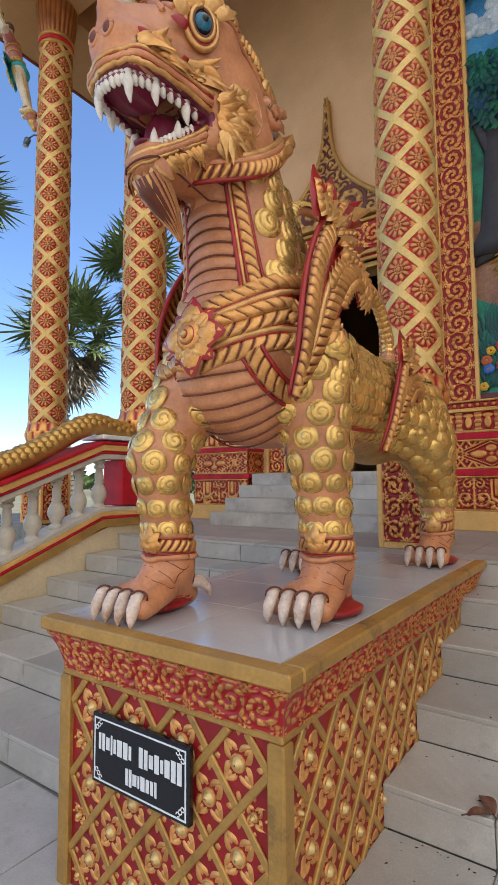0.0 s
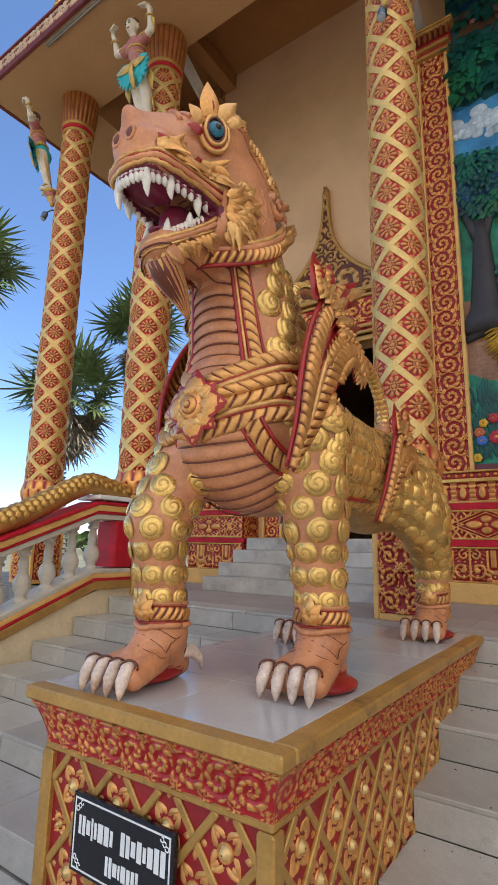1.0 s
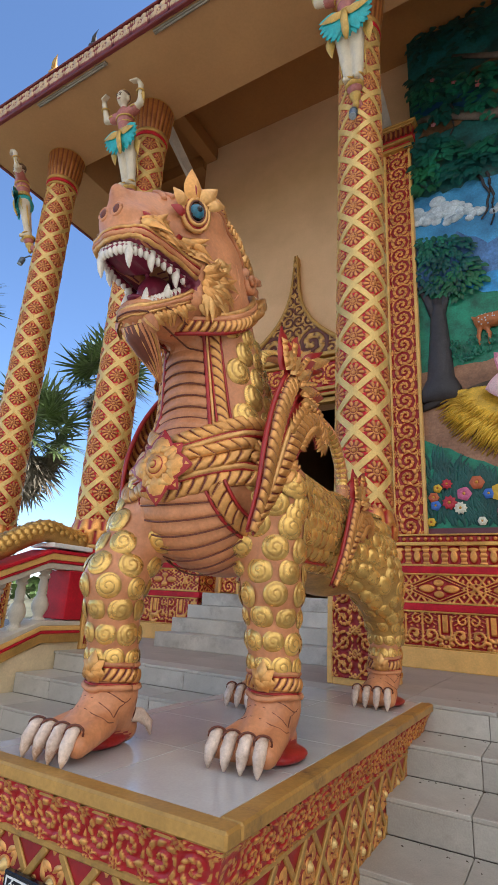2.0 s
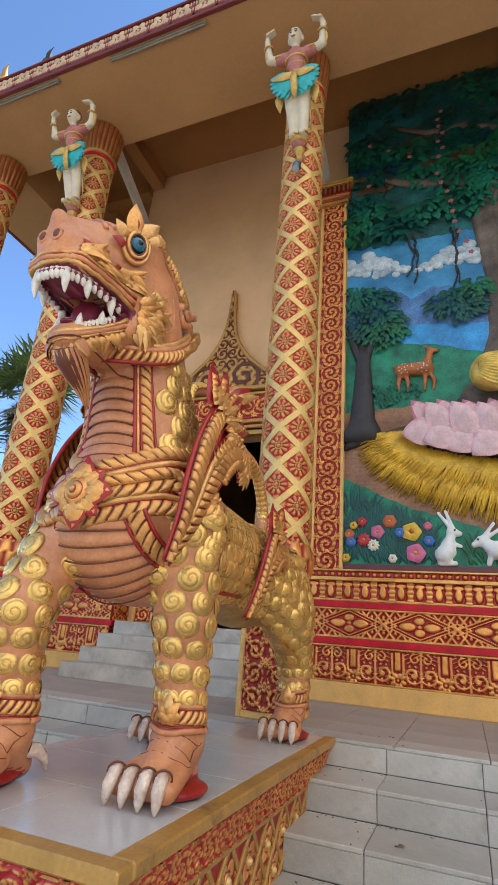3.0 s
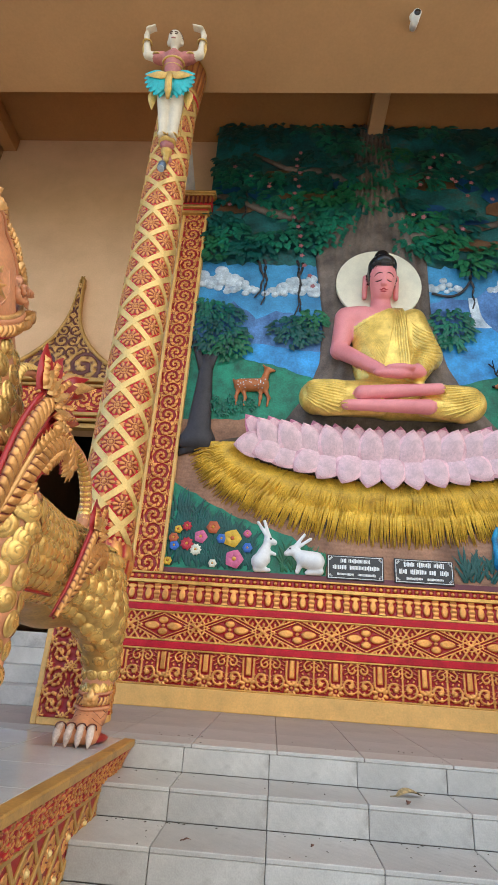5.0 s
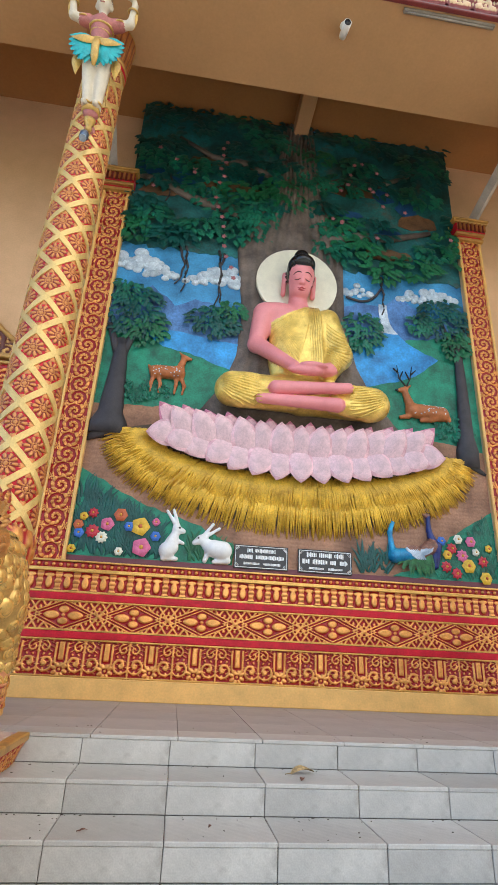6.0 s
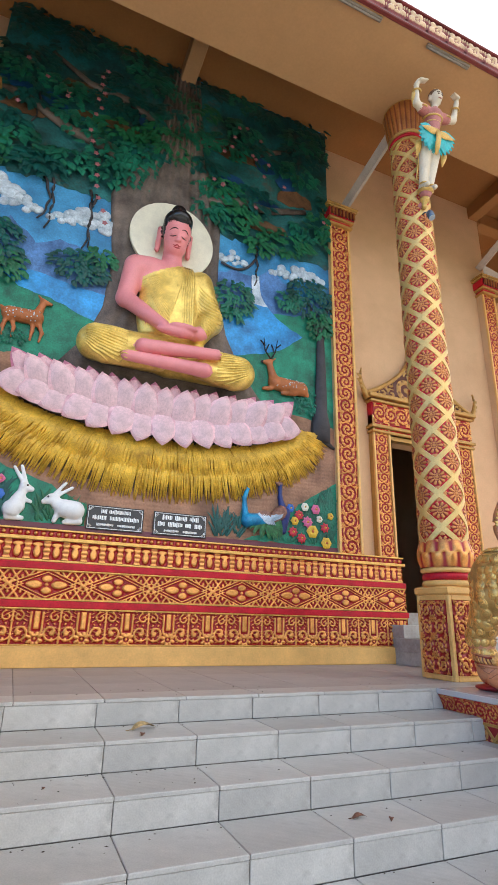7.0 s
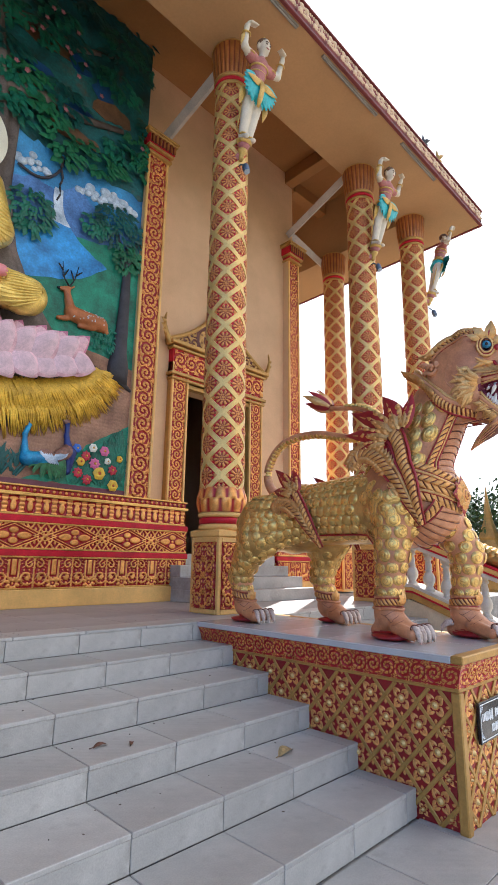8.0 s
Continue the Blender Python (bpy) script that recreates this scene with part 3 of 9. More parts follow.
def doorway(cx):
    th = thing("door_1" if cx < 0 else "door_2", "open temple doorway with a carved gilded frame and a spired gable", "door", "temple doors", "structure")
    for s in (-1, 1):
        j = Mesh()
        a, b = sorted((cx + s * (DOOR_HALF - 0.02), cx + s * (DOOR_HALF + 0.34)))
        j.box(a, b, WALL_Y - 0.10, WALL_Y + 0.02, DOOR_SILL, 5.02)
        part("jamb", j, GOLD_DULL, th, bevel=0.008)
        part("jamb_carving", relief(0.26, 3.2, 0.012, scroll(0.17, 0.26), 0.03), CARVED, th, smooth=True, m=Matrix.Translation((a + 0.05, WALL_Y - 0.105, DOOR_SILL + 0.02)))
        for dx in (0.0, 0.32):
            bd = Mesh()
            bd.box(a + dx, a + dx + 0.04, WALL_Y - 0.14, WALL_Y - 0.09, DOOR_SILL, 5.0, 0, 0.008)
            part("jamb_border", bd, YELLOW, th)
        lf = Mesh()
        lf.box(-0.72, 0, -0.03, 0.03, 0, DOOR_TOP - DOOR_SILL - 0.02, 0, 0.005)
        for z in (0.2, 1.1, 1.95):
            lf.box(-0.62, -0.1, -0.045, -0.03, z, z + 0.7, 0, 0.01)
        part("door_leaf", lf, material("dark_lacquered_wood", (0.05, 0.02, 0.012), 0.35), th, m=pose(cx + s * (DOOR_HALF - 0.04), WALL_Y + 0.32, DOOR_SILL + 0.01, 0, 0, 97 if s < 0 else -97) if s > 0 else pose(cx - DOOR_HALF + 0.04, WALL_Y + 0.32, DOOR_SILL + 0.01, 0, 0, -83))
    li = Mesh()
    li.box(cx - 0.8, cx + 0.8, WALL_Y - 0.10, WALL_Y + 0.02, DOOR_TOP - 0.02, DOOR_TOP + 0.05)
    part("lintel_edge", li, GOLD_DULL, th)
    fr = Mesh()
    fr.box(cx - 1.12, cx + 1.12, WALL_Y - 0.13, WALL_Y + 0.01, 4.68, 5.36)
    part("lintel", fr, RED, th)
    part("lintel_carving", relief(2.2, 0.36, 0.012, across(scroll(0.24, 0.36)), 0.035), CARVED, th, smooth=True, m=Matrix.Translation((cx - 1.1, WALL_Y - 0.135, 4.86)))
    for z, h, o in ((4.68, 0.05, 0.03), (4.76, 0.06, 0.05), (5.24, 0.05, 0.04), (5.31, 0.07, 0.09)):
        m_ = Mesh()
        m_.box(cx - 1.12 - o, cx + 1.12 + o, WALL_Y - 0.14 - o, WALL_Y, z, z + h, 0, 0.01)
        part("lintel_moulding", m_, GOLD_DULL, th)
    # gable: plate, carving, rim
    n = 60
    zs = [1.98 * (i / n) for i in range(n + 1)]
    hw = [float(half_width(np.array(z))) if z < 1.9 else 0.02 for z in zs]
    g = Mesh()
    v = [(cx + s * w, y, 5.38 + z) for z, w in zip(zs, hw) for y in (WALL_Y - 0.10, WALL_Y) for s in (-1, 1)]
    f = []
    for i in range(n):
        k = 4 * i
        f += [(k, k + 1, k + 5, k + 4), (k + 1, k + 3, k + 7, k + 5), (k + 3, k + 2, k + 6, k + 7), (k + 2, k, k + 4, k + 6)]
    f.append((4 * n, 4 * n + 1, 4 * n + 3, 4 * n + 2))
    g.add(v, f)
    part("gable_plate", g, GOLD_DULL, th)
    c = Mesh()
    nz, nu = 130, 70
    zz = np.linspace(0.02, 1.85, nz)
    vv, gg = [], []
    for z in zz:
        w = float(half_width(np.array(z))) * 0.93
        uu = np.linspace(-w, w, nu)
        hh = gable_height(uu + 1.2, np.full(nu, z))
        vv += [(cx + a, WALL_Y - 0.105 - 0.05 * b, 5.38 + z) for a, b in zip(uu, hh)]
        gg += hh.tolist()
    c.add(vv, [(i * nu + j, i * nu + j + 1, (i + 1) * nu + j + 1, (i + 1) * nu + j) for i in range(nz - 1) for j in range(nu - 1)], 0, gg)
    part("gable_carving", c, GABLE, th, smooth=True)
    for s in (-1, 1):
        r = Mesh()
        r.tube([(cx + s * w, WALL_Y - 0.11, 5.38 + z) for z, w in zip(zs, hw)], [0.045 - 0.03 * (z / 2) for z in zs], 8)
        part("gable_rim", r, GOLD_DULL, th, smooth=True)
        e = Mesh()
        e.tube([(cx + s * (1.18 + 0.14 * math.sin(t * 2.2)), WALL_Y - 0.12, 5.30 + 0.55 * t) for t in np.linspace(0, 1, 10)], [0.06 - 0.045 * t for t in np.linspace(0, 1, 10)], 8)
        for k in range(4):
            e.leaf((cx + s * (1.2 + 0.1 * math.sin(k * 0.6)), WALL_Y - 0.12, 5.36 + 0.1 * k), (s, 0, 0.7), (0, -1, 0), 0.13, 0.07, 0.04)
        part("gable_ear", e, GOLD_DULL, th, smooth=True)
    return th


doorway(MID - 4.87)
doorway(MID + 4.87)


# ---- columns ----
def helix_band(r0, r1, z0, z1, turn, pitch, width, start):
    """a flat raised band that winds up the shaft"""
    m_ = Mesh()
    n = int(12 * (z1 - z0) / pitch * 4)
    v = []
    slope = math.atan2(pitch, 2 * math.pi * r0)
    dz = width / 2 / math.cos(slope)
    for i in range(n + 1):
        z = z0 + (z1 - z0) * i / n
        a = start + turn * 2 * math.pi * (z - z0) / pitch
        r = r0 + (r1 - r0) * (z - z0) / (z1 - z0)
        for d, o in ((-dz, -0.01), (-dz * 0.85, 0.014), (dz * 0.85, 0.014), (dz, -0.01)):
            zz = min(max(z + d, z0), z1)
            v.append(((r + o) * math.cos(a), (r + o) * math.sin(a), zz))
    f = [(4 * i + k, 4 * i + k + 1, 4 * i + k + 5, 4 * i + k + 4) for i in range(n) for k in range(3)]
    return m_.add(v, f if turn < 0 else [tuple(reversed(q)) for q in f])


def rosette_mesh(w, h, bend=0.25):
    """a flower of ten petals round a beaded boss on a diamond field with a leaf in each corner, in the plane x = 0, facing +x"""
    m_ = Mesh()
    nr, na = 15, 60
    v, g = [(0.030, 0, 0)], [1.0]
    for i in range(1, nr + 1):
        for k in range(na):
            a = 2 * math.pi * k / na
            q = 1 / (abs(math.cos(a)) + abs(math.sin(a)))
            R = i / nr * q
            y_, z_ = R * w / 2 * math.cos(a), R * h / 2 * math.sin(a)
            d = math.hypot(y_, z_) / 0.098
            lobe = abs(math.cos(5 * a))
            if d < 0.2:
                hh, gg = 1.0, 1.0
            elif d < 0.28:
                hh, gg = 0.25, 0.0
            elif d < 0.42:
                hh, gg = 0.85, 0.9
            elif d < 0.48:
                hh, gg = 0.3, 0.0
            elif d < 0.72 + 0.28 * lobe ** 0.6:
                hh, gg = 0.35 + 0.5 * lobe, lobe ** 1.1
            else:
                t = abs(math.cos(2 * a))
                hh = 0.35 * max(0.0, t - 0.75) * 4 * (d > 1.05)
                gg = 0.8 if t > 0.86 and d > 1.08 else 0.0
            v.append((0.003 + 0.026 * hh + math.sqrt(bend * bend - y_ * y_) - bend, y_, z_))
            g.append(gg)
    f = [(0, 1 + k, 1 + (k + 1) % na) for k in range(na)]
    f += [(1 + (i - 1) * na + k, 1 + i * na + k, 1 + i * na + (k + 1) % na, 1 + (i - 1) * na + (k + 1) % na) for i in range(1, nr) for k in range(na)]
    return m_.add(v, f, 0, g)


ROSETTE = carved_material("rosette_paint", (0.22, 0.010, 0.010), (0.62, 0.25, 0.07), 0.36, 0.45, edge=(0.2, 0.8))
BAND = material("yellow_gold_band_paint", (0.68, 0.46, 0.15), 0.42, 0.3, 0.1, 6, 70, 0.12, 0.003, stain=(0.42, 0.22, 0.06), stain_at=0.68)


def column(label):
    """a round column on a carved square block: lattice of bands with a flower in every mesh"""
    th = thing("column", label, "column", "gallery columns")
    hb = 0.25
    b = Mesh()
    b.box(-hb + 0.012, hb - 0.012, -hb + 0.012, hb - 0.012, 0, 0.86)
    part("block", b, RED, th)
    for k in range(4):
        m4 = pose(0, 0, 0, 0, 0, 90 * k)
        part("block_panel", relief(2 * hb - 0.1, 0.74, 0.009, lambda u, v: np.maximum(scroll(0.185, 0.2)(np.abs(u - 0.2), v), sstep(0.07, 0.03, np.abs(np.abs(u - 0.2) / 0.2 + np.abs((v % 0.37) - 0.185) / 0.185 - 1))), 0.03), CARVED, th, smooth=True,
             m=m4 @ Matrix.Translation((-hb + 0.05, -hb + 0.008, 0.06)))
        e = Mesh()
        e.box(-hb, -hb + 0.05, -hb, -hb + 0.05, 0, 0.86, 0, 0.008)
        part("block_corner", e, YELLOW, th, m=m4)
        e = Mesh()
        e.box(-hb + 0.05, hb - 0.05, -hb, -hb + 0.03, 0, 0.055, 0, 0.006)
        e.box(-hb + 0.05, hb - 0.05, -hb, -hb + 0.03, 0.805, 0.86, 0, 0.006)
        part("block_border", e, YELLOW, th, m=m4)
    for r, z0, z1, mt, sq in ((0.262, 0.86, 0.95, YELLOW, 1.0), (0.275, 0.95, 1.02, YELLOW, 0.0), (0.27, 1.02, 1.10, RED, 0.0), (0.285, 1.10, 1.16, YELLOW, 0.0)):
        c = Mesh()
        c.lathe([(r - 0.02, z0 + 0.001), (r, z0 + 0.02), (r, z1 - 0.02), (r - 0.02, z1)], 40, square=sq)
        part("ring", c, mt, th, smooth=sq == 0)
    lo = Mesh()
    v, g, na, nz = [], [], 96, 14
    for j in range(nz + 1):
        t = j / nz
        for k in range(na):
            a = 2 * math.pi * k / na
            lb = abs(math.cos(6 * a + (0 if t < 0.55 else math.pi / 2)))
            hh = lb * (0.5 + 0.5 * math.sin(math.pi * min(1, t * 1.1)))
            r = 0.262 + 0.055 * math.sin(math.pi * (0.15 + 0.75 * t)) * (0.45 + 0.55 * hh)
            v.append((r * math.cos(a), r * math.sin(a), 1.16 + 0.30 * t))
            g.append(0.32 + 0.65 * hh)
    lo.add(v, [(j * na + k, j * na + (k + 1) % na, (j + 1) * na + (k + 1) % na, (j + 1) * na + k) for j in range(nz) for k in range(na)], 0, g)
    part("lotus_collar", lo, CARVED, th, smooth=True)
    z0, z1, r0, r1 = 1.40, 7.38, 0.262, 0.235
    sh = Mesh()
    sh.lathe([(r0 + (r1 - r0) * i / 12, z0 + (z1 - z0) * i / 12) for i in range(13)], 48)
    part("shaft", sh, RED, th, smooth=True)
    cells = 4
    pitch = 0.39 * cells
    for k in range(cells):
        for s in (-1, 1):
            part("lattice_band", helix_band(r0, r1, z0, z1, s, pitch, 0.070, 2 * math.pi * k / cells), BAND, th, smooth=False)
    cap = Mesh()
    v, g, nz = [], [], 16
    for j in range(nz + 1):
        t = j / nz
        for k in range(na):
            a = 2 * math.pi * k / na
            fl = abs(math.cos(12 * a)) ** 0.6
            r = 0.245 + 0.07 * t ** 1.5 + 0.03 * fl * math.sin(math.pi * min(1, 0.15 + t))
            v.append((r * math.cos(a), r * math.sin(a), z1 + 0.16 + 0.52 * t))
            g.append(0.34 + 0.5 * fl)
    cap.add(v, [(j * na + k, j * na + (k + 1) % na, (j + 1) * na + (k + 1) % na, (j + 1) * na + k) for j in range(nz) for k in range(na)], 0, g)
    part("capital", cap, CARVED_DARK, th, smooth=True)
    for r, za, zb, mt in ((0.262, z1 - 0.02, z1 + 0.04, GOLD_DULL), (0.268, z1 + 0.04, z1 + 0.10, RED), (0.276, z1 + 0.10, z1 + 0.17, GOLD_DULL), (0.325, z1 + 0.67, SOFFIT_Z - PLAT - 0.002, GOLD_DULL)):
        c = Mesh()
        c.lathe([(r - 0.015, za + 0.001), (r, za + 0.015), (r, zb - 0.015), (r - 0.015, zb)], 40)
        part("capital_ring", c, mt, th, smooth=True)
    ros = rosette_mesh(0.345, 0.325).data("rosette", [ROSETTE])
    ros.polygons.foreach_set("use_smooth", [True] * len(ros.polygons))
    for i in range(31):
        zz = z0 + 0.195 * i
        for k in range(cells):
            a = 2 * math.pi * (k + 0.5 * (i % 2 == 0)) / cells
            if zz < z0 - 0.01 or zz > z1 - 0.02:
                continue
            r = r0 + (r1 - r0) * (zz - z0) / (z1 - z0) - 0.008
            part("rosette", ros, None, th, m=Matrix.Translation((r * math.cos(a), r * math.sin(a), zz)) @ Matrix.Rotation(a, 4, "Z"))
    return th


COL_X = [(-0.67, 3.24), (flip(-0.70), 3.24), (-4.10, 3.24), (flip(-4.10), 3.24), (-6.15, 3.24), (flip(-6.15), 3.24), (-6.15, 5.35), (flip(-6.15), 5.35)]
first = column("round column with a gold lattice and red flowers on a carved block")
first.location = (*COL_X[0], PLAT)
for x, y in COL_X[1:]:
    copy_thing(first, pose(x, y, PLAT, 0, 0, 0))


# ---- pedestals ----
def cornice_height(u, v):
    return np.maximum(across(scroll(0.115, 0.16))(u, v), sstep(0.012, 0.006, np.abs(v - 0.125)) * 0)


def pedestal(label, label_left=True):
    """a lion's pedestal: 1.22 wide, 2.67 deep; its front at y = 0, its top slab bordered in gold; local x from 0 to 1.22"""
    th = thing("pedestal", label, "pedestal", "lion pedestals")
    W, D, Z = 1.22, 2.668, PLAT
    b = Mesh()
    b.box(0.085, W - 0.085, 0.085, D, -0.1, 0.90)
    part("body", b, material("crimson_ground_paint", (0.30, 0.008, 0.011), 0.42, 0.0, 0.14, 5, 60, 0.1, 0.003), th)
    t = Mesh()
    t.box(0.1, W - 0.1, 0.1, D, 0.92, Z - 0.012)
    part("bed", t, JOINT, th)
    bd = Mesh()
    bd.box(0, W, 0, 0.085, Z - 0.048, Z + 0.004, 0, 0.008)
    bl_ = Mesh()
    bl_.box(0, 0.085, 0.0851, D, Z - 0.048, Z + 0.001, 0, 0.006)
    part("side_border", bl_, TILE_TOP if label_left else GOLD_DULL, th)
    bd.box(W - 0.085, W, 0.0851, D, Z - 0.048, Z + 0.003, 0, 0.008)
    part("top_border", bd, GOLD_DULL, th)
    # the carved cavetto under the border
    def cavetto(length, ends):
        r = relief(length, 0.162, 0.006, cornice_height, 0.016)
        out = []
        for x, y, z in r.v:
            f = 0.012 + 0.058 * (z / 0.162) ** 1.6
            out.append(((x / length) * (length + f * ends + f) - f, y * min(1, 14 * x / length, 14 - 14 * x / length) - f, z))
        r.v = out
        return r
    c = cavetto(W - 0.17, 1)
    part("carved_cornice", c, CARVED_RED, th, smooth=True, m=Matrix.Translation((0.085, 0.085, 0.84)))
    c = cavetto(D - 0.085, 0)
    part("carved_cornice", c, CARVED_RED, th, smooth=True, m=pose(W - 0.085, 0.085, 0.84, 0, 0, 90))
    back_c = Mesh()
    back_c.merge(c, Matrix.Diagonal((-1, 1, 1, 1)))
    part("carved_cornice", back_c, CARVED_RED, th, smooth=True, m=pose(0.085, 0.085, 0.84, 0, 0, -90))
    cr = Mesh()
    cr.box(0.02, W - 0.02, 0.02, D - 0.01, 0.985, 1.0015)
    cr.box(0.068, W - 0.068, 0.068, D, 0.815, 0.842, 0, 0.006)
    part("fillet", cr, GOLD_DULL, th)
    for x in (0.06, W - 0.125):
        p = Mesh()
        p.box(x, x + 0.065, 0.06, 0.125, -0.02, 0.815, 0, 0.008)
        part("corner_post", p, GOLD_DULL, th)
    return th


ped_l = pedestal("red and gold carved lion pedestal with a grey slab top")
ped_l.location = (-1.22, 0, 0)
ped_r = copy_thing(ped_l, pose(4.60, 0, 0))


# ---- balustrades ----
BALUSTER = material("cream_baluster_paint", (0.62, 0.55, 0.44), 0.5, 0, 0.08, 4, 60, 0.08, 0.003, stain=(0.42, 0.35, 0.26), stain_at=0.64)


def rail_z(y):
    return 2.10 - 0.389 * max(0.0, 2.45 - y)


def balustrade(x, label):
    """a stair balustrade that runs down from the column block, with turned balusters and a scaled serpent body on its rail"""
    th = thing("balustrade", label, "balustrade", "stair balustrades")
    y1 = -1.15
    st = Mesh()
    v = []
    for y in (2.98, 2.5, y1):
        zt = rail_z(y) - 0.98 if y < 2.9 else rail_z(y) - 0.90
        v += [(x - 0.16, y, -0.05), (x + 0.16, y, -0.05), (x + 0.16, y, max(0.02, zt)), (x - 0.16, y, max(0.02, zt))]
    st.add(v, [(0, 1, 2, 3), (11, 10, 9, 8)] + [(4 * i + k, 4 * i + 4 + k, 4 * i + 4 + (k + 1) % 4, 4 * i + (k + 1) % 4) for i in range(2) for k in range(4)])
    part("stringer", st, material("cream_stone_paint", (0.72, 0.58, 0.36), 0.7, 0, 0.08, 2, 50, 0.1, 0.003), th)
    ys = [2.97, 2.45, y1]
    for off, hw, hh, mt in ((-0.925, 0.19, 0.045, GOLD_DULL), (-0.865, 0.18, 0.014, RED), (-0.825, 0.172, 0.025, YELLOW), (-0.775, 0.165, 0.025, BALUSTER), (-0.185, 0.15, 0.030, BALUSTER), (-0.138, 0.165, 0.015, RED), (-0.088, 0.175, 0.034, YELLOW), (-0.035, 0.19, 0.018, RED)):
        b = Mesh()
        v = []
        for y in ys:
            z = rail_z(y) + off
            v += [(x - hw, y, z - hh), (x + hw, y, z - hh), (x + hw, y, z + hh), (x - hw, y, z + hh)]
        b.add(v, [(3, 2, 1, 0), (8, 9, 10, 11)] + [(4 * i + k, 4 * i + (k + 1) % 4, 4 * i + 4 + (k + 1) % 4, 4 * i + 4 + k) for i in range(2) for k in range(4)])
        part("rail_moulding", b, mt, th, bevel=0.008)
    e = Mesh()
    e.box(x - 0.17, x + 0.17, 2.72, 2.96, rail_z(2.8) - 0.74, rail_z(2.8) - 0.22)
    part("end_panel", e, RED, th, bevel=0.01)
    ca = Mesh()
    ca.box(x - 0.2, x + 0.2, 2.42, 2.98, 2.104, 2.155, 0, 0.01)
    part("end_cap", ca, WHITE, th)
    prof = [(0.075, 0), (0.075, 0.05), (0.06, 0.06), (0.05, 0.085), (0.085, 0.15), (0.09, 0.2), (0.07, 0.26), (0.045, 0.30), (0.06, 0.315), (0.045, 0.33), (0.05, 0.40), (0.038, 0.46), (0.062, 0.475), (0.062, 0.50), (0.045, 0.515), (0.07, 0.535), (0.07, 0.58)]
    bal = Mesh()
    bal.lathe(prof, 18)
    bm_ = bal.data("baluster", [BALUSTER], True)
    y = 2.52
    while y > y1:
        part("baluster", bm_, None, th, m=Matrix.Translation((x, y, rail_z(y) - 0.79)))
        y -= 0.27
    ser = Mesh()
    pts = []
    n = 60
    for i in range(n + 1):
        y = 2.95 + (y1 - 2.95) * i / n
        pts.append((x, y, rail_z(y) + 0.10 + 0.10 * math.exp(-((y - 2.3) / 0.45) ** 2)))
    ser.tube(pts, 0.12, 14)
    part("serpent_body", ser, GOLD_DULL, th, smooth=True)
    sc = Mesh()
    sc.leaf((0, 0, 0), (0, 1, 0), (0, 0, 1), 0.085, 0.075, 0.022)
    scm = sc.data("scale", [GOLD])
    for i in range(0, n):
        p, q = Vector(pts[i]), Vector(pts[i + 1])
        t = (q - p).normalized()
        for k in range(5):
            a = radians(-72 + 36 * k + (18 if i % 2 else 0))
            o = Vector((math.sin(a), 0, math.cos(a)))
            o = (o - t * o.dot(t)).normalized()
            mt = Matrix((t.cross(o), t, o)).transposed().to_4x4()
            part("scale", scm, None, th, m=Matrix.Translation(p + o * 0.112) @ mt)
    po = Mesh()
    zz = rail_z(y1)
    po.box(x - 0.2, x + 0.2, y1 - 0.38, y1 + 0.02, -0.02, zz + 0.12, 0, 0.01)
    po.box(x - 0.24, x + 0.24, y1 - 0.42, y1 + 0.04, zz + 0.12, zz + 0.2, 0, 0.015)
    part("end_post", po, YELLOW, th)
    return th


balustrade(-4.03, "stair balustrade with white balusters and a scaled gold serpent rail")
balustrade(flip(-4.03), "stair balustrade with white balusters and a scaled gold serpent rail")


# ---- sculpting: blended solids, meshed ----
from mathutils.bvhtree import BVHTree


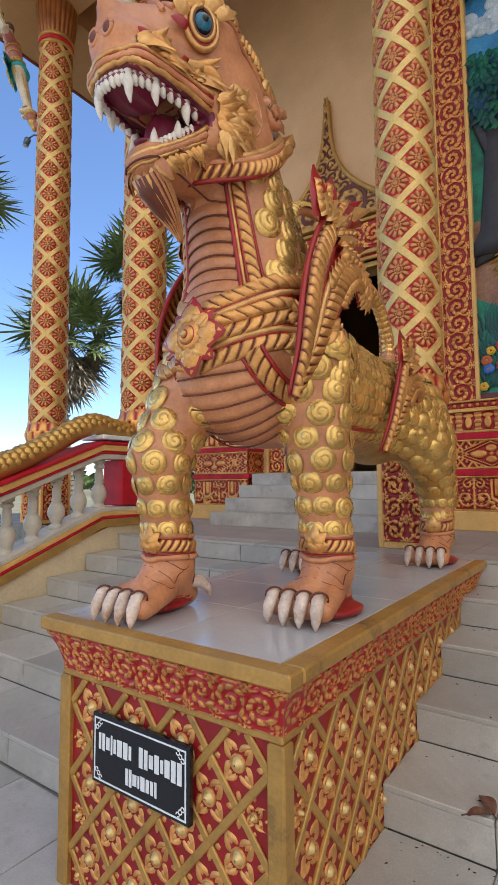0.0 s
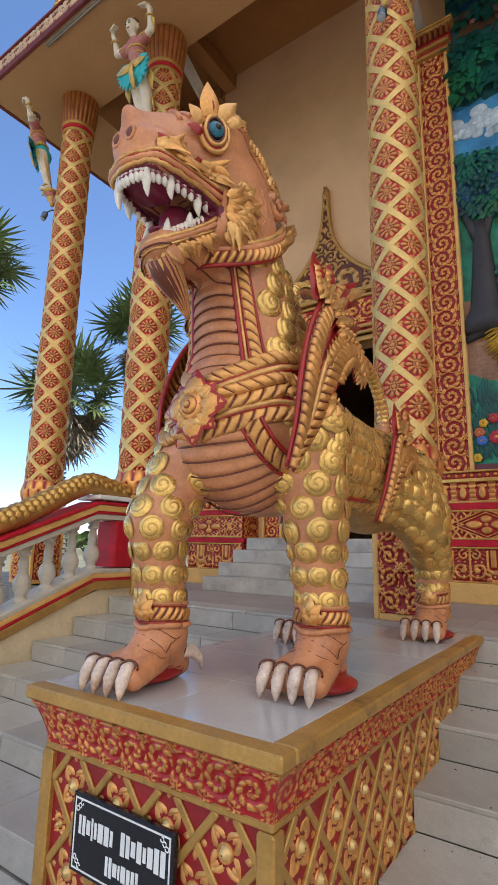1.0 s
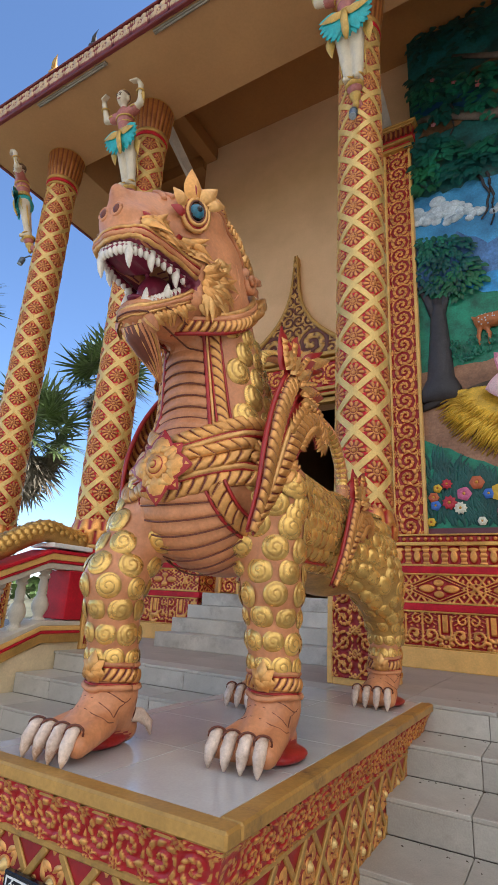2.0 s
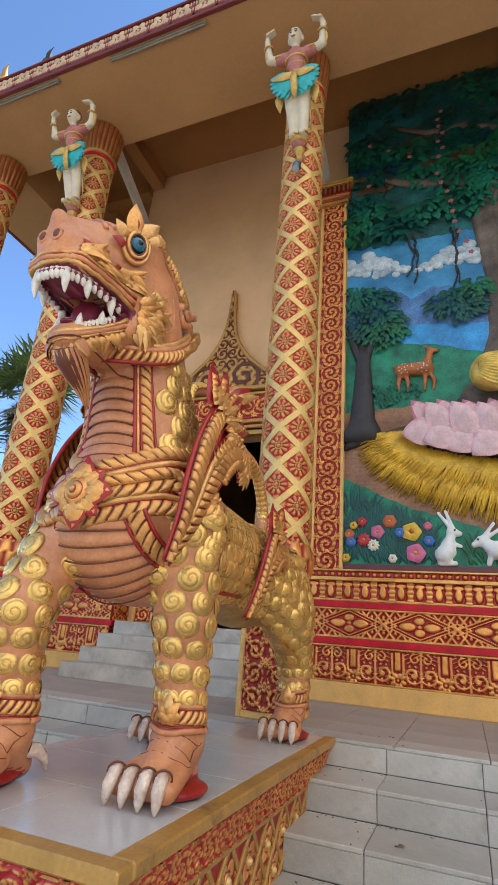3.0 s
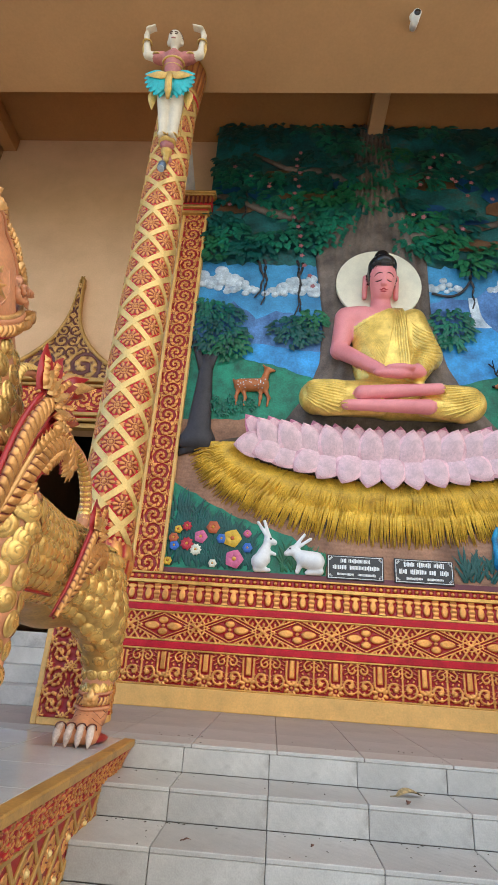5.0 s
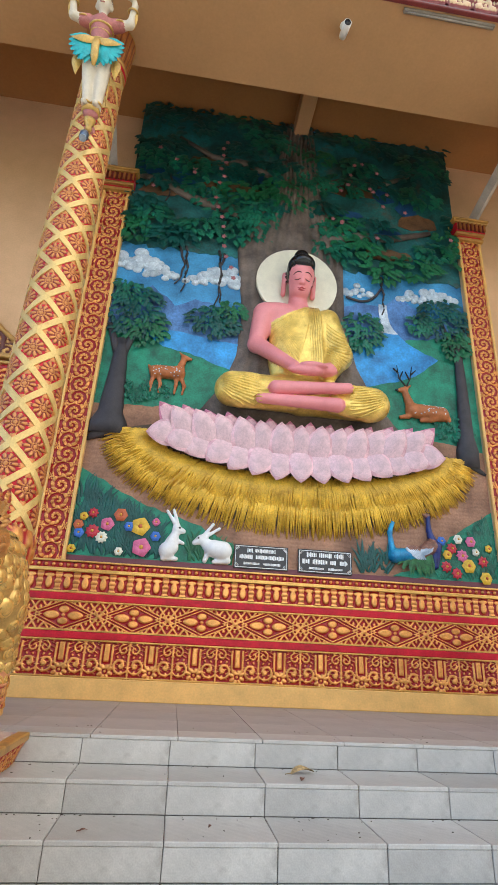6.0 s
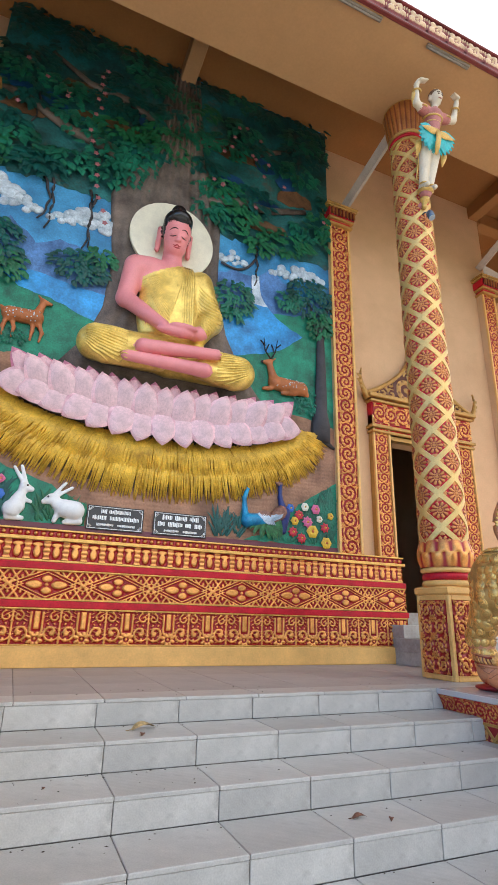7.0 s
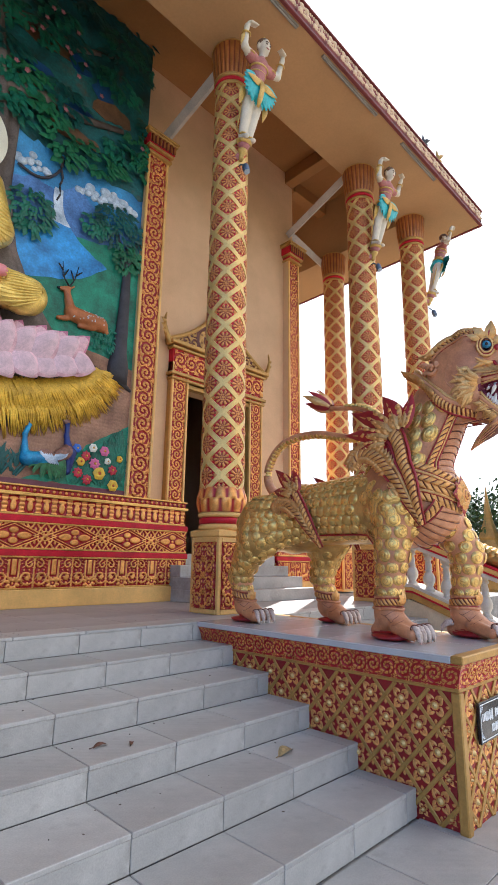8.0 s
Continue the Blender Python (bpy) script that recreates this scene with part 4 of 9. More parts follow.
def sculpt(prims, lo, hi, h):
    """prims: ("cone", a, b, ra, rb, slot, blend), ("ell", centre, radii, slot, blend), and "cut", a cone taken away. One closed skin round their smooth union."""
    ax = [np.arange(lo[i], hi[i] + h, h, dtype=np.float32) for i in range(3)]
    X, Y, Z = np.meshgrid(*ax, indexing="ij")
    d = np.full(X.shape, 1e3, np.float32)
    best = np.full(X.shape, 1e3, np.float32)
    slot = np.zeros(X.shape, np.int8)
    for p in prims:
        k = p[-1]
        round_ = p[0] != "ell"
        pts = [np.array(p[1])] + ([np.array(p[2])] if round_ else [])
        rad = max(p[3], p[4]) if round_ else max(p[2])
        sl = []
        for i in range(3):
            a = min(q[i] for q in pts) - rad - 3 * k - 3 * h
            b = max(q[i] for q in pts) + rad + 3 * k + 3 * h
            sl.append(slice(max(0, int((a - lo[i]) / h)), max(1, int((b - lo[i]) / h) + 2)))
        sl = tuple(sl)
        x, y, z = X[sl], Y[sl], Z[sl]
        if x.size == 0:
            continue
        if round_:
            a, b, ra, rb = np.array(p[1]), np.array(p[2]), p[3], p[4]
            ab = b - a
            t = np.clip(((x - a[0]) * ab[0] + (y - a[1]) * ab[1] + (z - a[2]) * ab[2]) / max(1e-9, float(ab @ ab)), 0, 1)
            e = np.sqrt((x - a[0] - t * ab[0]) ** 2 + (y - a[1] - t * ab[1]) ** 2 + (z - a[2] - t * ab[2]) ** 2) - (ra + (rb - ra) * t)
        else:
            c, r = p[1], p[2]
            q = np.sqrt(((x - c[0]) / r[0]) ** 2 + ((y - c[1]) / r[1]) ** 2 + ((z - c[2]) / r[2]) ** 2)
            q2 = np.sqrt(((x - c[0]) / r[0] ** 2) ** 2 + ((y - c[1]) / r[1] ** 2) ** 2 + ((z - c[2]) / r[2] ** 2) ** 2)
            e = q * (q - 1) / np.maximum(q2, 1e-6)
        if p[0] == "cut":
            slot[sl] = np.where(e < 0.012, p[-2], slot[sl])
            d[sl] = np.maximum(d[sl], -e)
            continue
        s = best[sl]
        w = e < s
        slot[sl] = np.where(w, p[-2], slot[sl])
        best[sl] = np.minimum(s, e)
        m = d[sl]
        hh = np.maximum(k - np.abs(m - e), 0) / k
        d[sl] = np.minimum(m, e) - hh * hh * k * 0.25
    ins = d < 0
    n = [s - 1 for s in d.shape]
    corner = [(i, j, k) for i in (0, 1) for j in (0, 1) for k in (0, 1)]
    cut = lambda A, o: A[o[0]:o[0] + n[0], o[1]:o[1] + n[1], o[2]:o[2] + n[2]]
    cnt = sum(cut(ins, o).astype(np.int8) for o in corner)
    mask = (cnt > 0) & (cnt < 8)
    idx = np.full(mask.shape, -1, np.int64)
    where = np.argwhere(mask)
    idx[mask] = np.arange(len(where))
    acc, num = np.zeros((len(where), 3)), np.zeros(len(where))
    for a in corner:
        for i in range(3):
            if a[i]:
                continue
            b = tuple(a[j] + (j == i) for j in range(3))
            da, db = cut(d, a)[mask], cut(d, b)[mask]
            x = (da < 0) != (db < 0)
            t = np.where(x, da / np.where(x, da - db, 1), 0)
            for j in range(3):
                acc[:, j] += np.where(x, a[j] + (t if j == i else 0), 0)
            num += x
    pts = (where + acc / num[:, None]) * h + np.array([q[0] for q in ax])
    faces = []
    for i in range(3):
        j, k = (i + 1) % 3, (i + 2) % 3
        def sl(o):
            s = [None] * 3
            s[i] = slice(o[0], d.shape[i] - 1 + o[0])
            s[j], s[k] = slice(1, d.shape[j] - 1), slice(1, d.shape[k] - 1)
            return tuple(s)
        a, b = ins[sl((0,))], ins[sl((1,))]
        for way in (0, 1):
            e = np.argwhere((a & ~b) if way == 0 else (~a & b))
            e[:, j] += 1
            e[:, k] += 1
            q = []
            for dj, dk in ((-1, -1), (0, -1), (0, 0), (-1, 0)):
                c = e.copy()
                c[:, j] += dj
                c[:, k] += dk
                q.append(idx[c[:, 0], c[:, 1], c[:, 2]])
            q = np.stack(q if way == 0 else q[::-1], 1)
            faces.append(q)
    faces = np.concatenate(faces)
    cell = where[faces[:, 0]]
    out = Mesh()
    out.v = [tuple(p) for p in pts.tolist()]
    out.g = [1.0] * len(out.v)
    out.f = [tuple(f) for f in faces.tolist()]
    out.m = slot[cell[:, 0], cell[:, 1], cell[:, 2]].astype(int).tolist()
    return out


def tree_of(mesh):
    return BVHTree.FromPolygons([Vector(p) for p in mesh.v], mesh.f)


def on_skin(bvh, p, off=0.0):
    loc, nor, _, _ = bvh.find_nearest(Vector(p))
    return loc + nor * off, nor


def boss(slot=1, turns=2.1, nr=13, na=30):
    """a low dome with a spiral groove, radius 1, facing +z; low gild values shade the groove"""
    m_ = Mesh()
    v, g = [(0, 0, 0.66)], [1.0]
    for i in range(1, nr + 1):
        d = i / nr
        for k in range(na):
            a = k / na
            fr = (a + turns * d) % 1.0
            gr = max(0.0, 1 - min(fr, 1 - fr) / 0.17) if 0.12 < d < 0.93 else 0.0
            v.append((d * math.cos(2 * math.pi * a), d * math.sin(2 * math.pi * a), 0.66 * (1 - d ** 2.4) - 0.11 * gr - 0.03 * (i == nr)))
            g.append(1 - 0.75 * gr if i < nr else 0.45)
    f = [(0, 1 + k, 1 + (k + 1) % na) for k in range(na)]
    f += [(1 + (i - 1) * na + k, 1 + i * na + k, 1 + i * na + (k + 1) % na, 1 + (i - 1) * na + (k + 1) % na) for i in range(1, nr) for k in range(na)]
    return m_.add(v, f, slot, g)


def dome(slot=1, n=5, na=10):
    m_ = Mesh()
    v = [(0, 0, 0.75)]
    for i in range(1, n + 1):
        d = i / n
        v += [(d * math.cos(2 * math.pi * k / na), d * math.sin(2 * math.pi * k / na), 0.75 * math.sqrt(max(0, 1 - d * d)) - 0.08) for k in range(na)]
    f = [(0, 1 + k, 1 + (k + 1) % na) for k in range(na)]
    f += [(1 + (i - 1) * na + k, 1 + i * na + k, 1 + i * na + (k + 1) % na, 1 + (i - 1) * na + (k + 1) % na) for i in range(1, n) for k in range(na)]
    return m_.add(v, f, slot)


def frame_at(p, nor, size, up=(0, 0, 1), stretch=1.0):
    z = Vector(nor).normalized()
    u = Vector(up) - z * Vector(up).dot(z)
    if u.length < 1e-3:
        u = Vector((0, 1, 0))
    u.normalize()
    x = u.cross(z)
    r = Matrix((x, u, z)).transposed().to_4x4()
    return Matrix.Translation(p) @ r @ Matrix.Diagonal((size, size * stretch, size * 0.55, 1))


# ---- the guardian lions ----
SKIN = material("terracotta_skin_paint", (0.52, 0.19, 0.075), 0.42, 0.0, 0.12, 5, 70, 0.14, 0.004, second=(0.60, 0.26, 0.115), stain=(0.34, 0.10, 0.04), stain_at=0.66)
L_GOLD = material("lion_gold_paint", (0.58, 0.31, 0.07), 0.32, 0.55, 0.15, 7, 60, 0.12, 0.004, second=(0.60, 0.38, 0.12), stain=(0.34, 0.15, 0.045), stain_at=0.64)
L_RED = material("lion_red_paint", (0.34, 0.014, 0.014), 0.36, 0.0, 0.14, 6, 60, 0.1, 0.003)
IVORY = material("ivory_white_paint", (0.74, 0.68, 0.60), 0.4, 0.0, 0.08, 12, 90, 0.15, 0.003, stain=(0.50, 0.34, 0.26), stain_at=0.62)
MOUTH = material("dark_magenta_mouth_paint", (0.19, 0.018, 0.045), 0.35, 0, 0.15)
IRIS = material("blue_eye_paint", (0.025, 0.15, 0.24), 0.12, 0, 0.2, 40)
BLACK = material("black_paint", (0.012, 0.012, 0.014), 0.25)
AMBER = material("copper_gold_paint", (0.66, 0.31, 0.09), 0.32, 0.45, 0.15, 9, 60, 0.12, 0.004, second=(0.68, 0.40, 0.14))
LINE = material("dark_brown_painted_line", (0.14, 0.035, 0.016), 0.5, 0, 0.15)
CLAW = material("cream_claw_paint", (0.64, 0.45, 0.34), 0.42, 0.0, 0.14, 14, 90, 0.15, 0.003, second=(0.72, 0.58, 0.48), stain=(0.34, 0.18, 0.10), stain_at=0.6, waves=("X", 60, 1.5))
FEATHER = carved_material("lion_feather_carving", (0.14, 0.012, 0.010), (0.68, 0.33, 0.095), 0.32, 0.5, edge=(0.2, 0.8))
# stud gold; its dark ground colour adds painted shade to the spiral grooves
STUD = carved_material("lion_stud_gilt_groove_shade", (0.15, 0.05, 0.012), (0.80, 0.50, 0.14), 0.27, 0.65, edge=(0.1, 0.9))
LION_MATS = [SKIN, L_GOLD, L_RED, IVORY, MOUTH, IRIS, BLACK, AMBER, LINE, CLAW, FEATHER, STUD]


def lion_mesh():
    P = []
    cone = lambda a, b, ra, rb, s=0, k=0.06: P.append(("cone", a, b, ra, rb, s, k))
    ell = lambda c, r, s=0, k=0.06: P.append(("ell", c, r, s, k))
    cut = lambda a, b, ra, rb, s=4: P.append(("cut", a, b, ra, rb, s, 0.02))
    # trunk and neck
    ell((0, 0.68, 2.17), (0.34, 0.44, 0.39), 0, 0.1)
    cone((0, 0.8, 2.13), (0, 1.95, 2.10), 0.33, 0.285, 1, 0.12)
    ell((0, 2.0, 2.06), (0.33, 0.34, 0.34), 1, 0.12)
    cone((0, 0.60, 2.42), (0, 0.44, 2.98), 0.280, 0.190, 0, 0.1)
    cone((0, 0.76, 2.42), (0, 0.57, 3.0), 0.25, 0.165, 0, 0.1)
    # forelegs: the outer one set back
    for s, y in ((1, 0.76), (-1, 0.40)):
        x = 0.30 * s
        cone((x * (0.95 if s > 0 else 0.8), y * 0.5 + (0.30 if s > 0 else 0.36), 2.15), (x, y - 0.06, 1.72), 0.178, 0.130, 0, 0.08)
        cone((x, y - 0.06, 1.72), (x, y, 1.28), 0.124, 0.102, 0, 0.05)
        cone((x, y, 1.22), (x, y - 0.15, 1.13), 0.106, 0.078, 0, 0.06)
        for i in range(4):
            dx = (i - 1.5) * 0.058
            cone((x + dx * 0.8, y - 0.09, 1.155), (x + dx * 1.2, y - 0.25, 1.115), 0.050, 0.044, 0, 0.016)
        cone((x, y + 0.03, 1.16), (x, y + 0.10, 1.11), 0.075, 0.06, 0, 0.04)
        ell((x + 0.04 * s, y - 0.03, 1.075), (0.115, 0.16, 0.028), 2, 0.01)
    # hind legs
    for s, y in ((1, 2.42), (-1, 1.80)):
        x = 0.29 * s
        ell((x * 0.9, y * 0.75 + 0.42, 1.98), (0.17, 0.30, 0.32), 1, 0.1)
        cone((x, y * 0.8 + 0.34, 1.85), (x, y + 0.07, 1.50), 0.185, 0.116, 1, 0.08)
        cone((x, y + 0.07, 1.50), (x, y, 1.26), 0.112, 0.095, 0, 0.05)
        cone((x, y, 1.2), (x, y - 0.15, 1.13), 0.105, 0.085, 0, 0.05)
        for i in range(4):
            dx = (i - 1.5) * 0.056
            cone((x + dx * 0.8, y - 0.10, 1.14), (x + dx * 1.15, y - 0.24, 1.11), 0.05, 0.046, 0, 0.02)
        ell((x + 0.03 * s, y - 0.02, 1.075), (0.11, 0.15, 0.028), 2, 0.01)
    # head: skull, cheeks, snout, jaws; the gape is cut out of it
    ell((0, 0.31, 3.245), (0.200, 0.31, 0.245), 0, 0.08)
    for s in (-1, 1):
        ell((0.10 * s, 0.335, 3.075), (0.122, 0.255, 0.24), 0, 0.07)
        cone((0.112 * s, 0.20, 2.95), (0.050 * s, -0.025, 2.785), 0.064, 0.044, 0, 0.05)
        cone((0.135 * s, 0.13, 3.050), (0.090 * s, -0.165, 3.040), 0.052, 0.050, 0, 0.05)
        cone((0.046 * s, -0.205, 3.115), (0.068 * s, -0.14, 3.13), 0.034, 0.048, 0, 0.03)
        cone((0.12 * s, 0.06, 3.33), (0.13 * s, 0.22, 3.37), 0.07, 0.07, 0, 0.06)
    cone((0, 0.12, 3.25), (0, -0.165, 3.125), 0.158, 0.080, 0, 0.08)
    cone((0, 0.04, 3.32), (0, -0.19, 3.185), 0.085, 0.042, 0, 0.05)
    cone((0, -0.08, 3.035), (0, -0.195, 3.03), 0.085, 0.052, 0, 0.05)
    cone((0, -0.175, 3.14), (0, -0.238, 3.245), 0.058, 0.018, 0, 0.04)
    cone((0, -0.225, 3.235), (0, -0.02, 3.335), 0.022, 0.05, 0, 0.05)
    cone((0, 0.28, 2.92), (0, 0.01, 2.785), 0.135, 0.066, 0, 0.06)
    ell((0, -0.02, 2.778), (0.072, 0.062, 0.040), 0, 0.03)
    for i in range(7):
        x = -0.21 + 0.07 * i
        cut((x, 0.115, 2.965), (x, -0.32, 2.855), 0.022, 0.130)
    ell((0, 0.07, 2.90), (0.075, 0.10, 0.11), 4, 0.01)
    out = sculpt(P, (-0.62, -0.45, 1.04), (0.62, 2.85, 3.62), 0.0125)
    bvh = tree_of(out)
    up = Vector((0, 0, 1))
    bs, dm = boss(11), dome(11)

    def ray(o, dr):
        loc, nor, _, _ = bvh.ray_cast(Vector(o), Vector(dr).normalized())
        return loc, nor

    def flame(p, dr, nor, ln, w, th_, slot, hook=0.0):
        """a leaf that lies along the skin"""
        dr, nor = Vector(dr), Vector(nor).normalized()
        out.leaf(p, dr - nor * dr.dot(nor) + nor * 0.10, nor, ln, w, th_, slot, hook)

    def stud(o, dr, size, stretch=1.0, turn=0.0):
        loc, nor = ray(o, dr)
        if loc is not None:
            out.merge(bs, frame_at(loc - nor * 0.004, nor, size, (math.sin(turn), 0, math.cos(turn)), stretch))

    curve = lambda pts, n: [Vector([float(np.interp(t, np.linspace(0, 1, len(pts)), [p[i] for p in pts])) for i in range(3)]) for t in np.linspace(0, 1, n)]

    def smooth(pts, n, times=3):
        q = curve(pts, n)
        for _ in range(times):
            q = [q[0]] + [(q[i - 1] + 2 * q[i] + q[i + 1]) / 4 for i in range(1, len(q) - 1)] + [q[-1]]
        return q

    def strip(path, nors, width, lift=0.014, period=0.05, slant=1.0, slot=10, du=0.0045, plain=False, nv=11):
        """a raised band on a path, cut by curved oblique grooves like overlapping feathers; plain: a smooth shingle with a sharp lower edge"""
        n = len(path)
        wf = width if callable(width) else (lambda f: width)
        acc = [0.0]
        for a, b in zip(path, path[1:]):
            acc.append(acc[-1] + (b - a).length)
        m = max(4, int(acc[-1] / du))
        v, g = [], []
        for i in range(m + 1):
            u = acc[-1] * i / m
            f = np.interp(u, acc, np.arange(n))
            k = min(int(f), n - 2)
            w_ = f - k
            p = path[k].lerp(path[k + 1], w_)
            nn = nors[k].lerp(nors[k + 1], w_).normalized()
            t = (path[min(n - 1, k + 2)] - path[max(0, k - 1)]).normalized()
            side = t.cross(nn).normalized()
            nn = side.cross(t)
            hw = wf(i / m) / 2
            for j in range(nv):
                c = -1 + 2 * j / (nv - 1)
                tt = (c + 1) / 2
                if plain:
                    h, gg = 0.15 + 0.85 * tt if j < nv - 1 else -0.3, 1.0
                else:
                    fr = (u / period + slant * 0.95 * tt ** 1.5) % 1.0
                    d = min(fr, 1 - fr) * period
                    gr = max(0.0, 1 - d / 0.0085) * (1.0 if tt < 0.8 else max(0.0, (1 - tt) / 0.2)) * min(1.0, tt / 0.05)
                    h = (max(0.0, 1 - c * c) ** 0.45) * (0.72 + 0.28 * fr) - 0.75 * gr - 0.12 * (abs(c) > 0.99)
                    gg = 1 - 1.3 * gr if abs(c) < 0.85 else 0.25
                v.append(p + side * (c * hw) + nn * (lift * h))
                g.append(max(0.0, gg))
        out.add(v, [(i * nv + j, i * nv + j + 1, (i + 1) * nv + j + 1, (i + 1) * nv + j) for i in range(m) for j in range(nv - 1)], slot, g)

    def offset(path, nors, d, lift=0.0):
        q = []
        for i, (p, n) in enumerate(zip(path, nors)):
            t = (path[min(len(path) - 1, i + 1)] - path[max(0, i - 1)]).normalized()
            q.append(p + t.cross(n).normalized() * d + n * lift)
        return q

    # studs with spirals on the legs
    rnd = random.Random(3)
    for s, y in ((1, 0.76), (-1, 0.40)):
        x = 0.30 * s
        for i in range(9):
            z = 1.405 + 0.096 * i
            t = min(1, max(0, (z - 1.72) / 0.43))
            ay = (y - 0.04) * (1 - t) + (y * 0.5 + 0.30) * t
            r = 0.046 + 0.022 * min(1, (z - 1.38) / 0.75)
            for k in range(7):
                a = 2 * math.pi * (k + 0.5 * (i % 2)) / 7 + 0.3
                if z > 1.95 and math.cos(a) * s < -0.2:
                    continue
                stud((x, ay, z + rnd.uniform(-0.006, 0.006)), (math.cos(a), math.sin(a), 0), r * rnd.uniform(0.94, 1.06), 1.0, rnd.uniform(-0.5, 0.5))
    for s, y in ((1, 2.42), (-1, 1.80)):
        x = 0.29 * s
        for i in range(9):
            z = 1.37 + 0.085 * i
            ay = (y + 0.07 * min(1, (z - 1.26) / 0.24)) if z < 1.5 else y + 0.07 - (0.2 * y - 0.27) * (z - 1.5) / 0.35
            for k in range(9):
                a = 2 * math.pi * (k + 0.5 * (i % 2)) / 9
                if z > 1.75 and math.cos(a) * s < 0.1:
                    continue
                stud((x, ay, z), (math.cos(a), math.sin(a), 0), 0.040 + 0.014 * (z - 1.36) / 0.6, 1.1, rnd.uniform(-0.5, 0.5))
    # neck and shoulder studs
    axis = lambda z: 0.60 - 0.285 * (z - 2.42)
    for s in (-1, 1):
        for i in range(5):
            z = 2.47 + 0.105 * i
            for k, a in enumerate((-32, 0, 32, 64)):
                w = radians(a + (16 if i % 2 else 0))
                stud((0, axis(z) + 0.05, z), (s * math.cos(w), math.sin(w), 0), 0.074 - 0.003 * i, 1.05, rnd.uniform(-0.6, 0.6))
        for y, z, r in ((0.62, 2.16, 0.066), (0.78, 2.13, 0.07), (0.90, 2.03, 0.066), (0.76, 1.99, 0.06), (0.63, 2.03, 0.06), (0.93, 2.19, 0.066), (1.0, 1.92, 0.056), (0.52, 1.98, 0.05), (0.50, 2.10, 0.055), (0.86, 2.28, 0.066), (0.98, 2.34, 0.06), (0.70, 1.88, 0.055), (0.86, 1.90, 0.055)):
            stud((s * 0.9, y, z), (-s, 0, 0), r, 1.0, rnd.uniform(-0.6, 0.6))
        # rounded scales over the trunk
        for i in range(16):
            for j in range(9):
                y, a = 1.06 + 0.083 * i, radians(-52 + 17 * j)
                yy = y + (0.04 if j % 2 else 0)
                loc, nor = ray((0, yy, 2.10), (s * math.cos(a), 0, math.sin(a)))
                if loc is not None and abs(loc.x) < 0.42:
                    out.merge(dm, frame_at(loc, nor, 0.053, (0, 1, -0.25), 1.15))
    # feet: claws, anklets, creases
    for s, y, hind in ((1, 0.76, 0), (-1, 0.40, 0), (1, 2.42, 1), (-1, 1.80, 1)):
        x = (0.29 if hind else 0.30) * s
        sc = 0.92 if hind else 1.0
        for i in range(4):
            dx = (i - 1.5) * 0.058 * 1.16
            yf = y - (0.275 if not hind else 0.26)
            out.tube([(x + dx * 0.98, yf + 0.02, 1.172), (x + dx * 1.0, yf - 0.012, 1.158), (x + dx * 1.04, yf - 0.034, 1.118), (x + dx * 1.06, yf - 0.043, 1.08), (x + dx * 1.06, yf - 0.045, 1.054)], [0.016 * sc, 0.0245 * sc, 0.0255 * sc, 0.017 * sc, 0.004], 12, 9)
            out.tube([Vector((x + dx * 1.0, yf - 0.012 + 0.020 * math.cos(a) + 0.012, 1.160 + 0.027 * sc * math.sin(a))) + Vector((0.028 * sc * math.cos(a), 0, 0)) * 1.0 for a in np.linspace(-0.4, math.pi + 0.4, 13)], 0.0045, 5, 8)
        if not hind:
            hx = x - 0.075 * s
            out.tube([(hx + 0.02 * s, y + 0.07, 1.17), (hx, y + 0.115, 1.165), (hx - 0.02 * s, y + 0.155, 1.13), (hx - 0.025 * s, y + 0.165, 1.085)], [0.030, 0.030, 0.020, 0.004], 10, 9)
            out.tube([(hx + 0.026 * s, y + 0.07, 1.175), (hx + 0.014 * s, y + 0.085, 1.17)], [0.036, 0.033], 10, 8)
        zc = 1.335 if not hind else 1.31
        yc = y + (0.012 if hind else -0.004)
        ring = lambda dz, off: [on_skin(bvh, (x + 0.16 * math.cos(a), yc + 0.16 * math.sin(a), zc + dz), off) for a in np.linspace(0, 2 * math.pi, 33)]
        for dz, r, slot in ((0.040, 0.011, 0), (-0.040, 0.013, 0), (0.029, 0.005, 2), (-0.029, 0.005, 2)):
            out.tube([q[0] for q in ring(dz, 0.004)], r, 7, slot)
        rr = ring(0.0, 0.006)
        strip([q[0] for q in rr], [Vector((q[1].x, q[1].y, 0)).normalized() for q in rr], 0.058, 0.014, 0.032, 1.0)
        c0, n0 = on_skin(bvh, (x + 0.02, yc - 0.17, zc + 0.01), 0.014)
        n0 = Vector((n0.x, n0.y, 0)).normalized()
        e1 = up.cross(n0)
        for k, (a, ln) in enumerate(((90, 0.085), (40, 0.07), (140, 0.07), (-10, 0.06), (190, 0.06), (-60, 0.055), (240, 0.055))):
            dr = e1 * math.cos(radians(a)) + up * math.sin(radians(a))
            out.leaf(c0 - dr * 0.004 + n0 * (0.006 - 0.002 * k), dr, n0, ln, 0.052, 0.026, 10 if k else 7)
        # creases over the foot
        for k in range(3):
            pts = [on_skin(bvh, (x + 0.17 * math.cos(a), y - 0.01 - 0.040 * k + 0.10 * math.sin(a) * 0.5, 1.262 - 0.030 * k + 0.012 * math.sin(3 * a + k) - 0.02 * abs(math.cos(a))), -0.0005)[0] for a in np.linspace(math.pi * 0.95, math.pi * 2.05, 22)]
            out.tube(pts, 0.0022, 5, 8)
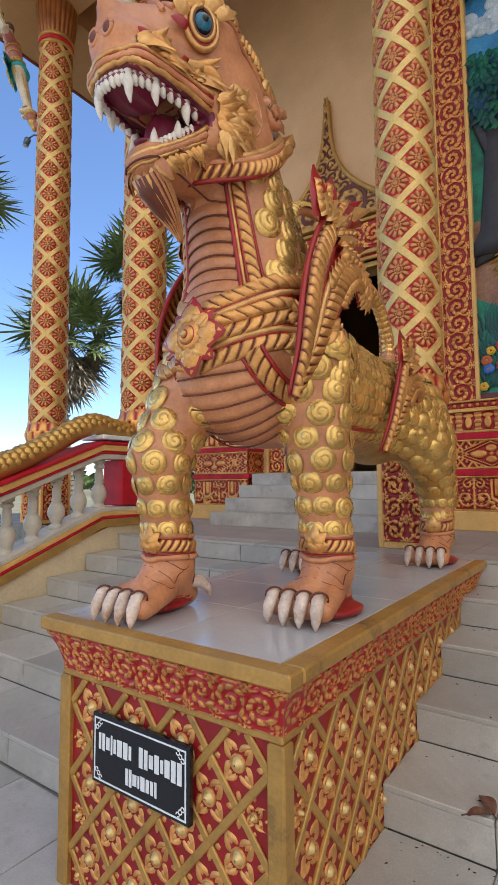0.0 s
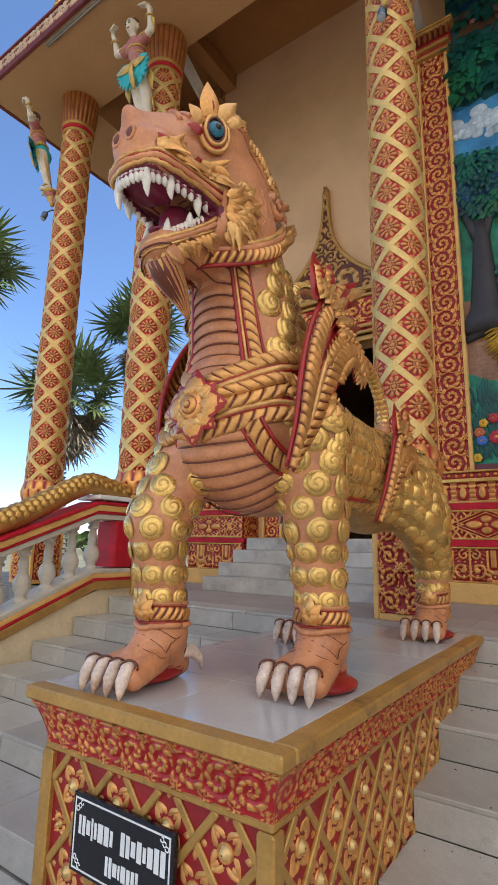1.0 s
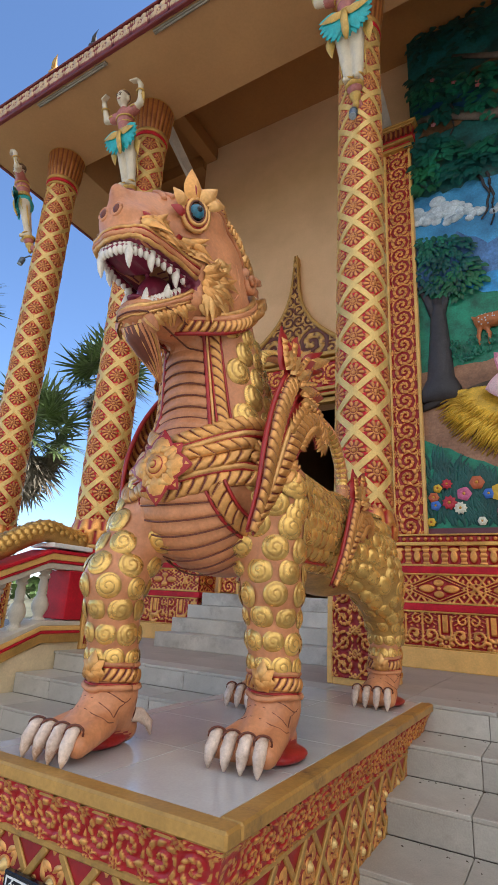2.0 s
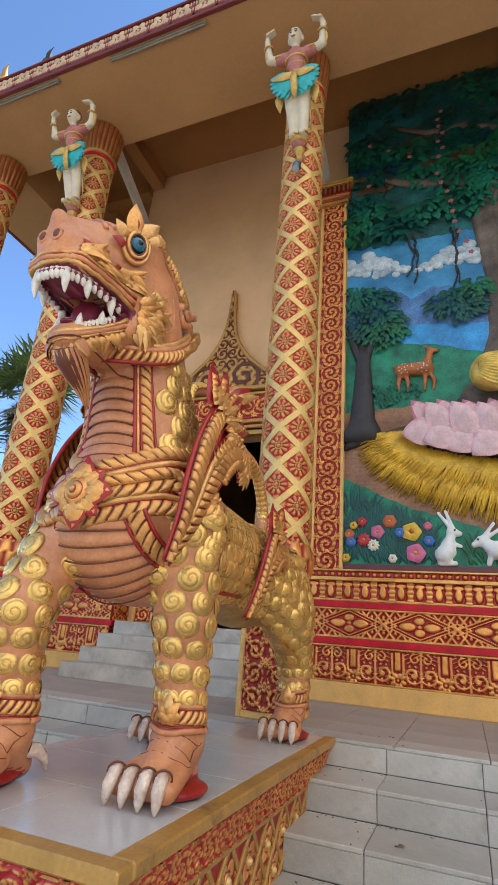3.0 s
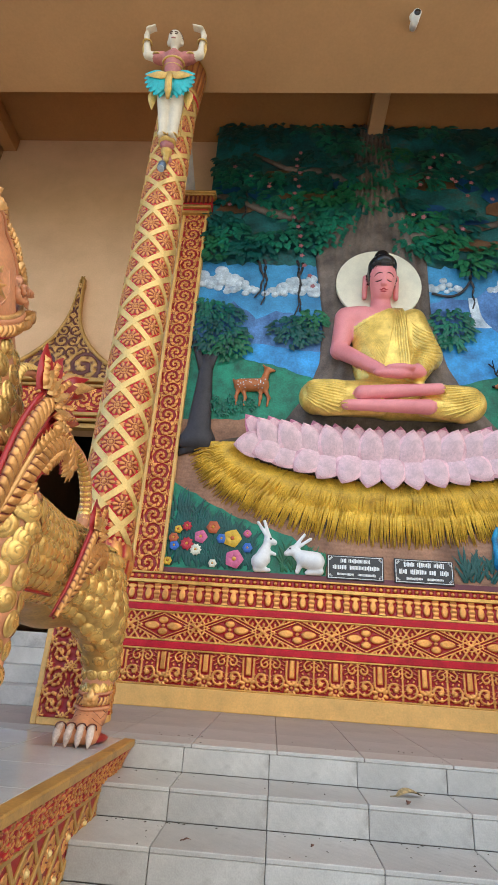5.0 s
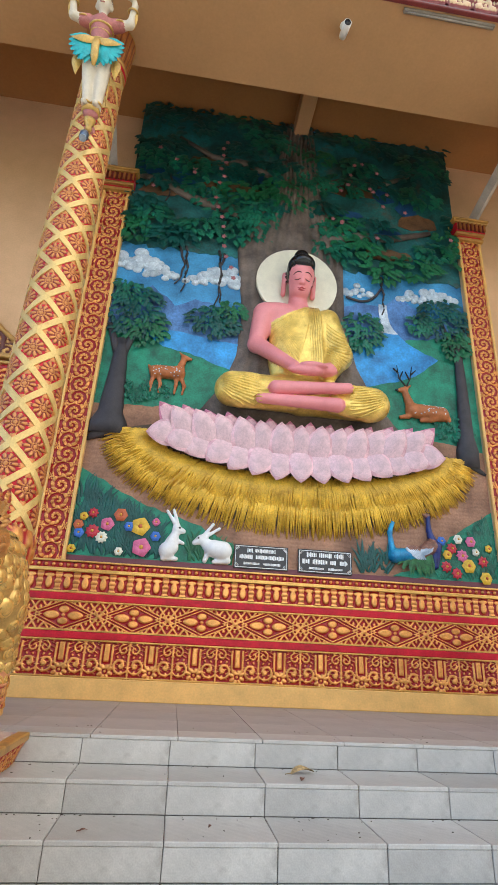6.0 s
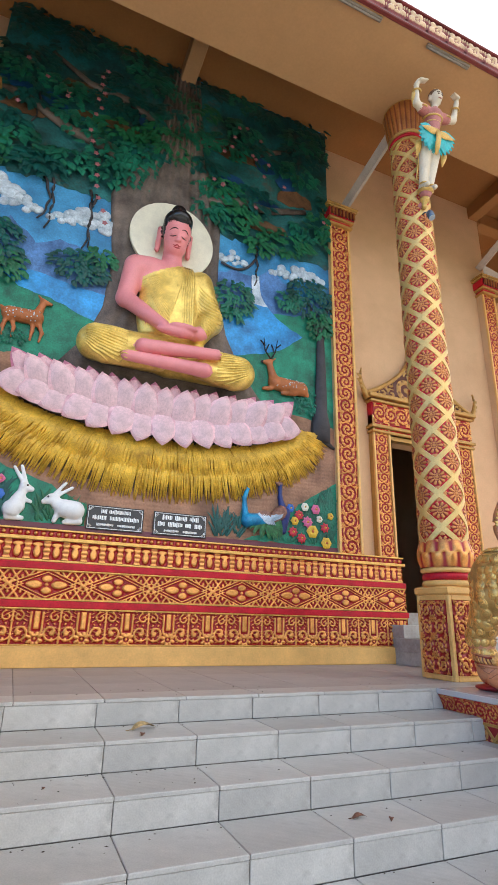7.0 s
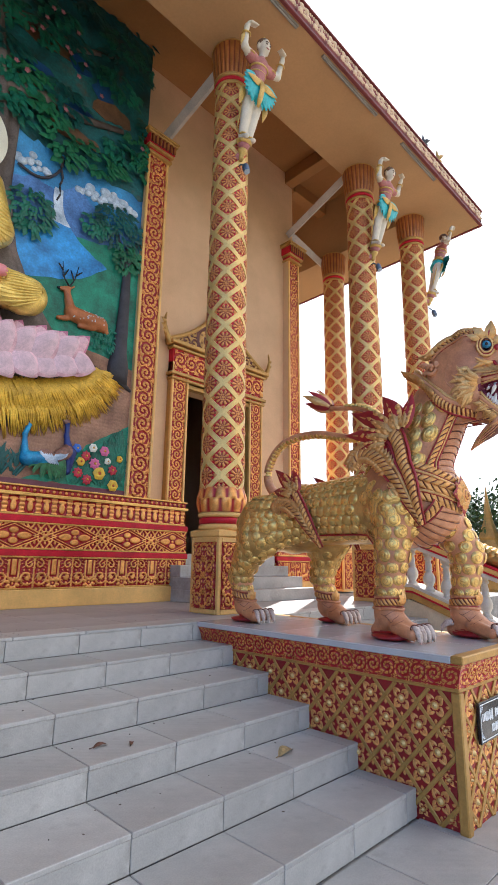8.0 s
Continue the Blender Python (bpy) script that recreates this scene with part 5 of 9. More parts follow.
    # breast plates: overlapping bands down the throat
    for i in range(9):
        z = 2.405 + 0.054 * i
        pts, ns = [], []
        for a in np.linspace(-28, 28, 21):
            w = radians(a)
            loc, nor = ray((0, axis(z), z - 0.014 * (a / 28) ** 2), (math.sin(w), -math.cos(w), 0))
            pts.append(loc + nor * 0.002)
            ns.append(nor)
        strip(pts, ns, 0.056, 0.013, 1, 0, 0, 0.02, True, 5)
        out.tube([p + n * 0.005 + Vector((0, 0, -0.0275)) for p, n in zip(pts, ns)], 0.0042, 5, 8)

    def hull(w, w0, off=0.0):
        """a point of the rounded breast, by its angles"""
        d = Vector((math.sin(w), -math.cos(w) * math.cos(w0), math.sin(w0) * math.cos(w)))
        k = 1 / math.sqrt((d.x / 0.345) ** 2 + (d.y / 0.445) ** 2 + (d.z / 0.40) ** 2)
        return Vector((0, 0.68, 2.17)) + d * (k + off)

    centre = Vector((0, 0.68, 2.17))
    for i in range(7):
        w0 = radians(-14 - 9.5 * i)
        pts = [hull(radians(a), w0, -0.002) for a in np.linspace(-40, 40, 21)]
        ns = [(p - centre).normalized() for p in pts]
        strip(pts, ns, 0.074, 0.013, 1, 0, 0, 0.02, True, 5)
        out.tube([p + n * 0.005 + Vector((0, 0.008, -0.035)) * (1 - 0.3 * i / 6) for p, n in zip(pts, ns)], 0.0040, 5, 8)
    # upright feather borders beside the throat, and the lower ones that run back under the belly
    for s in (-1, 1):
        def side_line(deg, z0=2.36, z1=2.83):
            q = []
            for z in np.linspace(z0, z1, 18):
                w = radians(deg)
                q.append(ray((0, axis(z), z), (s * math.sin(w), -math.cos(w), 0)))
            return [a + b * 0.006 for a, b in q], [b for a, b in q]
        for deg, slot, r in ((29, 2, 0.010), (32, 7, 0.008), (35, 2, 0.006), (48, 2, 0.007)):
            out.tube(side_line(deg)[0], r, 6, slot)
        pth, ns = side_line(41)
        strip(pth if s > 0 else pth[::-1], ns if s > 0 else ns[::-1], 0.056, 0.014, 0.047, 1.1 if s > 0 else -1.1)
        pth = [hull(s * radians(30 + 20 * t), radians(-8 - 58 * t), 0.012) for t in np.linspace(0, 1, 16)]
        ns = [(p - centre).normalized() for p in pth]
        strip(pth, ns, 0.075, 0.014, 0.05, -1.0 * s)
        for d_ in (-0.045, 0.045):
            out.tube(offset(pth, ns, d_), 0.008, 6, 2)
    # belt: feather bands and red cords that rise from the rosette to the wings
    def belt_line(z0, s, off=0.008):
        q = []
        for a in np.linspace(0, 84, 26):
            w = radians(a)
            p, nor = on_skin(bvh, (s * 0.5 * math.sin(w), 0.66 - 0.52 * math.cos(w), z0 + 0.17 * math.sin(w) ** 1.3), off)
            q.append((p, nor))
        return [p for p, _ in q], [n for _, n in q]
    for s in (-1, 1):
        for z0, w_, kind in ((2.335, 0.070, 1), (2.285, 0.008, 2), (2.268, 0.015, 7), (2.250, 0.008, 2), (2.185, 0.115, 3), (2.120, 0.008, 2), (2.103, 0.015, 7), (2.085, 0.008, 2), (2.035, 0.070, 1)):
            pth, ns = belt_line(z0, s, 0.012 if kind == 3 else 0.008)
            if kind == 1:
                strip(pth, ns, w_, 0.020, 0.052, s * (1.0 if z0 < 2.2 else -1.0))
            elif kind == 3:
                # two half-bands whose feathers meet along the middle
                for e in (-1, 1):
                    strip(offset(pth, ns, e * w_ * 0.245), ns, w_ * 0.52, 0.024, 0.062, 0.9 * e)
            else:
                out.tube(pth, w_, 8, kind)
        # painted red ground under the belt
        for z0 in (2.30, 2.26, 2.11, 2.09, 2.22, 2.15):
            out.tube(belt_line(z0, s, -0.006)[0], 0.016, 6, 2)
    c0, n0 = on_skin(bvh, (0, 0.1, 2.185), 0.022)
    e1 = Vector((1, 0, 0))
    e2 = n0.cross(e1).normalized()
    for k in range(8):
        a = 2 * math.pi * k / 8
        dr = e1 * math.cos(a) + e2 * math.sin(a)
        big = k % 2 == 0
        for o, ws, ln, slot in ((0.0, 1.2, 1.12, 2), (0.006, 1.0, 1.0, 10)):
            out.leaf(c0 + dr * 0.03 + n0 * (o - 0.006 * (not big)), dr, n0, (0.122 if big else 0.10) * ln, (0.098 if big else 0.085) * ws, 0.034, slot, n=7)
        for e in (-1, 1):
            sd = n0.cross(dr)
            out.leaf(c0 + dr * 0.055 + n0 * 0.012 + sd * e * 0.012, dr + sd * e * 0.9, n0, 0.055, 0.035, 0.026, 7, -0.4 * e)
    for r, o, slot in ((0.068, 0.020, 2), (0.060, 0.032, 10), (0.046, 0.037, 2), (0.037, 0.046, 10), (0.022, 0.050, 2), (0.015, 0.060, 7)):
        out.tube([c0 + n0 * (o - 0.03), c0 + n0 * o, c0 + n0 * (o + 0.008)], [r, r, r * 0.7], 20, slot)

    # flame wings: feather bands between red ridges; one set ends in flames, the other curls over
    def wing(low, main, curl, width, flames, s):
        nn = Vector((s, -0.08, 0.1)).normalized()
        fix = lambda pts: [Vector((s * x, y, z)) for x, y, z in pts]
        a, b = smooth(fix([low] + main), 30), smooth(fix([low] + curl), 30)
        grow = lambda k: (lambda f: k * (0.18 + 0.82 * math.sin(math.pi * min(0.5, 0.08 + 0.6 * f))))
        ns = [nn] * 30
        fill = []
        for p, q in zip(a, b):
            fill += [p - nn * 0.02, (p + q) / 2 + nn * 0.004, q - nn * 0.02]
        out.add(fill, [f for i in range(29) for f in ((3 * i, 3 * i + 1, 3 * i + 4, 3 * i + 3), (3 * i + 1, 3 * i + 2, 3 * i + 5, 3 * i + 4))], 2)
        for line, sl in ((a, 1), (b, -1)):
            strip([p + nn * 0.012 for p in line], ns, grow(width * 0.40), 0.024, 0.045, sl * s)
            for e in (-1, 1):
                q = [p + (line[min(29, i + 1)] - line[max(0, i - 1)]).normalized().cross(nn) * e * grow(width * 0.27)(i / 29) for i, p in enumerate(line)]
                out.tube(q, [0.005 + 0.008 * math.sin(math.pi * min(0.75, 0.05 + 0.8 * i / 29)) for i in range(30)], 7, 2)
        mid = [(p + q) / 2 + nn * 0.01 for p, q in zip(a, b)]
        out.tube(mid[:22], [0.005 + 0.010 * math.sin(math.pi * i / 21) for i in range(22)], 7, 7)
        # fringe of small leaves along the curl
        for i in range(12, 29):
            t = (b[i + 1] - b[i]).normalized()
            o = nn.cross(t) * (1 if nn.cross(t).z * -1 > 0 else -1)
            for lay, sl in ((0.0, 2), (0.012, 10)):
                out.leaf(b[i] + o * width * 0.16 + nn * lay, o + t * 0.9, nn, 0.060, 0.034, 0.022, sl, 0.3)
            out.leaf(b[i] - o * width * 0.16 + nn * 0.01, -o * 0.5 + t, nn, 0.075, 0.045, 0.026, 10, -0.3)
        e0 = b[-1]
        for k in range(7):
            w = radians(-150 + 40 * k)
            out.leaf(e0, (0, math.cos(w), math.sin(w)), nn, 0.07, 0.045, 0.03, 7 if k % 2 else 10, 0.3)
        # flames at the top: long red-backed tongues with small leaves down their sides
        top, d0 = a[-1], (a[-1] - a[-5]).normalized()
        side = d0.cross(nn).normalized() * s
        for k, (sw, ln) in enumerate(flames):
            dr = d0 * math.cos(sw) + side * math.sin(sw)
            b0 = top + side * sw * width * 0.42 - d0 * (0.10 + 0.05 * abs(sw))
            hk = 0.12 * s
            sd = dr.cross(nn)
            out.leaf(b0 - nn * 0.004, dr, nn, ln * 1.45, 0.125, 0.055, 2, hk, 7)
            out.leaf(b0 + nn * 0.020, dr, nn, ln * 1.12, 0.060, 0.036, 7, hk, 7)
            for j in range(4):
                for e in (-1, 1):
                    out.leaf(b0 + nn * 0.022 + dr * ln * (0.10 + 0.20 * j) + sd * e * 0.012, dr + sd * e * 0.75, nn, ln * 0.34 * (1 - 0.12 * j), 0.036, 0.030, 10, -0.35 * e)

    for s in (-1, 1):
        wing((0.345, 0.40, 1.93), [(0.385, 0.43, 2.12), (0.395, 0.46, 2.30), (0.392, 0.53, 2.48), (0.385, 0.63, 2.64), (0.37, 0.75, 2.76)],
             [(0.40, 0.50, 2.13), (0.415, 0.58, 2.30), (0.415, 0.69, 2.46), (0.41, 0.82, 2.555), (0.405, 0.93, 2.56), (0.40, 0.99, 2.47)], 0.225,
             ((-0.8, 0.19), (-0.4, 0.25), (0.0, 0.30), (0.4, 0.27), (0.8, 0.20)), s)
        wing((0.30, 1.42, 1.77), [(0.335, 1.50, 1.93), (0.350, 1.58, 2.10), (0.345, 1.68, 2.26), (0.33, 1.78, 2.38)],
             [(0.345, 1.55, 1.94), (0.36, 1.65, 2.08), (0.36, 1.77, 2.18), (0.36, 1.88, 2.20), (0.35, 1.94, 2.15)], 0.15,
             ((-0.5, 0.16), (0.0, 0.25), (0.5, 0.18)), s)
    # belly cord, tail
    for s in (-1, 1):
        pts = [on_skin(bvh, (s * 0.36, 0.95 + 0.55 * t, 1.80), 0.0) for t in np.linspace(0, 1, 16)]
        strip([p for p, _ in pts], [n for _, n in pts], 0.05, 0.014, 0.03, 1.0)
        out.tube([p - Vector((0, 0, 0.03)) for p, _ in pts], 0.009, 6, 2)
    tp = smooth([(0, 2.20, 2.30), (0, 2.37, 2.45), (0, 2.39, 2.64), (0, 2.26, 2.84), (0, 2.05, 2.95), (0, 1.68, 2.95), (0, 1.40, 2.86), (0, 1.15, 2.80), (0, 1.00, 2.88), (0, 0.98, 3.02), (0, 1.10, 3.11), (0, 1.35, 3.15), (0, 1.54, 3.19)], 60, 6)
    out.tube(tp, [0.052 - 0.0005 * i for i in range(60)], 12, 0)
    for i in range(0, 54):
        p = tp[i]
        t = (tp[i + 1] - p).normalized()
        o = t.cross(Vector((1, 0, 0)))
        for e in (-1, 0, 1):
            nd = (-o + Vector((0.9 * e, 0, 0))).normalized()
            out.merge(dm, frame_at(p + nd * 0.036, nd, 0.030, t, 1.0))
    for k in range(8):
        a = 2 * math.pi * k / 8
        out.leaf((0.02 * math.cos(a), 1.50, 3.19 + 0.02 * math.sin(a)), (0.35 * math.cos(a), 0.75, 0.55 + 0.3 * math.sin(a)), (math.cos(a), -0.3, math.sin(a)), 0.32 - 0.03 * (k % 3), 0.09, 0.05, 2 if k % 2 else 7, 0.1)

    # ---- head ----
    def upper(t, dz=0.0):
        a = t * math.pi / 2
        x = 0.146 * math.copysign(abs(math.sin(a)) ** 0.7, a)
        y = 0.120 - 0.360 * math.cos(a) ** 0.8
        return Vector((x, y, 2.985 + 0.012 * math.sin(math.pi * abs(t)) - 0.012 * (1 - abs(t)) + dz))

    def lower(t, dz=0.0):
        a = t * math.pi / 2
        x = 0.132 * math.copysign(abs(math.sin(a)) ** 0.7, a)
        y = 0.115 - 0.192 * math.cos(a) ** 0.8
        return Vector((x, y, 2.784 + (y + 0.077) / 0.192 * 0.163 + dz))

    ts = np.linspace(-1, 1, 61)

    def along(fn, dz, off, slot, r):
        out.tube([on_skin(bvh, fn(t, dz) * 1.0 + Vector((0.03 * np.sign(t) * min(1, abs(t) * 4), -0.03 * (1 - abs(t)), 0)), off)[0] for t in ts], r, 8, slot)

    for dz, off, slot, r in ((0.006, 0.002, 7, 0.011), (0.021, 0.002, 2, 0.005), (0.036, 0.000, 0, 0.012), (0.052, 0.001, 2, 0.0045), (0.063, 0.002, 7, 0.008)):
        along(upper, dz, off, slot, r)
    for dz, off, slot, r in ((-0.006, 0.002, 7, 0.011), (-0.021, 0.002, 2, 0.005), (-0.036, 0.000, 0, 0.012), (-0.052, 0.001, 2, 0.0045), (-0.063, 0.002, 7, 0.007)):
        along(lower, dz, off, slot, r)
    for s in (-1, 1):
        # gum lines and teeth
        out.tube([upper(s * t, -0.010) * 1.0 - Vector((0.012 * s, -0.012, 0)) for t in np.linspace(0.0, 0.97, 24)], 0.013, 7, 4)
        out.tube([lower(s * t, 0.008) * 1.0 - Vector((0.012 * s, -0.012, 0)) for t in np.linspace(0.0, 0.97, 24)], 0.013, 7, 4)
        for i in range(14):
            t = s * (0.035 + 0.069 * i)
            big = {4: 0.092, 8: 0.074, 12: 0.07}.get(i, 0.030 if i < 11 else 0.024)
            p = upper(t, -0.012) - Vector((0.010 * s, -0.010, 0))
            w = 0.0175 if big > 0.06 else 0.0125
            out.tube([p + up * 0.012, p - up * big * 0.25, p - up * big * 0.65 + Vector((0, 0.004, 0)), p - up * big * 0.9 + Vector((0, 0.010, 0)), p - up * big + Vector((0, 0.013, 0))], [w, w * 1.05, w * 0.72, w * 0.35, 0.002] if big > 0.055 else [w, w, w * 0.9, w * 0.55, 0.003], 10, 3)
            big = {3: 0.075, 9: 0.06}.get(i, 0.024)
            p = lower(t, 0.010) - Vector((0.010 * s, -0.010, 0))
            w = 0.016 if big > 0.055 else 0.0115
            if i < 13:
                out.tube([p - up * 0.012, p + up * big * 0.25, p + up * big * 0.65, p + up * big * 0.9, p + up * big], [w, w * 1.05, w * 0.72, w * 0.35, 0.002] if big > 0.055 else [w, w, w * 0.9, w * 0.55, 0.003], 10, 3)
        # nostril with a raised rim
        nc, nn_ = on_skin(bvh, (s * 0.044, -0.34, 3.135), 0.0)
        out.ball(nc - nn_ * 0.004, (0.019, 0.012, 0.024), 8, 8)
        out.tube([nc + Vector((0.021 * math.cos(a), 0.004, 0.026 * math.sin(a))) for a in np.linspace(0, 2 * math.pi, 21)], 0.008, 6, 0)
        for dz in (0.088, 0.112, 0.136):
            out.tube([on_skin(bvh, upper(s * t, dz + 0.02 * t) + Vector((0.05 * s, 0, 0)), -0.004)[0] for t in np.linspace(0.36, 0.97, 20)], 0.013, 6, 2)
        # moustache: three rows of small curling flames from the nose back along the lip
        rnd = random.Random(5)
        for row in range(3):
            for i in range(20 if row < 2 else 13):
                t = 0.30 + 0.66 * (i + 0.5 * (row % 2)) / 20 if row < 2 else 0.52 + 0.44 * i / 13
                q = upper(s * t, 0.082 + 0.026 * row + 0.02 * t) + Vector((0.05 * s, 0, 0))
                p, nor = on_skin(bvh, q, 0.003)
                ln = (0.075 + 0.035 * t) * rnd.uniform(0.85, 1.15)
                flame(p, (0, 0.9, 0.28 - 0.1 * row + 0.25 * math.sin(i * 2.3)), nor, ln, 0.036, 0.020, 10 if (i + row) % 3 else 7, rnd.choice((-0.45, 0.4, 0.5)) * s)
        # fan of flames at the corner of the mouth
        for ring_, (n_, rad, ln) in enumerate(((8, 0.020, 0.10), (11, 0.060, 0.105), (11, 0.105, 0.10), (8, 0.145, 0.085))):
            for k in range(n_):
                a = radians(-72 + 134 * k / (n_ - 1))
                c = (s * 0.30, 0.105 + rad * math.cos(a), 2.985 + rad * 1.05 * math.sin(a) - 0.01)
                p, nor = on_skin(bvh, c, 0.003)
                dr = Vector((0, math.cos(a) + 0.25, math.sin(a) * 0.75 + 0.18 * math.sin(k * 2.1 + ring_)))
                flame(p, dr, nor, ln * rnd.uniform(0.85, 1.15), 0.042, 0.017, 7 if ring_ % 2 else 10, rnd.choice((-0.5, 0.45)) * s)
        # flames under the lower lip
        for i in range(15):
            t = 0.42 + 0.54 * i / 14
            p, nor = on_skin(bvh, lower(s * t, -0.084 + 0.008 * (i % 2)) + Vector((0.04 * s, 0, 0)), 0.003)
            flame(p, (0, 0.85, -0.32 + 0.25 * (i % 3 - 1)), nor, 0.066, 0.030, 0.018, 10 if i % 2 else 7, (0.5 if i % 2 else -0.3) * s)
        # eye in a gilt almond frame
        e0, en = on_skin(bvh, (s * 0.26, 0.045, 3.262), 0.0)
        en = (Vector((s * 0.86, -0.42, -0.10))).normalized()
        u = (up - en * en.z).normalized()
        sd = u.cross(en)
        e0 = e0 - en * 0.008
        out.ball(e0, 0.043, 10, 6)
        out.ball(e0 + en * 0.011, 0.037, 10, 5)
        out.ball(e0 + en * 0.041, 0.0135, 7, 6)
        almond = lambda r, o, k: [e0 + en * o + (u * math.cos(a) * (1.22 + (0.35 * k if math.cos(a) > 0.8 else 0)) + sd * math.sin(a) * 0.92) * r for a in np.linspace(0, 2 * math.pi, 33)]
        for r, tb, slot, o, k in ((0.041, 0.006, 8, 0.020, 0), (0.050, 0.009, 7, 0.018, 0), (0.060, 0.006, 2, 0.010, 0), (0.070, 0.012, 7, 0.006, 0.5)):
            out.tube(almond(r, o, k), tb, 7, slot)
        for k, (b_, dr, ln, ww, slot) in enumerate((((0.045, -0.02), (0.9, 0.35), 0.150, 0.085, 10), ((0.060, -0.018), (0.9, 0.33), 0.10, 0.045, 2), ((0.06, 0.02), (0.8, -0.35), 0.12, 0.065, 7), ((0.05, 0.05), (0.6, -0.7), 0.10, 0.05, 7), ((0.01, -0.055), (0.45, 0.9), 0.085, 0.06, 7), ((-0.03, -0.055), (-0.1, 1.0), 0.065, 0.045, 2))):
            back = Vector((0, 1, 0)) - en * en.y
            back.normalize()
            out.leaf(e0 + en * 0.012 + u * b_[0] + back * b_[1], u * dr[0] - back * dr[1], en, ln, ww, 0.022, slot, 0.16 * s, 7)
        # crest: a ridge of leaves over the temple and down to a backward point
        pth = smooth([(0.165 * s, 0.09, 3.42), (0.175 * s, 0.23, 3.47), (0.18 * s, 0.37, 3.46), (0.175 * s, 0.49, 3.40), (0.16 * s, 0.58, 3.34)], 22)
        q = [on_skin(bvh, p, 0.004) for p in pth]
        pth, ns = [a for a, _ in q], [(b + Vector((0.5 * s, 0, 0))).normalized() for _, b in q]
        strip(pth if s > 0 else pth[::-1], ns if s > 0 else ns[::-1], 0.060, 0.030, 0.040, 1.0)
        lo_ = [p - Vector((-0.012 * s, 0.014, 0.036)) for p in pth]
        lo_ = [on_skin(bvh, p, 0.004)[0] for p in lo_]
        out.tube(lo_, 0.012, 7, 0)
        out.tube([p - Vector((0, 0.008, 0.014)) for p in lo_], 0.005, 6, 2)
        for i in range(0, 22):
            t = (pth[min(21, i + 1)] - pth[max(0, i - 1)]).normalized()
            for lay, ln, sl in ((0.0, 0.062, 2), (0.006, 0.056, 7 if i % 2 else 10)):
                out.leaf(pth[i] + ns[i] * lay + up * 0.012, t * 0.9 + up * 0.65 + ns[i] * 0.2, ns[i], ln, 0.046, 0.026, sl, 0.3 * s)
        for k in range(5):
            out.leaf(pth[-1 - k] + ns[-1] * 0.01, (0, 1, 0.62 - 0.22 * k), ns[-1], 0.115 - 0.014 * k, 0.052, 0.036, 7 if k % 2 == 0 else 10, 0.25 * s)
        # ear curl
        ec = on_skin(bvh, (s * 0.25, 0.535, 3.215), 0.0)[0]
        out.tube([ec + Vector((s * (0.012 + 0.004 * i * 0.5), math.cos(i * 0.62 + 2.2) * 0.058 * (1 - i / 17) + 0.01, math.sin(i * 0.62 + 2.2) * 0.062 * (1 - i / 17))) for i in range(15)], [0.024 - 0.0008 * i for i in range(15)], 9, 0)
        out.leaf(ec + Vector((s * 0.01, 0.04, 0.03)), (s * 0.1, 0.85, 0.6), (s, 0, 0), 0.085, 0.05, 0.035, 0, 0.3 * s)
        out.leaf(ec + Vector((s * 0.01, 0.03, -0.02)), (s * 0.1, 0.9, 0.1), (s, 0, 0), 0.07, 0.045, 0.03, 0, 0.3 * s)
        # folds over the snout, the jaw's edge
        for k in range(4):
            pts = [on_skin(bvh, (s * (0.012 + 0.105 * t), -0.075 + 0.045 * k + 0.02 * math.sin(3 * t), 3.45 - 0.11 * t), 0.0)[0] for t in np.linspace(0, 1, 9)]
            out.tube(pts, 0.013, 7, 0)
            out.tube([p + Vector((0, 0.015, 0)) for p in pts], 0.004, 5, 2)
        pts = [on_skin(bvh, (s * 0.30, 0.36 + 0.10 * math.sin(math.pi * t) - 0.16 * (1 - t), 2.875 + 0.33 * t), -0.001)[0] for t in np.linspace(0, 1, 20)]
        out.tube(pts, 0.005, 6, 0)
    # tongue
    out.tube([(0, 0.14, 2.93), (0, 0.04, 2.885), (0, -0.04, 2.845), (0, -0.085, 2.835)], [0.05, 0.062, 0.055, 0.02], 12, 4, 0.35)
    # collar: rises from under the chin round the cheeks to the nape
    ring = [Vector((0.238 * math.sin(a), 0.43 - 0.285 * math.cos(a), 2.800 + 0.42 * ((1 - math.cos(a)) / 2) ** 1.8)) for a in np.linspace(0, 2 * math.pi, 73)]
    rn = [Vector((math.sin(a), -math.cos(a), -0.25)).normalized() for a in np.linspace(0, 2 * math.pi, 73)]
    strip(ring, rn, 0.062, 0.030, 0.036, 1.0)
    out.tube([p + Vector((0, 0, 0.040)) - n * 0.006 for p, n in zip(ring, rn)], 0.017, 9, 0)
    out.tube([p + Vector((0, 0, 0.064)) - n * 0.016 for p, n in zip(ring, rn)], 0.015, 9, 7)
    out.tube([p + Vector((0, 0, 0.026)) + n * 0.006 for p, n in zip(ring, rn)], 0.006, 6, 2)
    out.tube([p - Vector((0, 0, 0.032)) for p in ring], 0.010, 7, 2)
    for i in range(20, 54):
        o = rn[i]
        if 24 <= i <= 32 or 40 <= i <= 48:
            k = abs(i - (28 if i < 36 else 44))
            out.leaf(ring[i] + o * 0.008 + up * 0.03, up + Vector((0, 0.55, 0)) + o * 0.2, o, 0.145 - 0.012 * k, 0.055, 0.038, 10 if i % 2 else 7, 0.2)
        out.leaf(ring[i] + o * 0.012, up + o * 0.35, o, 0.07, 0.04, 0.03, 10, 0.2)
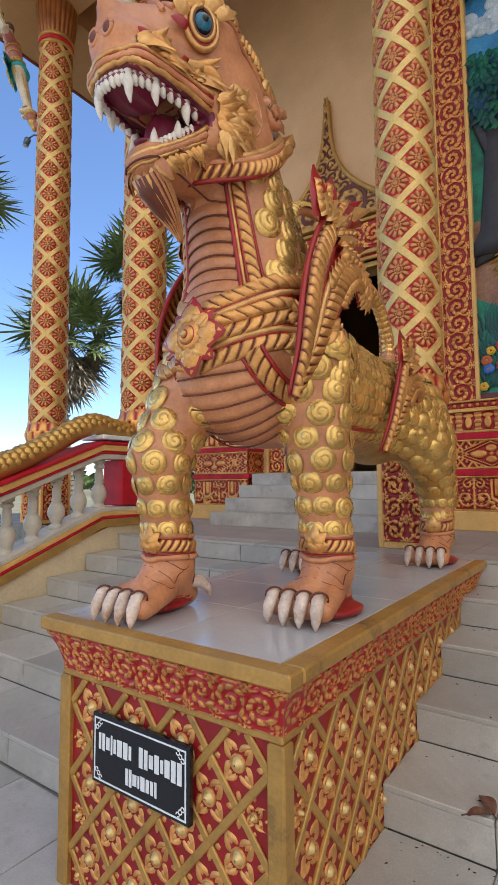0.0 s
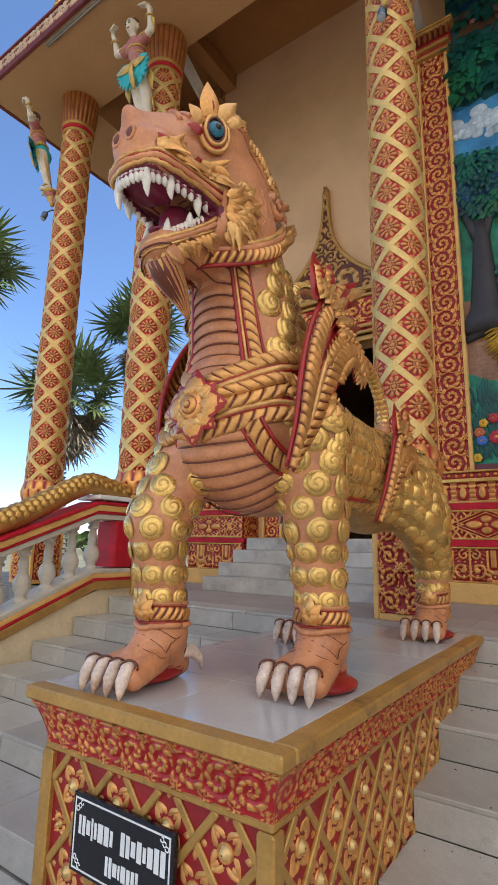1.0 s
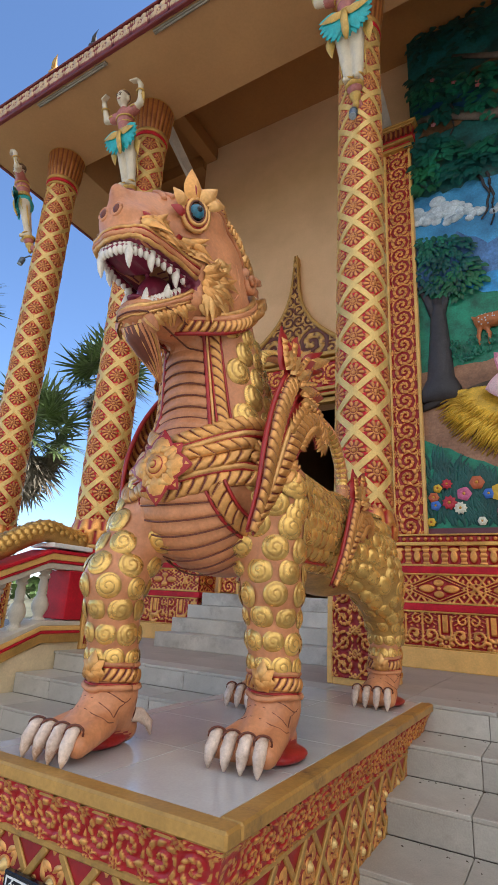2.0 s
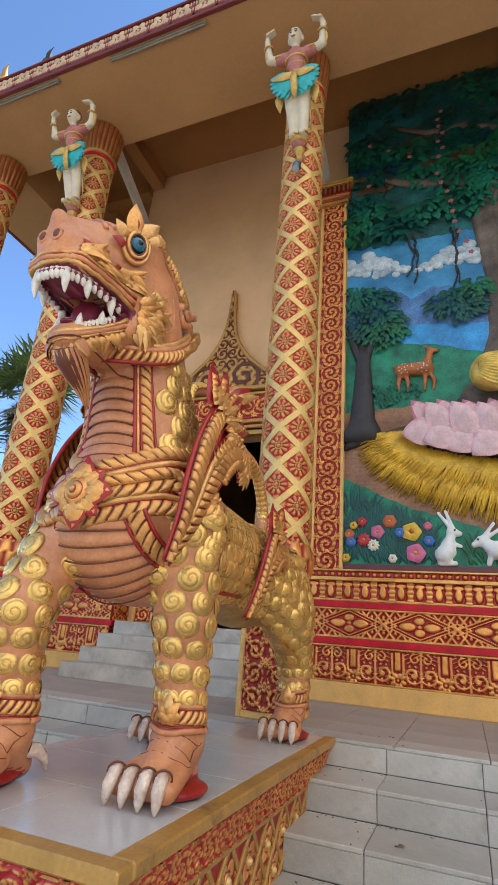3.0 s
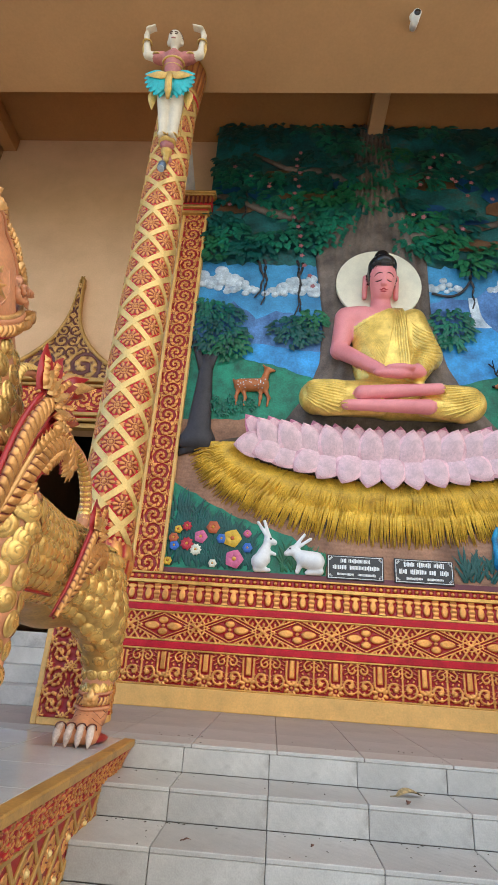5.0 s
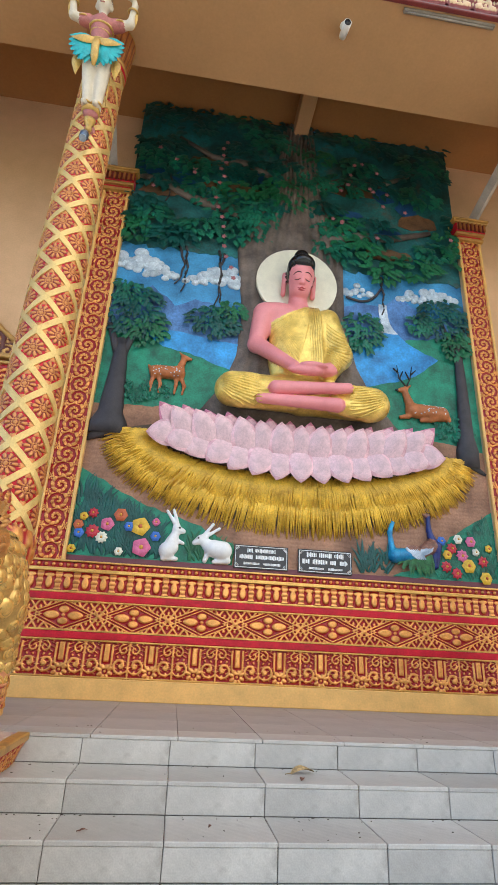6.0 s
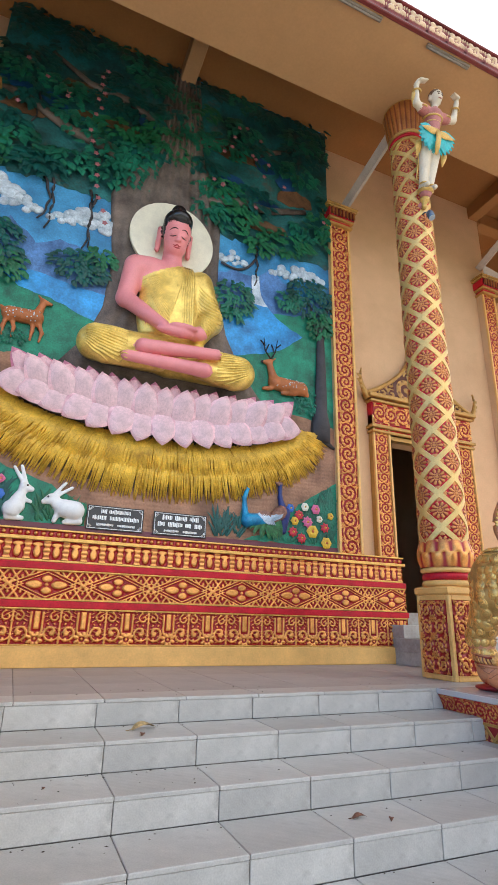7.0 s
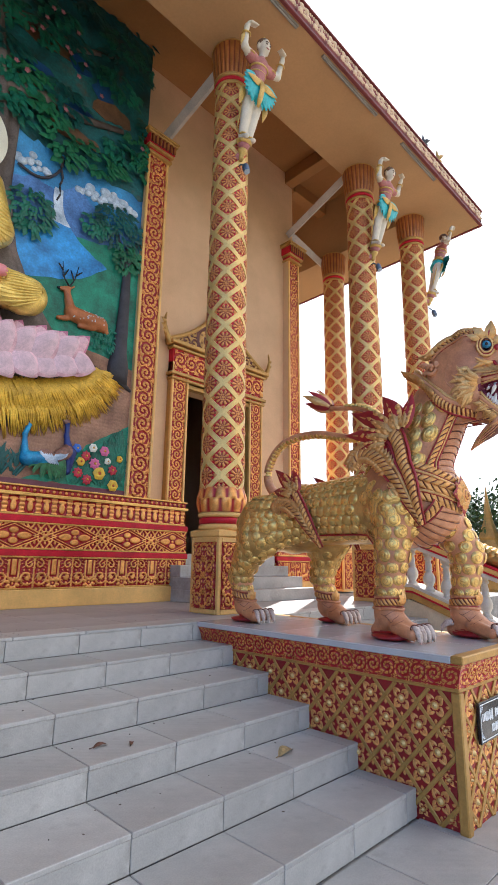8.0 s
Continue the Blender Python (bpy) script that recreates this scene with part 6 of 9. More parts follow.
    # beard: a hooked tuft of strands under a cup of leaves
    bp = [((0, -0.035, 2.735), 0.058), ((0, 0.00, 2.700), 0.064), ((0, 0.055, 2.655), 0.052), ((0, 0.11, 2.605), 0.030), ((0, 0.15, 2.545), 0.005)]
    out.tube([p for p, _ in bp], [r for _, r in bp], 16, 8)
    for k in range(18):
        a = 2 * math.pi * k / 18
        out.tube(smooth([(r * math.cos(a), p[1] + r * math.sin(a) * 0.6, p[2] + r * math.sin(a) * 0.6) for p, r in bp], 10, 1), [0.010 - 0.0008 * j for j in range(10)], 5, 0 if k % 3 else 7)
    for k in range(9):
        a = math.pi * (1.0 + k / 8)
        out.leaf((0.065 * math.cos(a), -0.05 + 0.05 * math.sin(a) * -0.2, 2.755), (math.cos(a) * 0.5, 0.55, -0.8), (math.cos(a), math.sin(a), -0.3), 0.085, 0.045, 0.03, 7 if k % 2 else 0)
    return out


lion = lion_mesh()
LION_LABEL = "gold-scaled guardian lion statue with open fanged mouth on a pedestal"
tagged(part("lion_statue", lion, LION_MATS, None, "", True, m=Matrix.Translation((-0.56, 0, 0))), LION_LABEL, "statue", "guardian lions")
# its mate, mirrored; the neck cranes further forward
mirrored = Mesh()
mirrored.merge(lion, Matrix.Diagonal((-1, 1, 1, 1)))
mirrored.v = [(x, y - 0.20 * min(1, max(0, (z - 2.45) / 0.55)) * min(1, max(0, (1.0 - y) / 0.35)), z + 0.04 * min(1, max(0, (z - 2.6) / 0.5)) * (y < 0.9)) for x, y, z in mirrored.v]
tagged(part("lion_statue", mirrored, LION_MATS, None, "", True, m=Matrix.Translation((5.31, 0, 0))), LION_LABEL, "statue", "guardian lions")


# ---- the relief picture ----
PX0, PX1, PZ0, PZ1 = -0.485, flip(-0.485), 2.551, CEIL_Z - 0.002
PY = MURAL_Y
SKYBLUE = material("sky_blue_mural_paint", (0.035, 0.21, 0.50), 0.55, 0, 0.22, 1.4, 40, 0.1, 0.003, second=(0.07, 0.31, 0.58))
WATER_P = material("water_blue_mural_paint", (0.02, 0.20, 0.55), 0.45, 0, 0.2, 3, 30, 0.1, 0.003, second=(0.045, 0.33, 0.72), waves=("Z", 7, 6))
HILL_P = material("hazy_blue_hill_paint", (0.06, 0.16, 0.42), 0.6, 0, 0.22, 2.5, 40, 0.15, 0.004, second=(0.10, 0.23, 0.50))
GRASS_P = material("green_meadow_mural_paint", (0.012, 0.16, 0.095), 0.55, 0, 0.25, 3.5, 50, 0.3, 0.006, second=(0.02, 0.24, 0.14))
LEAF_P = material("leaf_green_mural_paint", (0.009, 0.115, 0.068), 0.45, 0, 0.3, 3, 50, 0.15, 0.004, second=(0.016, 0.165, 0.098))
DEEP_P = material("deep_green_blue_mural_paint", (0.008, 0.075, 0.062), 0.6, 0, 0.35, 1.6, 30, 0.15, 0.004, second=(0.018, 0.125, 0.13), stain=(0.13, 0.07, 0.04), stain_at=0.60)
EARTH_P = material("brown_earth_mural_paint", (0.30, 0.14, 0.075), 0.65, 0, 0.22, 2.2, 40, 0.3, 0.006, second=(0.36, 0.19, 0.11), waves=("Z", 5, 5))
BARK_P = material("grey_brown_bark_paint", (0.105, 0.08, 0.064), 0.65, 0, 0.25, 3, 60, 0.3, 0.006, second=(0.16, 0.125, 0.105))
BARK_DK = material("dark_grey_bark_paint", (0.045, 0.04, 0.045), 0.6, 0, 0.2, 4, 60, 0.3, 0.006)
CLOUD_P = material("white_cloud_paint", (0.36, 0.50, 0.66), 0.6, 0, 0.2, 4, second=(0.66, 0.73, 0.80))
STRAW_P = material("yellow_straw_paint", (0.80, 0.43, 0.03), 0.5, 0, 0.2, 6, 60, 0.15, 0.003, second=(0.80, 0.50, 0.05))
STRAW_BK = material("dark_straw_backing", (0.10, 0.07, 0.045), 0.7, 0, 0.2)
PINK_P = material("pink_lotus_paint", (0.72, 0.34, 0.40), 0.45, 0, 0.16, 5, 60, 0.1, 0.003, second=(0.80, 0.54, 0.57))
PINK_LT = material("pale_pink_lotus_paint", (0.76, 0.52, 0.55), 0.45, 0, 0.14, 4, 60, 0.1, 0.003)
FLESH_P = material("pink_skin_mural_paint", (0.74, 0.24, 0.25), 0.45, 0, 0.06, 2, 60, 0.06, 0.002, second=(0.76, 0.28, 0.29))
ROBE_P = material("golden_robe_paint", (0.76, 0.50, 0.09), 0.32, 0.4, 0.14, 5, 60, 0.1, 0.003, second=(0.84, 0.62, 0.16))
HALO_P = material("pale_cream_halo_paint", (0.80, 0.76, 0.60), 0.5, 0, 0.06)
FAWN_P = material("fawn_coat_paint", (0.46, 0.15, 0.045), 0.5, 0, 0.14, 8)
PLUM_P = material("plum_border_paint", (0.14, 0.035, 0.05), 0.5, 0, 0.12)

mural = thing("wall_relief_picture", "large painted relief of a forest with river, hills and meadow", "relief picture", kind="structure")


def slab(outline, y, thick, mat, name, smooth=False):
    """a flat piece of the relief with the given outline in x and z"""
    n = len(outline)
    m_ = Mesh()
    m_.add([(x, y, z) for x, z in outline] + [(x, y - thick, z) for x, z in outline], [tuple(range(n, 2 * n))] + [(i, n + i, n + (i + 1) % n, (i + 1) % n) for i in range(n)])
    a = sum(outline[i][0] * outline[(i + 1) % n][1] - outline[(i + 1) % n][0] * outline[i][1] for i in range(n))
    if a < 0:
        m_.f = [tuple(reversed(f)) for f in m_.f]
    return part(name, m_, mat, mural, bevel=0.006)


def wavy(pts, amp, seed, step=0.09):
    """an outline with an uneven edge"""
    rnd = random.Random(seed)
    out = []
    for i, (a, b) in enumerate(zip(pts, pts[1:] + pts[:1])):
        d = math.hypot(b[0] - a[0], b[1] - a[1])
        n = max(1, int(d / step))
        for k in range(n):
            t = k / n
            x, z = a[0] + (b[0] - a[0]) * t, a[1] + (b[1] - a[1]) * t
            inside = PX0 + 0.02 < x < PX1 - 0.02 and k > 0
            out.append((x + (rnd.uniform(-amp, amp) if inside else 0), z + (rnd.uniform(-amp, amp) if inside else 0)))
    return [(min(max(x, PX0), PX1), min(max(z, PZ0), PZ1)) for x, z in out]


bg = Mesh()
bg.box(PX0, PX1, PY, WALL_Y + 0.01, PZ0, PZ1)
part("sky_panel", bg, SKYBLUE, mural)
slab(wavy([(PX0, 7.55), (PX1, 7.55), (PX1, PZ1), (PX0, PZ1)], 0.05, 1), PY + 0.001, 0.012, DEEP_P, "canopy_ground")
slab(wavy([(PX0, 5.9), (PX0, 6.78), (-0.15, 6.62), (0.08, 6.78), (0.45, 6.45), (0.75, 6.62), (1.1, 6.55), (1.6, 6.35), (1.6, 5.6)], 0.025, 2), PY + 0.001, 0.015, HILL_P, "hills")
slab(wavy([(3.0, 5.9), (3.0, 6.75), (3.4, 6.98), (3.75, 6.9), (4.05, 7.15), (4.5, 6.85), (PX1, 6.7), (PX1, 5.8)], 0.025, 3), PY + 0.001, 0.015, HILL_P, "hills")
slab(wavy([(PX0, 4.3), (PX0, 5.9), (0.2, 5.85), (0.8, 5.8), (1.6, 5.7), (1.6, 4.3)], 0.02, 4), PY, 0.024, GRASS_P, "meadow")
slab(wavy([(3.0, 4.3), (3.0, 6.3), (3.6, 6.2), (4.3, 6.35), (PX1, 6.5), (PX1, 4.3)], 0.02, 5), PY, 0.024, GRASS_P, "meadow")
slab(wavy([(0.05, 5.95), (0.5, 6.0), (1.0, 5.92), (1.55, 5.88), (1.5, 5.40), (1.1, 5.52), (0.75, 5.66), (0.35, 5.72)], 0.015, 6), PY, 0.030, WATER_P, "river")
slab(wavy([(3.72, 6.45), (3.95, 6.45), (4.15, 6.25), (4.62, 6.02), (4.3, 5.75), (3.9, 5.55), (3.4, 5.42), (3.2, 5.6), (3.2, 6.0), (3.55, 6.15)], 0.015, 7), PY, 0.030, WATER_P, "river")
slab(wavy([(3.70, 6.95), (3.82, 6.95), (3.86, 6.6), (3.98, 6.42), (3.68, 6.42), (3.72, 6.6)], 0.015, 8), PY, 0.034, CLOUD_P, "waterfall")
slab(wavy([(PX0, 2.9), (PX0, 4.7), (0.6, 4.75), (1.2, 4.6), (2.3, 4.3), (3.6, 4.6), (4.3, 4.65), (PX1, 4.5), (PX1, 2.62), (PX0, 2.62)], 0.02, 9), PY, 0.030, EARTH_P, "earth_bank")
slab(wavy([(PX0, 2.62), (PX0, 3.75), (-0.1, 3.55), (0.3, 3.35), (0.9, 3.16), (1.3, 3.0), (1.55, 2.9), (1.55, 2.62)], 0.02, 10), PY, 0.038, GRASS_P, "grass_bank")
slab(wavy([(PX1, 2.62), (PX1, 3.6), (4.85, 3.4), (4.4, 3.1), (4.2, 2.8), (3.7, 2.64)], 0.02, 11), PY, 0.038, GRASS_P, "grass_bank")
slab([(PX0, PZ0), (PX1, PZ0), (PX1, 2.622), (PX0, 2.622)], PY, 0.045, PLUM_P, "bottom_border")

# painted boughs and glimpses of sky between the leaves
BOUGH_P = material("brown_bough_mural_paint", (0.12, 0.055, 0.022), 0.6, 0, 0.25, 3, 50, 0.3, 0.006, second=(0.17, 0.085, 0.04))
GLIMPSE_P = material("deep_blue_glimpse_paint", (0.012, 0.065, 0.19), 0.55, 0, 0.25, 3, 40, 0.1, 0.003)
for i, (x, z, w, h) in enumerate(((0.05, 8.75, 0.42, 0.30), (1.15, 9.0, 0.55, 0.16), (1.7, 8.35, 0.45, 0.35), (2.35, 9.0, 0.40, 0.8), (3.45, 9.35, 0.55, 0.28), (3.1, 8.3, 0.5, 0.3), (4.5, 8.8, 0.35, 0.35), (3.9, 8.0, 0.45, 0.22), (0.75, 9.55, 0.35, 0.2))):
    slab(wavy([(x - w, z - 0.3 * h), (x - 0.3 * w, z - 0.5 * h), (x + w, z - 0.2 * h), (x + 0.9 * w, z + 0.3 * h), (x + 0.1 * w, z + 0.6 * h), (x - 0.8 * w, z + 0.3 * h)], 0.03, 40 + i), PY - 0.012, 0.012, BOUGH_P, "painted_bough")
for i, (x, z, w, h) in enumerate(((-0.2, 9.2, 0.25, 0.3), (0.35, 9.05, 0.2, 0.25), (1.75, 9.35, 0.35, 0.28), (3.9, 9.3, 0.2, 0.3), (3.95, 8.45, 0.3, 0.25), (4.3, 9.1, 0.2, 0.35), (3.3, 8.75, 0.25, 0.2))):
    slab(wavy([(x - w, z), (x - 0.2 * w, z - 0.5 * h), (x + w, z - 0.2 * h), (x + 0.5 * w, z + 0.5 * h), (x - 0.5 * w, z + 0.6 * h)], 0.03, 60 + i), PY - 0.013, 0.012, GLIMPSE_P, "sky_glimpse")

# the great trunk, flaring into roots, with bark furrows
def trunk_mesh(levels, seed, depth, nz=60, nu=60, furrow=9):
    rnd = random.Random(seed)
    m_ = Mesh()
    zs = np.linspace(levels[0][0], levels[-1][0], nz)
    L = np.interp(zs, [q[0] for q in levels], [q[1] for q in levels])
    R = np.interp(zs, [q[0] for q in levels], [q[2] for q in levels])
    v = []
    for i, z in enumerate(zs):
        for j in range(nu):
            u = j / (nu - 1)
            f = math.sqrt(max(0, 1 - (2 * u - 1) ** 2))
            g = 0.5 + 0.5 * math.cos(2 * math.pi * furrow * u + 1.4 * math.sin(1.3 * z + 5 * u) + 0.6 * math.sin(4 * z))
            v.append((L[i] + (R[i] - L[i]) * u, PY - 0.002 - depth * f ** 0.7 - 0.03 * g * min(1, 3 * f), z))
    m_.add(v, [(i * nu + j, i * nu + j + 1, (i + 1) * nu + j + 1, (i + 1) * nu + j) for i in range(nz - 1) for j in range(nu - 1)])
    return m_


part("tree_trunk", trunk_mesh([(4.45, 0.55, 4.35), (4.75, 0.95, 3.9), (5.2, 1.25, 3.55), (5.7, 1.42, 3.3), (6.5, 1.48, 3.12), (7.7, 1.34, 3.12), (8.3, 1.6, 3.0), (9.0, 1.9, 2.75), (10.7, 2.05, 2.6)], 1, 0.11, 90, 90), BARK_P, mural, smooth=True)
br = Mesh()
for pts, r in (([(1.8, 8.2), (1.2, 8.5), (0.6, 8.6), (0.0, 8.9), (PX0 + 0.05, 9.0)], 0.13), ([(2.8, 8.1), (3.3, 8.3), (4.0, 8.35), (4.7, 8.6)], 0.12), ([(2.5, 9.2), (3.1, 9.5), (3.8, 9.55), (4.4, 9.9)], 0.10), ([(2.1, 9.3), (1.4, 9.6), (0.8, 9.65), (0.2, 10.0)], 0.09)):
    br.tube([(x, PY - 0.04, z) for x, z in pts], [r * (1 - 0.6 * i / (len(pts) - 1)) for i in range(len(pts))], 8, 0, 0.6, (0, 1, 0))
part("branches", br, BARK_P, mural, smooth=True)
for x, z0, z1, bend in ((0.40, 7.6, 6.85, 0.12), (0.52, 7.6, 6.72, 0.05), (1.05, 7.6, 6.55, 0.06), (1.14, 7.55, 6.6, -0.04), (3.75, 7.5, 6.75, 0.03), (2.2, 9.0, 8.1, 0.05), (0.1, 9.3, 8.5, 0.05)):
    vi = Mesh()
    vi.tube([(x + bend * math.sin(3 * t) + 0.015 * math.sin(17 * t), PY - 0.035, z0 + (z1 - z0) * t) for t in np.linspace(0, 1, 14)], [0.024 - 0.012 * t for t in np.linspace(0, 1, 14)], 7)
    part("hanging_vine", vi, BARK_DK, mural, smooth=True)
vi = Mesh()
vi.tube([(3.15 + 0.6 * t, PY - 0.035, 7.02 - 0.06 * math.sin(math.pi * t) + 0.25 * t ** 4) for t in np.linspace(0, 1, 12)], 0.02, 7)
part("hanging_vine", vi, BARK_DK, mural, smooth=True)

# side trees with dark trunks
for x, w, ztop, lean in ((-0.25, 0.16, 5.75, 0.02), (4.92, 0.11, 6.5, 0.04)):
    t_ = Mesh()
    pts = [(x + lean * math.sin(2 * t), PY - 0.05, 4.25 + (ztop - 4.25) * t) for t in np.linspace(0, 1, 10)]
    t_.tube(pts, [w * (1.25 - 0.75 * t) if t > 0.12 else w * 1.6 for t in np.linspace(0, 1, 10)], 10, 0, 0.6, (0, 1, 0))
    for k in (-1, 1):
        t_.tube([pts[7], (x + k * 0.2, PY - 0.05, ztop + 0.25)], [w * 0.5, w * 0.25], 7, 0, 0.6, (0, 1, 0))
        t_.tube([(x, PY - 0.05, 4.32), (x + k * 0.25, PY - 0.05, 4.16)], [w * 0.7, w * 0.2], 7, 0, 0.6, (0, 1, 0))
    part("side_tree_trunk", t_, BARK_DK, mural, smooth=True)


def leaf_cluster(cx, cz, rx, rz, n, seed, size=0.15, mat=None, depth=0.10, name="leaf_cluster"):
    """leaves laid over one another like scales, hanging outward from the cluster's top"""
    rnd = random.Random(seed)
    m_ = Mesh()
    spots = []
    for k in range(n):
        a, r = rnd.uniform(0, 2 * math.pi), math.sqrt(rnd.random())
        spots.append((r * math.cos(a), r * math.sin(a)))
    for u, w in sorted(spots, key=lambda q: q[1]):
        x, z = cx + rx * u, cz + rz * w
        if not (PX0 + 0.03 < x < PX1 - 0.03 and z < PZ1 - 0.06):
            continue
        dr = Vector((u * 0.9 + rnd.uniform(-0.5, 0.5), -0.25, -0.75 + 0.3 * w + rnd.uniform(-0.2, 0.2)))
        ln = size * rnd.uniform(0.75, 1.25)
        m_.leaf((x, PY - 0.02 - depth * (1 - 0.5 * (u * u + w * w)) * rnd.uniform(0.7, 1), z + 0.04), dr, (0, -1, 0.25), ln, ln * 0.55, 0.025, 0, rnd.uniform(-0.2, 0.2), 4)
    return part(name, m_, mat or LEAF_P, mural, smooth=True)


LEAF_MATS = [LEAF_P, material("blue_green_leaf_paint", (0.006, 0.085, 0.072), 0.45, 0, 0.25, 3), material("fresh_green_leaf_paint", (0.018, 0.15, 0.06), 0.45, 0, 0.25, 3)]
rnd = random.Random(11)
row = 0
for z in (7.75, 8.05, 8.45, 8.9, 9.35, 9.8, 10.25, 10.6):
    for i in range(9):
        x = -0.3 + 0.68 * i + (0.3 if row % 2 else 0) + rnd.uniform(-0.12, 0.12)
        if z < 8.2 and 1.45 < x < 2.75:
            continue
        if rnd.random() < (0.1 if z < 8.3 else 0.36):
            continue
        leaf_cluster(x, z + rnd.uniform(-0.1, 0.12), rnd.uniform(0.32, 0.46), rnd.uniform(0.2, 0.3), 46, int(1000 * z) + i, 0.17, LEAF_MATS[rnd.randrange(3) if z < 9.3 else rnd.randrange(2)])
    row += 1
for i, (cx, cz) in enumerate(((1.62, 8.30), (1.85, 8.62), (2.25, 8.78), (2.95, 8.35), (2.75, 8.75), (2.05, 9.15), (2.6, 9.25), (2.25, 9.62), (2.6, 9.95), (1.95, 10.1))):
    leaf_cluster(cx, cz, 0.36, 0.2, 44, 700 + i, 0.17, LEAF_MATS[i % 3])
for cx, cz, rx, rz, n, sd in ((-0.15, 6.25, 0.42, 0.42, 90, 1), (0.05, 5.95, 0.32, 0.25, 45, 2), (-0.25, 6.55, 0.3, 0.2, 40, 3), (1.05, 6.2, 0.34, 0.24, 60, 4), (1.3, 6.4, 0.2, 0.18, 30, 5), (3.4, 6.35, 0.28, 0.33, 60, 6), (4.75, 6.75, 0.38, 0.38, 80, 7), (4.95, 6.3, 0.2, 0.25, 40, 8), (4.4, 6.6, 0.22, 0.18, 30, 9)):
    leaf_cluster(cx, cz, rx * 1.12, rz * 1.12, int(n * 2.2), sd, 0.11, LEAF_MATS[sd % 3], 0.08, "bush")
for cx, cz, rx, rz, n, sd in ((0.15, 4.95, 0.4, 0.14, 70, 21), (-0.1, 4.8, 0.3, 0.1, 40, 22), (4.7, 4.75, 0.4, 0.12, 60, 23), (4.6, 4.95, 0.3, 0.08, 30, 24)):
    leaf_cluster(cx, cz, rx, rz, n, sd, 0.06, LEAF_MATS[0], 0.05, "undergrowth")
for i, (x, z, s) in enumerate(((-0.25, 7.12, 1.0), (0.0, 7.08, 0.8), (-0.42, 7.15, 0.7), (0.2, 6.98, 0.6), (0.95, 7.02, 0.7), (1.2, 7.08, 0.9), (1.4, 6.95, 0.8), (0.75, 6.95, 0.5), (3.35, 7.12, 0.6), (4.5, 7.2, 0.8), (4.75, 7.22, 0.7), (4.25, 7.12, 0.5))):
    c = Mesh()
    rr = random.Random(i)
    for k in range(18):
        u_, q_ = rr.uniform(-1, 1), rr.uniform(0.7, 1.15)
        c.ball((0.42 * s * u_, 0.01 * (k % 3), (rr.uniform(-0.08, 0.30) * (1.1 - abs(u_))) * s), (0.105 * s * q_, 0.045 * q_, 0.085 * s * q_), 8)
    part("cloud", c, CLOUD_P, mural, smooth=True, m=Matrix.Translation((x, PY - 0.012, z)))


# ---- straw seat, lotus, seated figure ----
straw = thing("straw_mat", "thick round mat of yellow straw moulded in relief", "straw mat")
# dark brown backing sheet, visible in the gaps between the strands
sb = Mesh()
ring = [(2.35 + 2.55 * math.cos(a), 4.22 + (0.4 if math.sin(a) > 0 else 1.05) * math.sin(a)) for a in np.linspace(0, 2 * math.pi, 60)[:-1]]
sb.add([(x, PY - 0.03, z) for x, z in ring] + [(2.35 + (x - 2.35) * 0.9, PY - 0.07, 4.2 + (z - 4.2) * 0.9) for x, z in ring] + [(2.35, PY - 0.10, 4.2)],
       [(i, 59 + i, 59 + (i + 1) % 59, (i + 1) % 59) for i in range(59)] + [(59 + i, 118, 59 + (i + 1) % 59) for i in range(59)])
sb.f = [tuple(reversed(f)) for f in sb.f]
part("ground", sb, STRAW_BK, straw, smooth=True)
for layer, (a0, b0, a1, b1, dep, n) in enumerate(((2.2, 0.62, 2.62, 1.18, 0.10, 1000), (1.98, 0.40, 2.45, 0.92, 0.16, 1000))):
    rr = random.Random(layer + 3)
    s_ = Mesh()
    for i in range(n):
        a = math.radians(166 + 208 * (i + rr.uniform(-0.4, 0.4)) / n)
        ca, sa = math.cos(a), math.sin(a)
        k0, k1 = rr.uniform(0.94, 1.05), rr.uniform(0.93, 1.03)
        up = 0.32 if sa > 0 else 1.0
        p0 = (2.35 + a0 * k0 * ca, PY - dep - 0.03, 4.22 + b0 * k0 * sa * up)
        p2 = (2.35 + a1 * k1 * ca + rr.uniform(-0.03, 0.03), PY - dep + 0.06, 4.22 + b1 * k1 * sa * up)
        p1 = tuple((p0[j] * 0.5 + p2[j] * 0.5) + (0.0, -0.035, 0.05)[j] for j in range(3))
        p2 = (max(PX0 + 0.02, min(PX1 - 0.02, p2[0])), p2[1], p2[2])
        s_.tube([p0, p1, p2], [0.015, 0.017, 0.004], 4)
    tagged(part("straw_layer", s_, STRAW_P, straw, smooth=True), kind="stuff")

lotus = thing("lotus_seat", "pink lotus throne of two rows of petals in relief", "lotus seat")


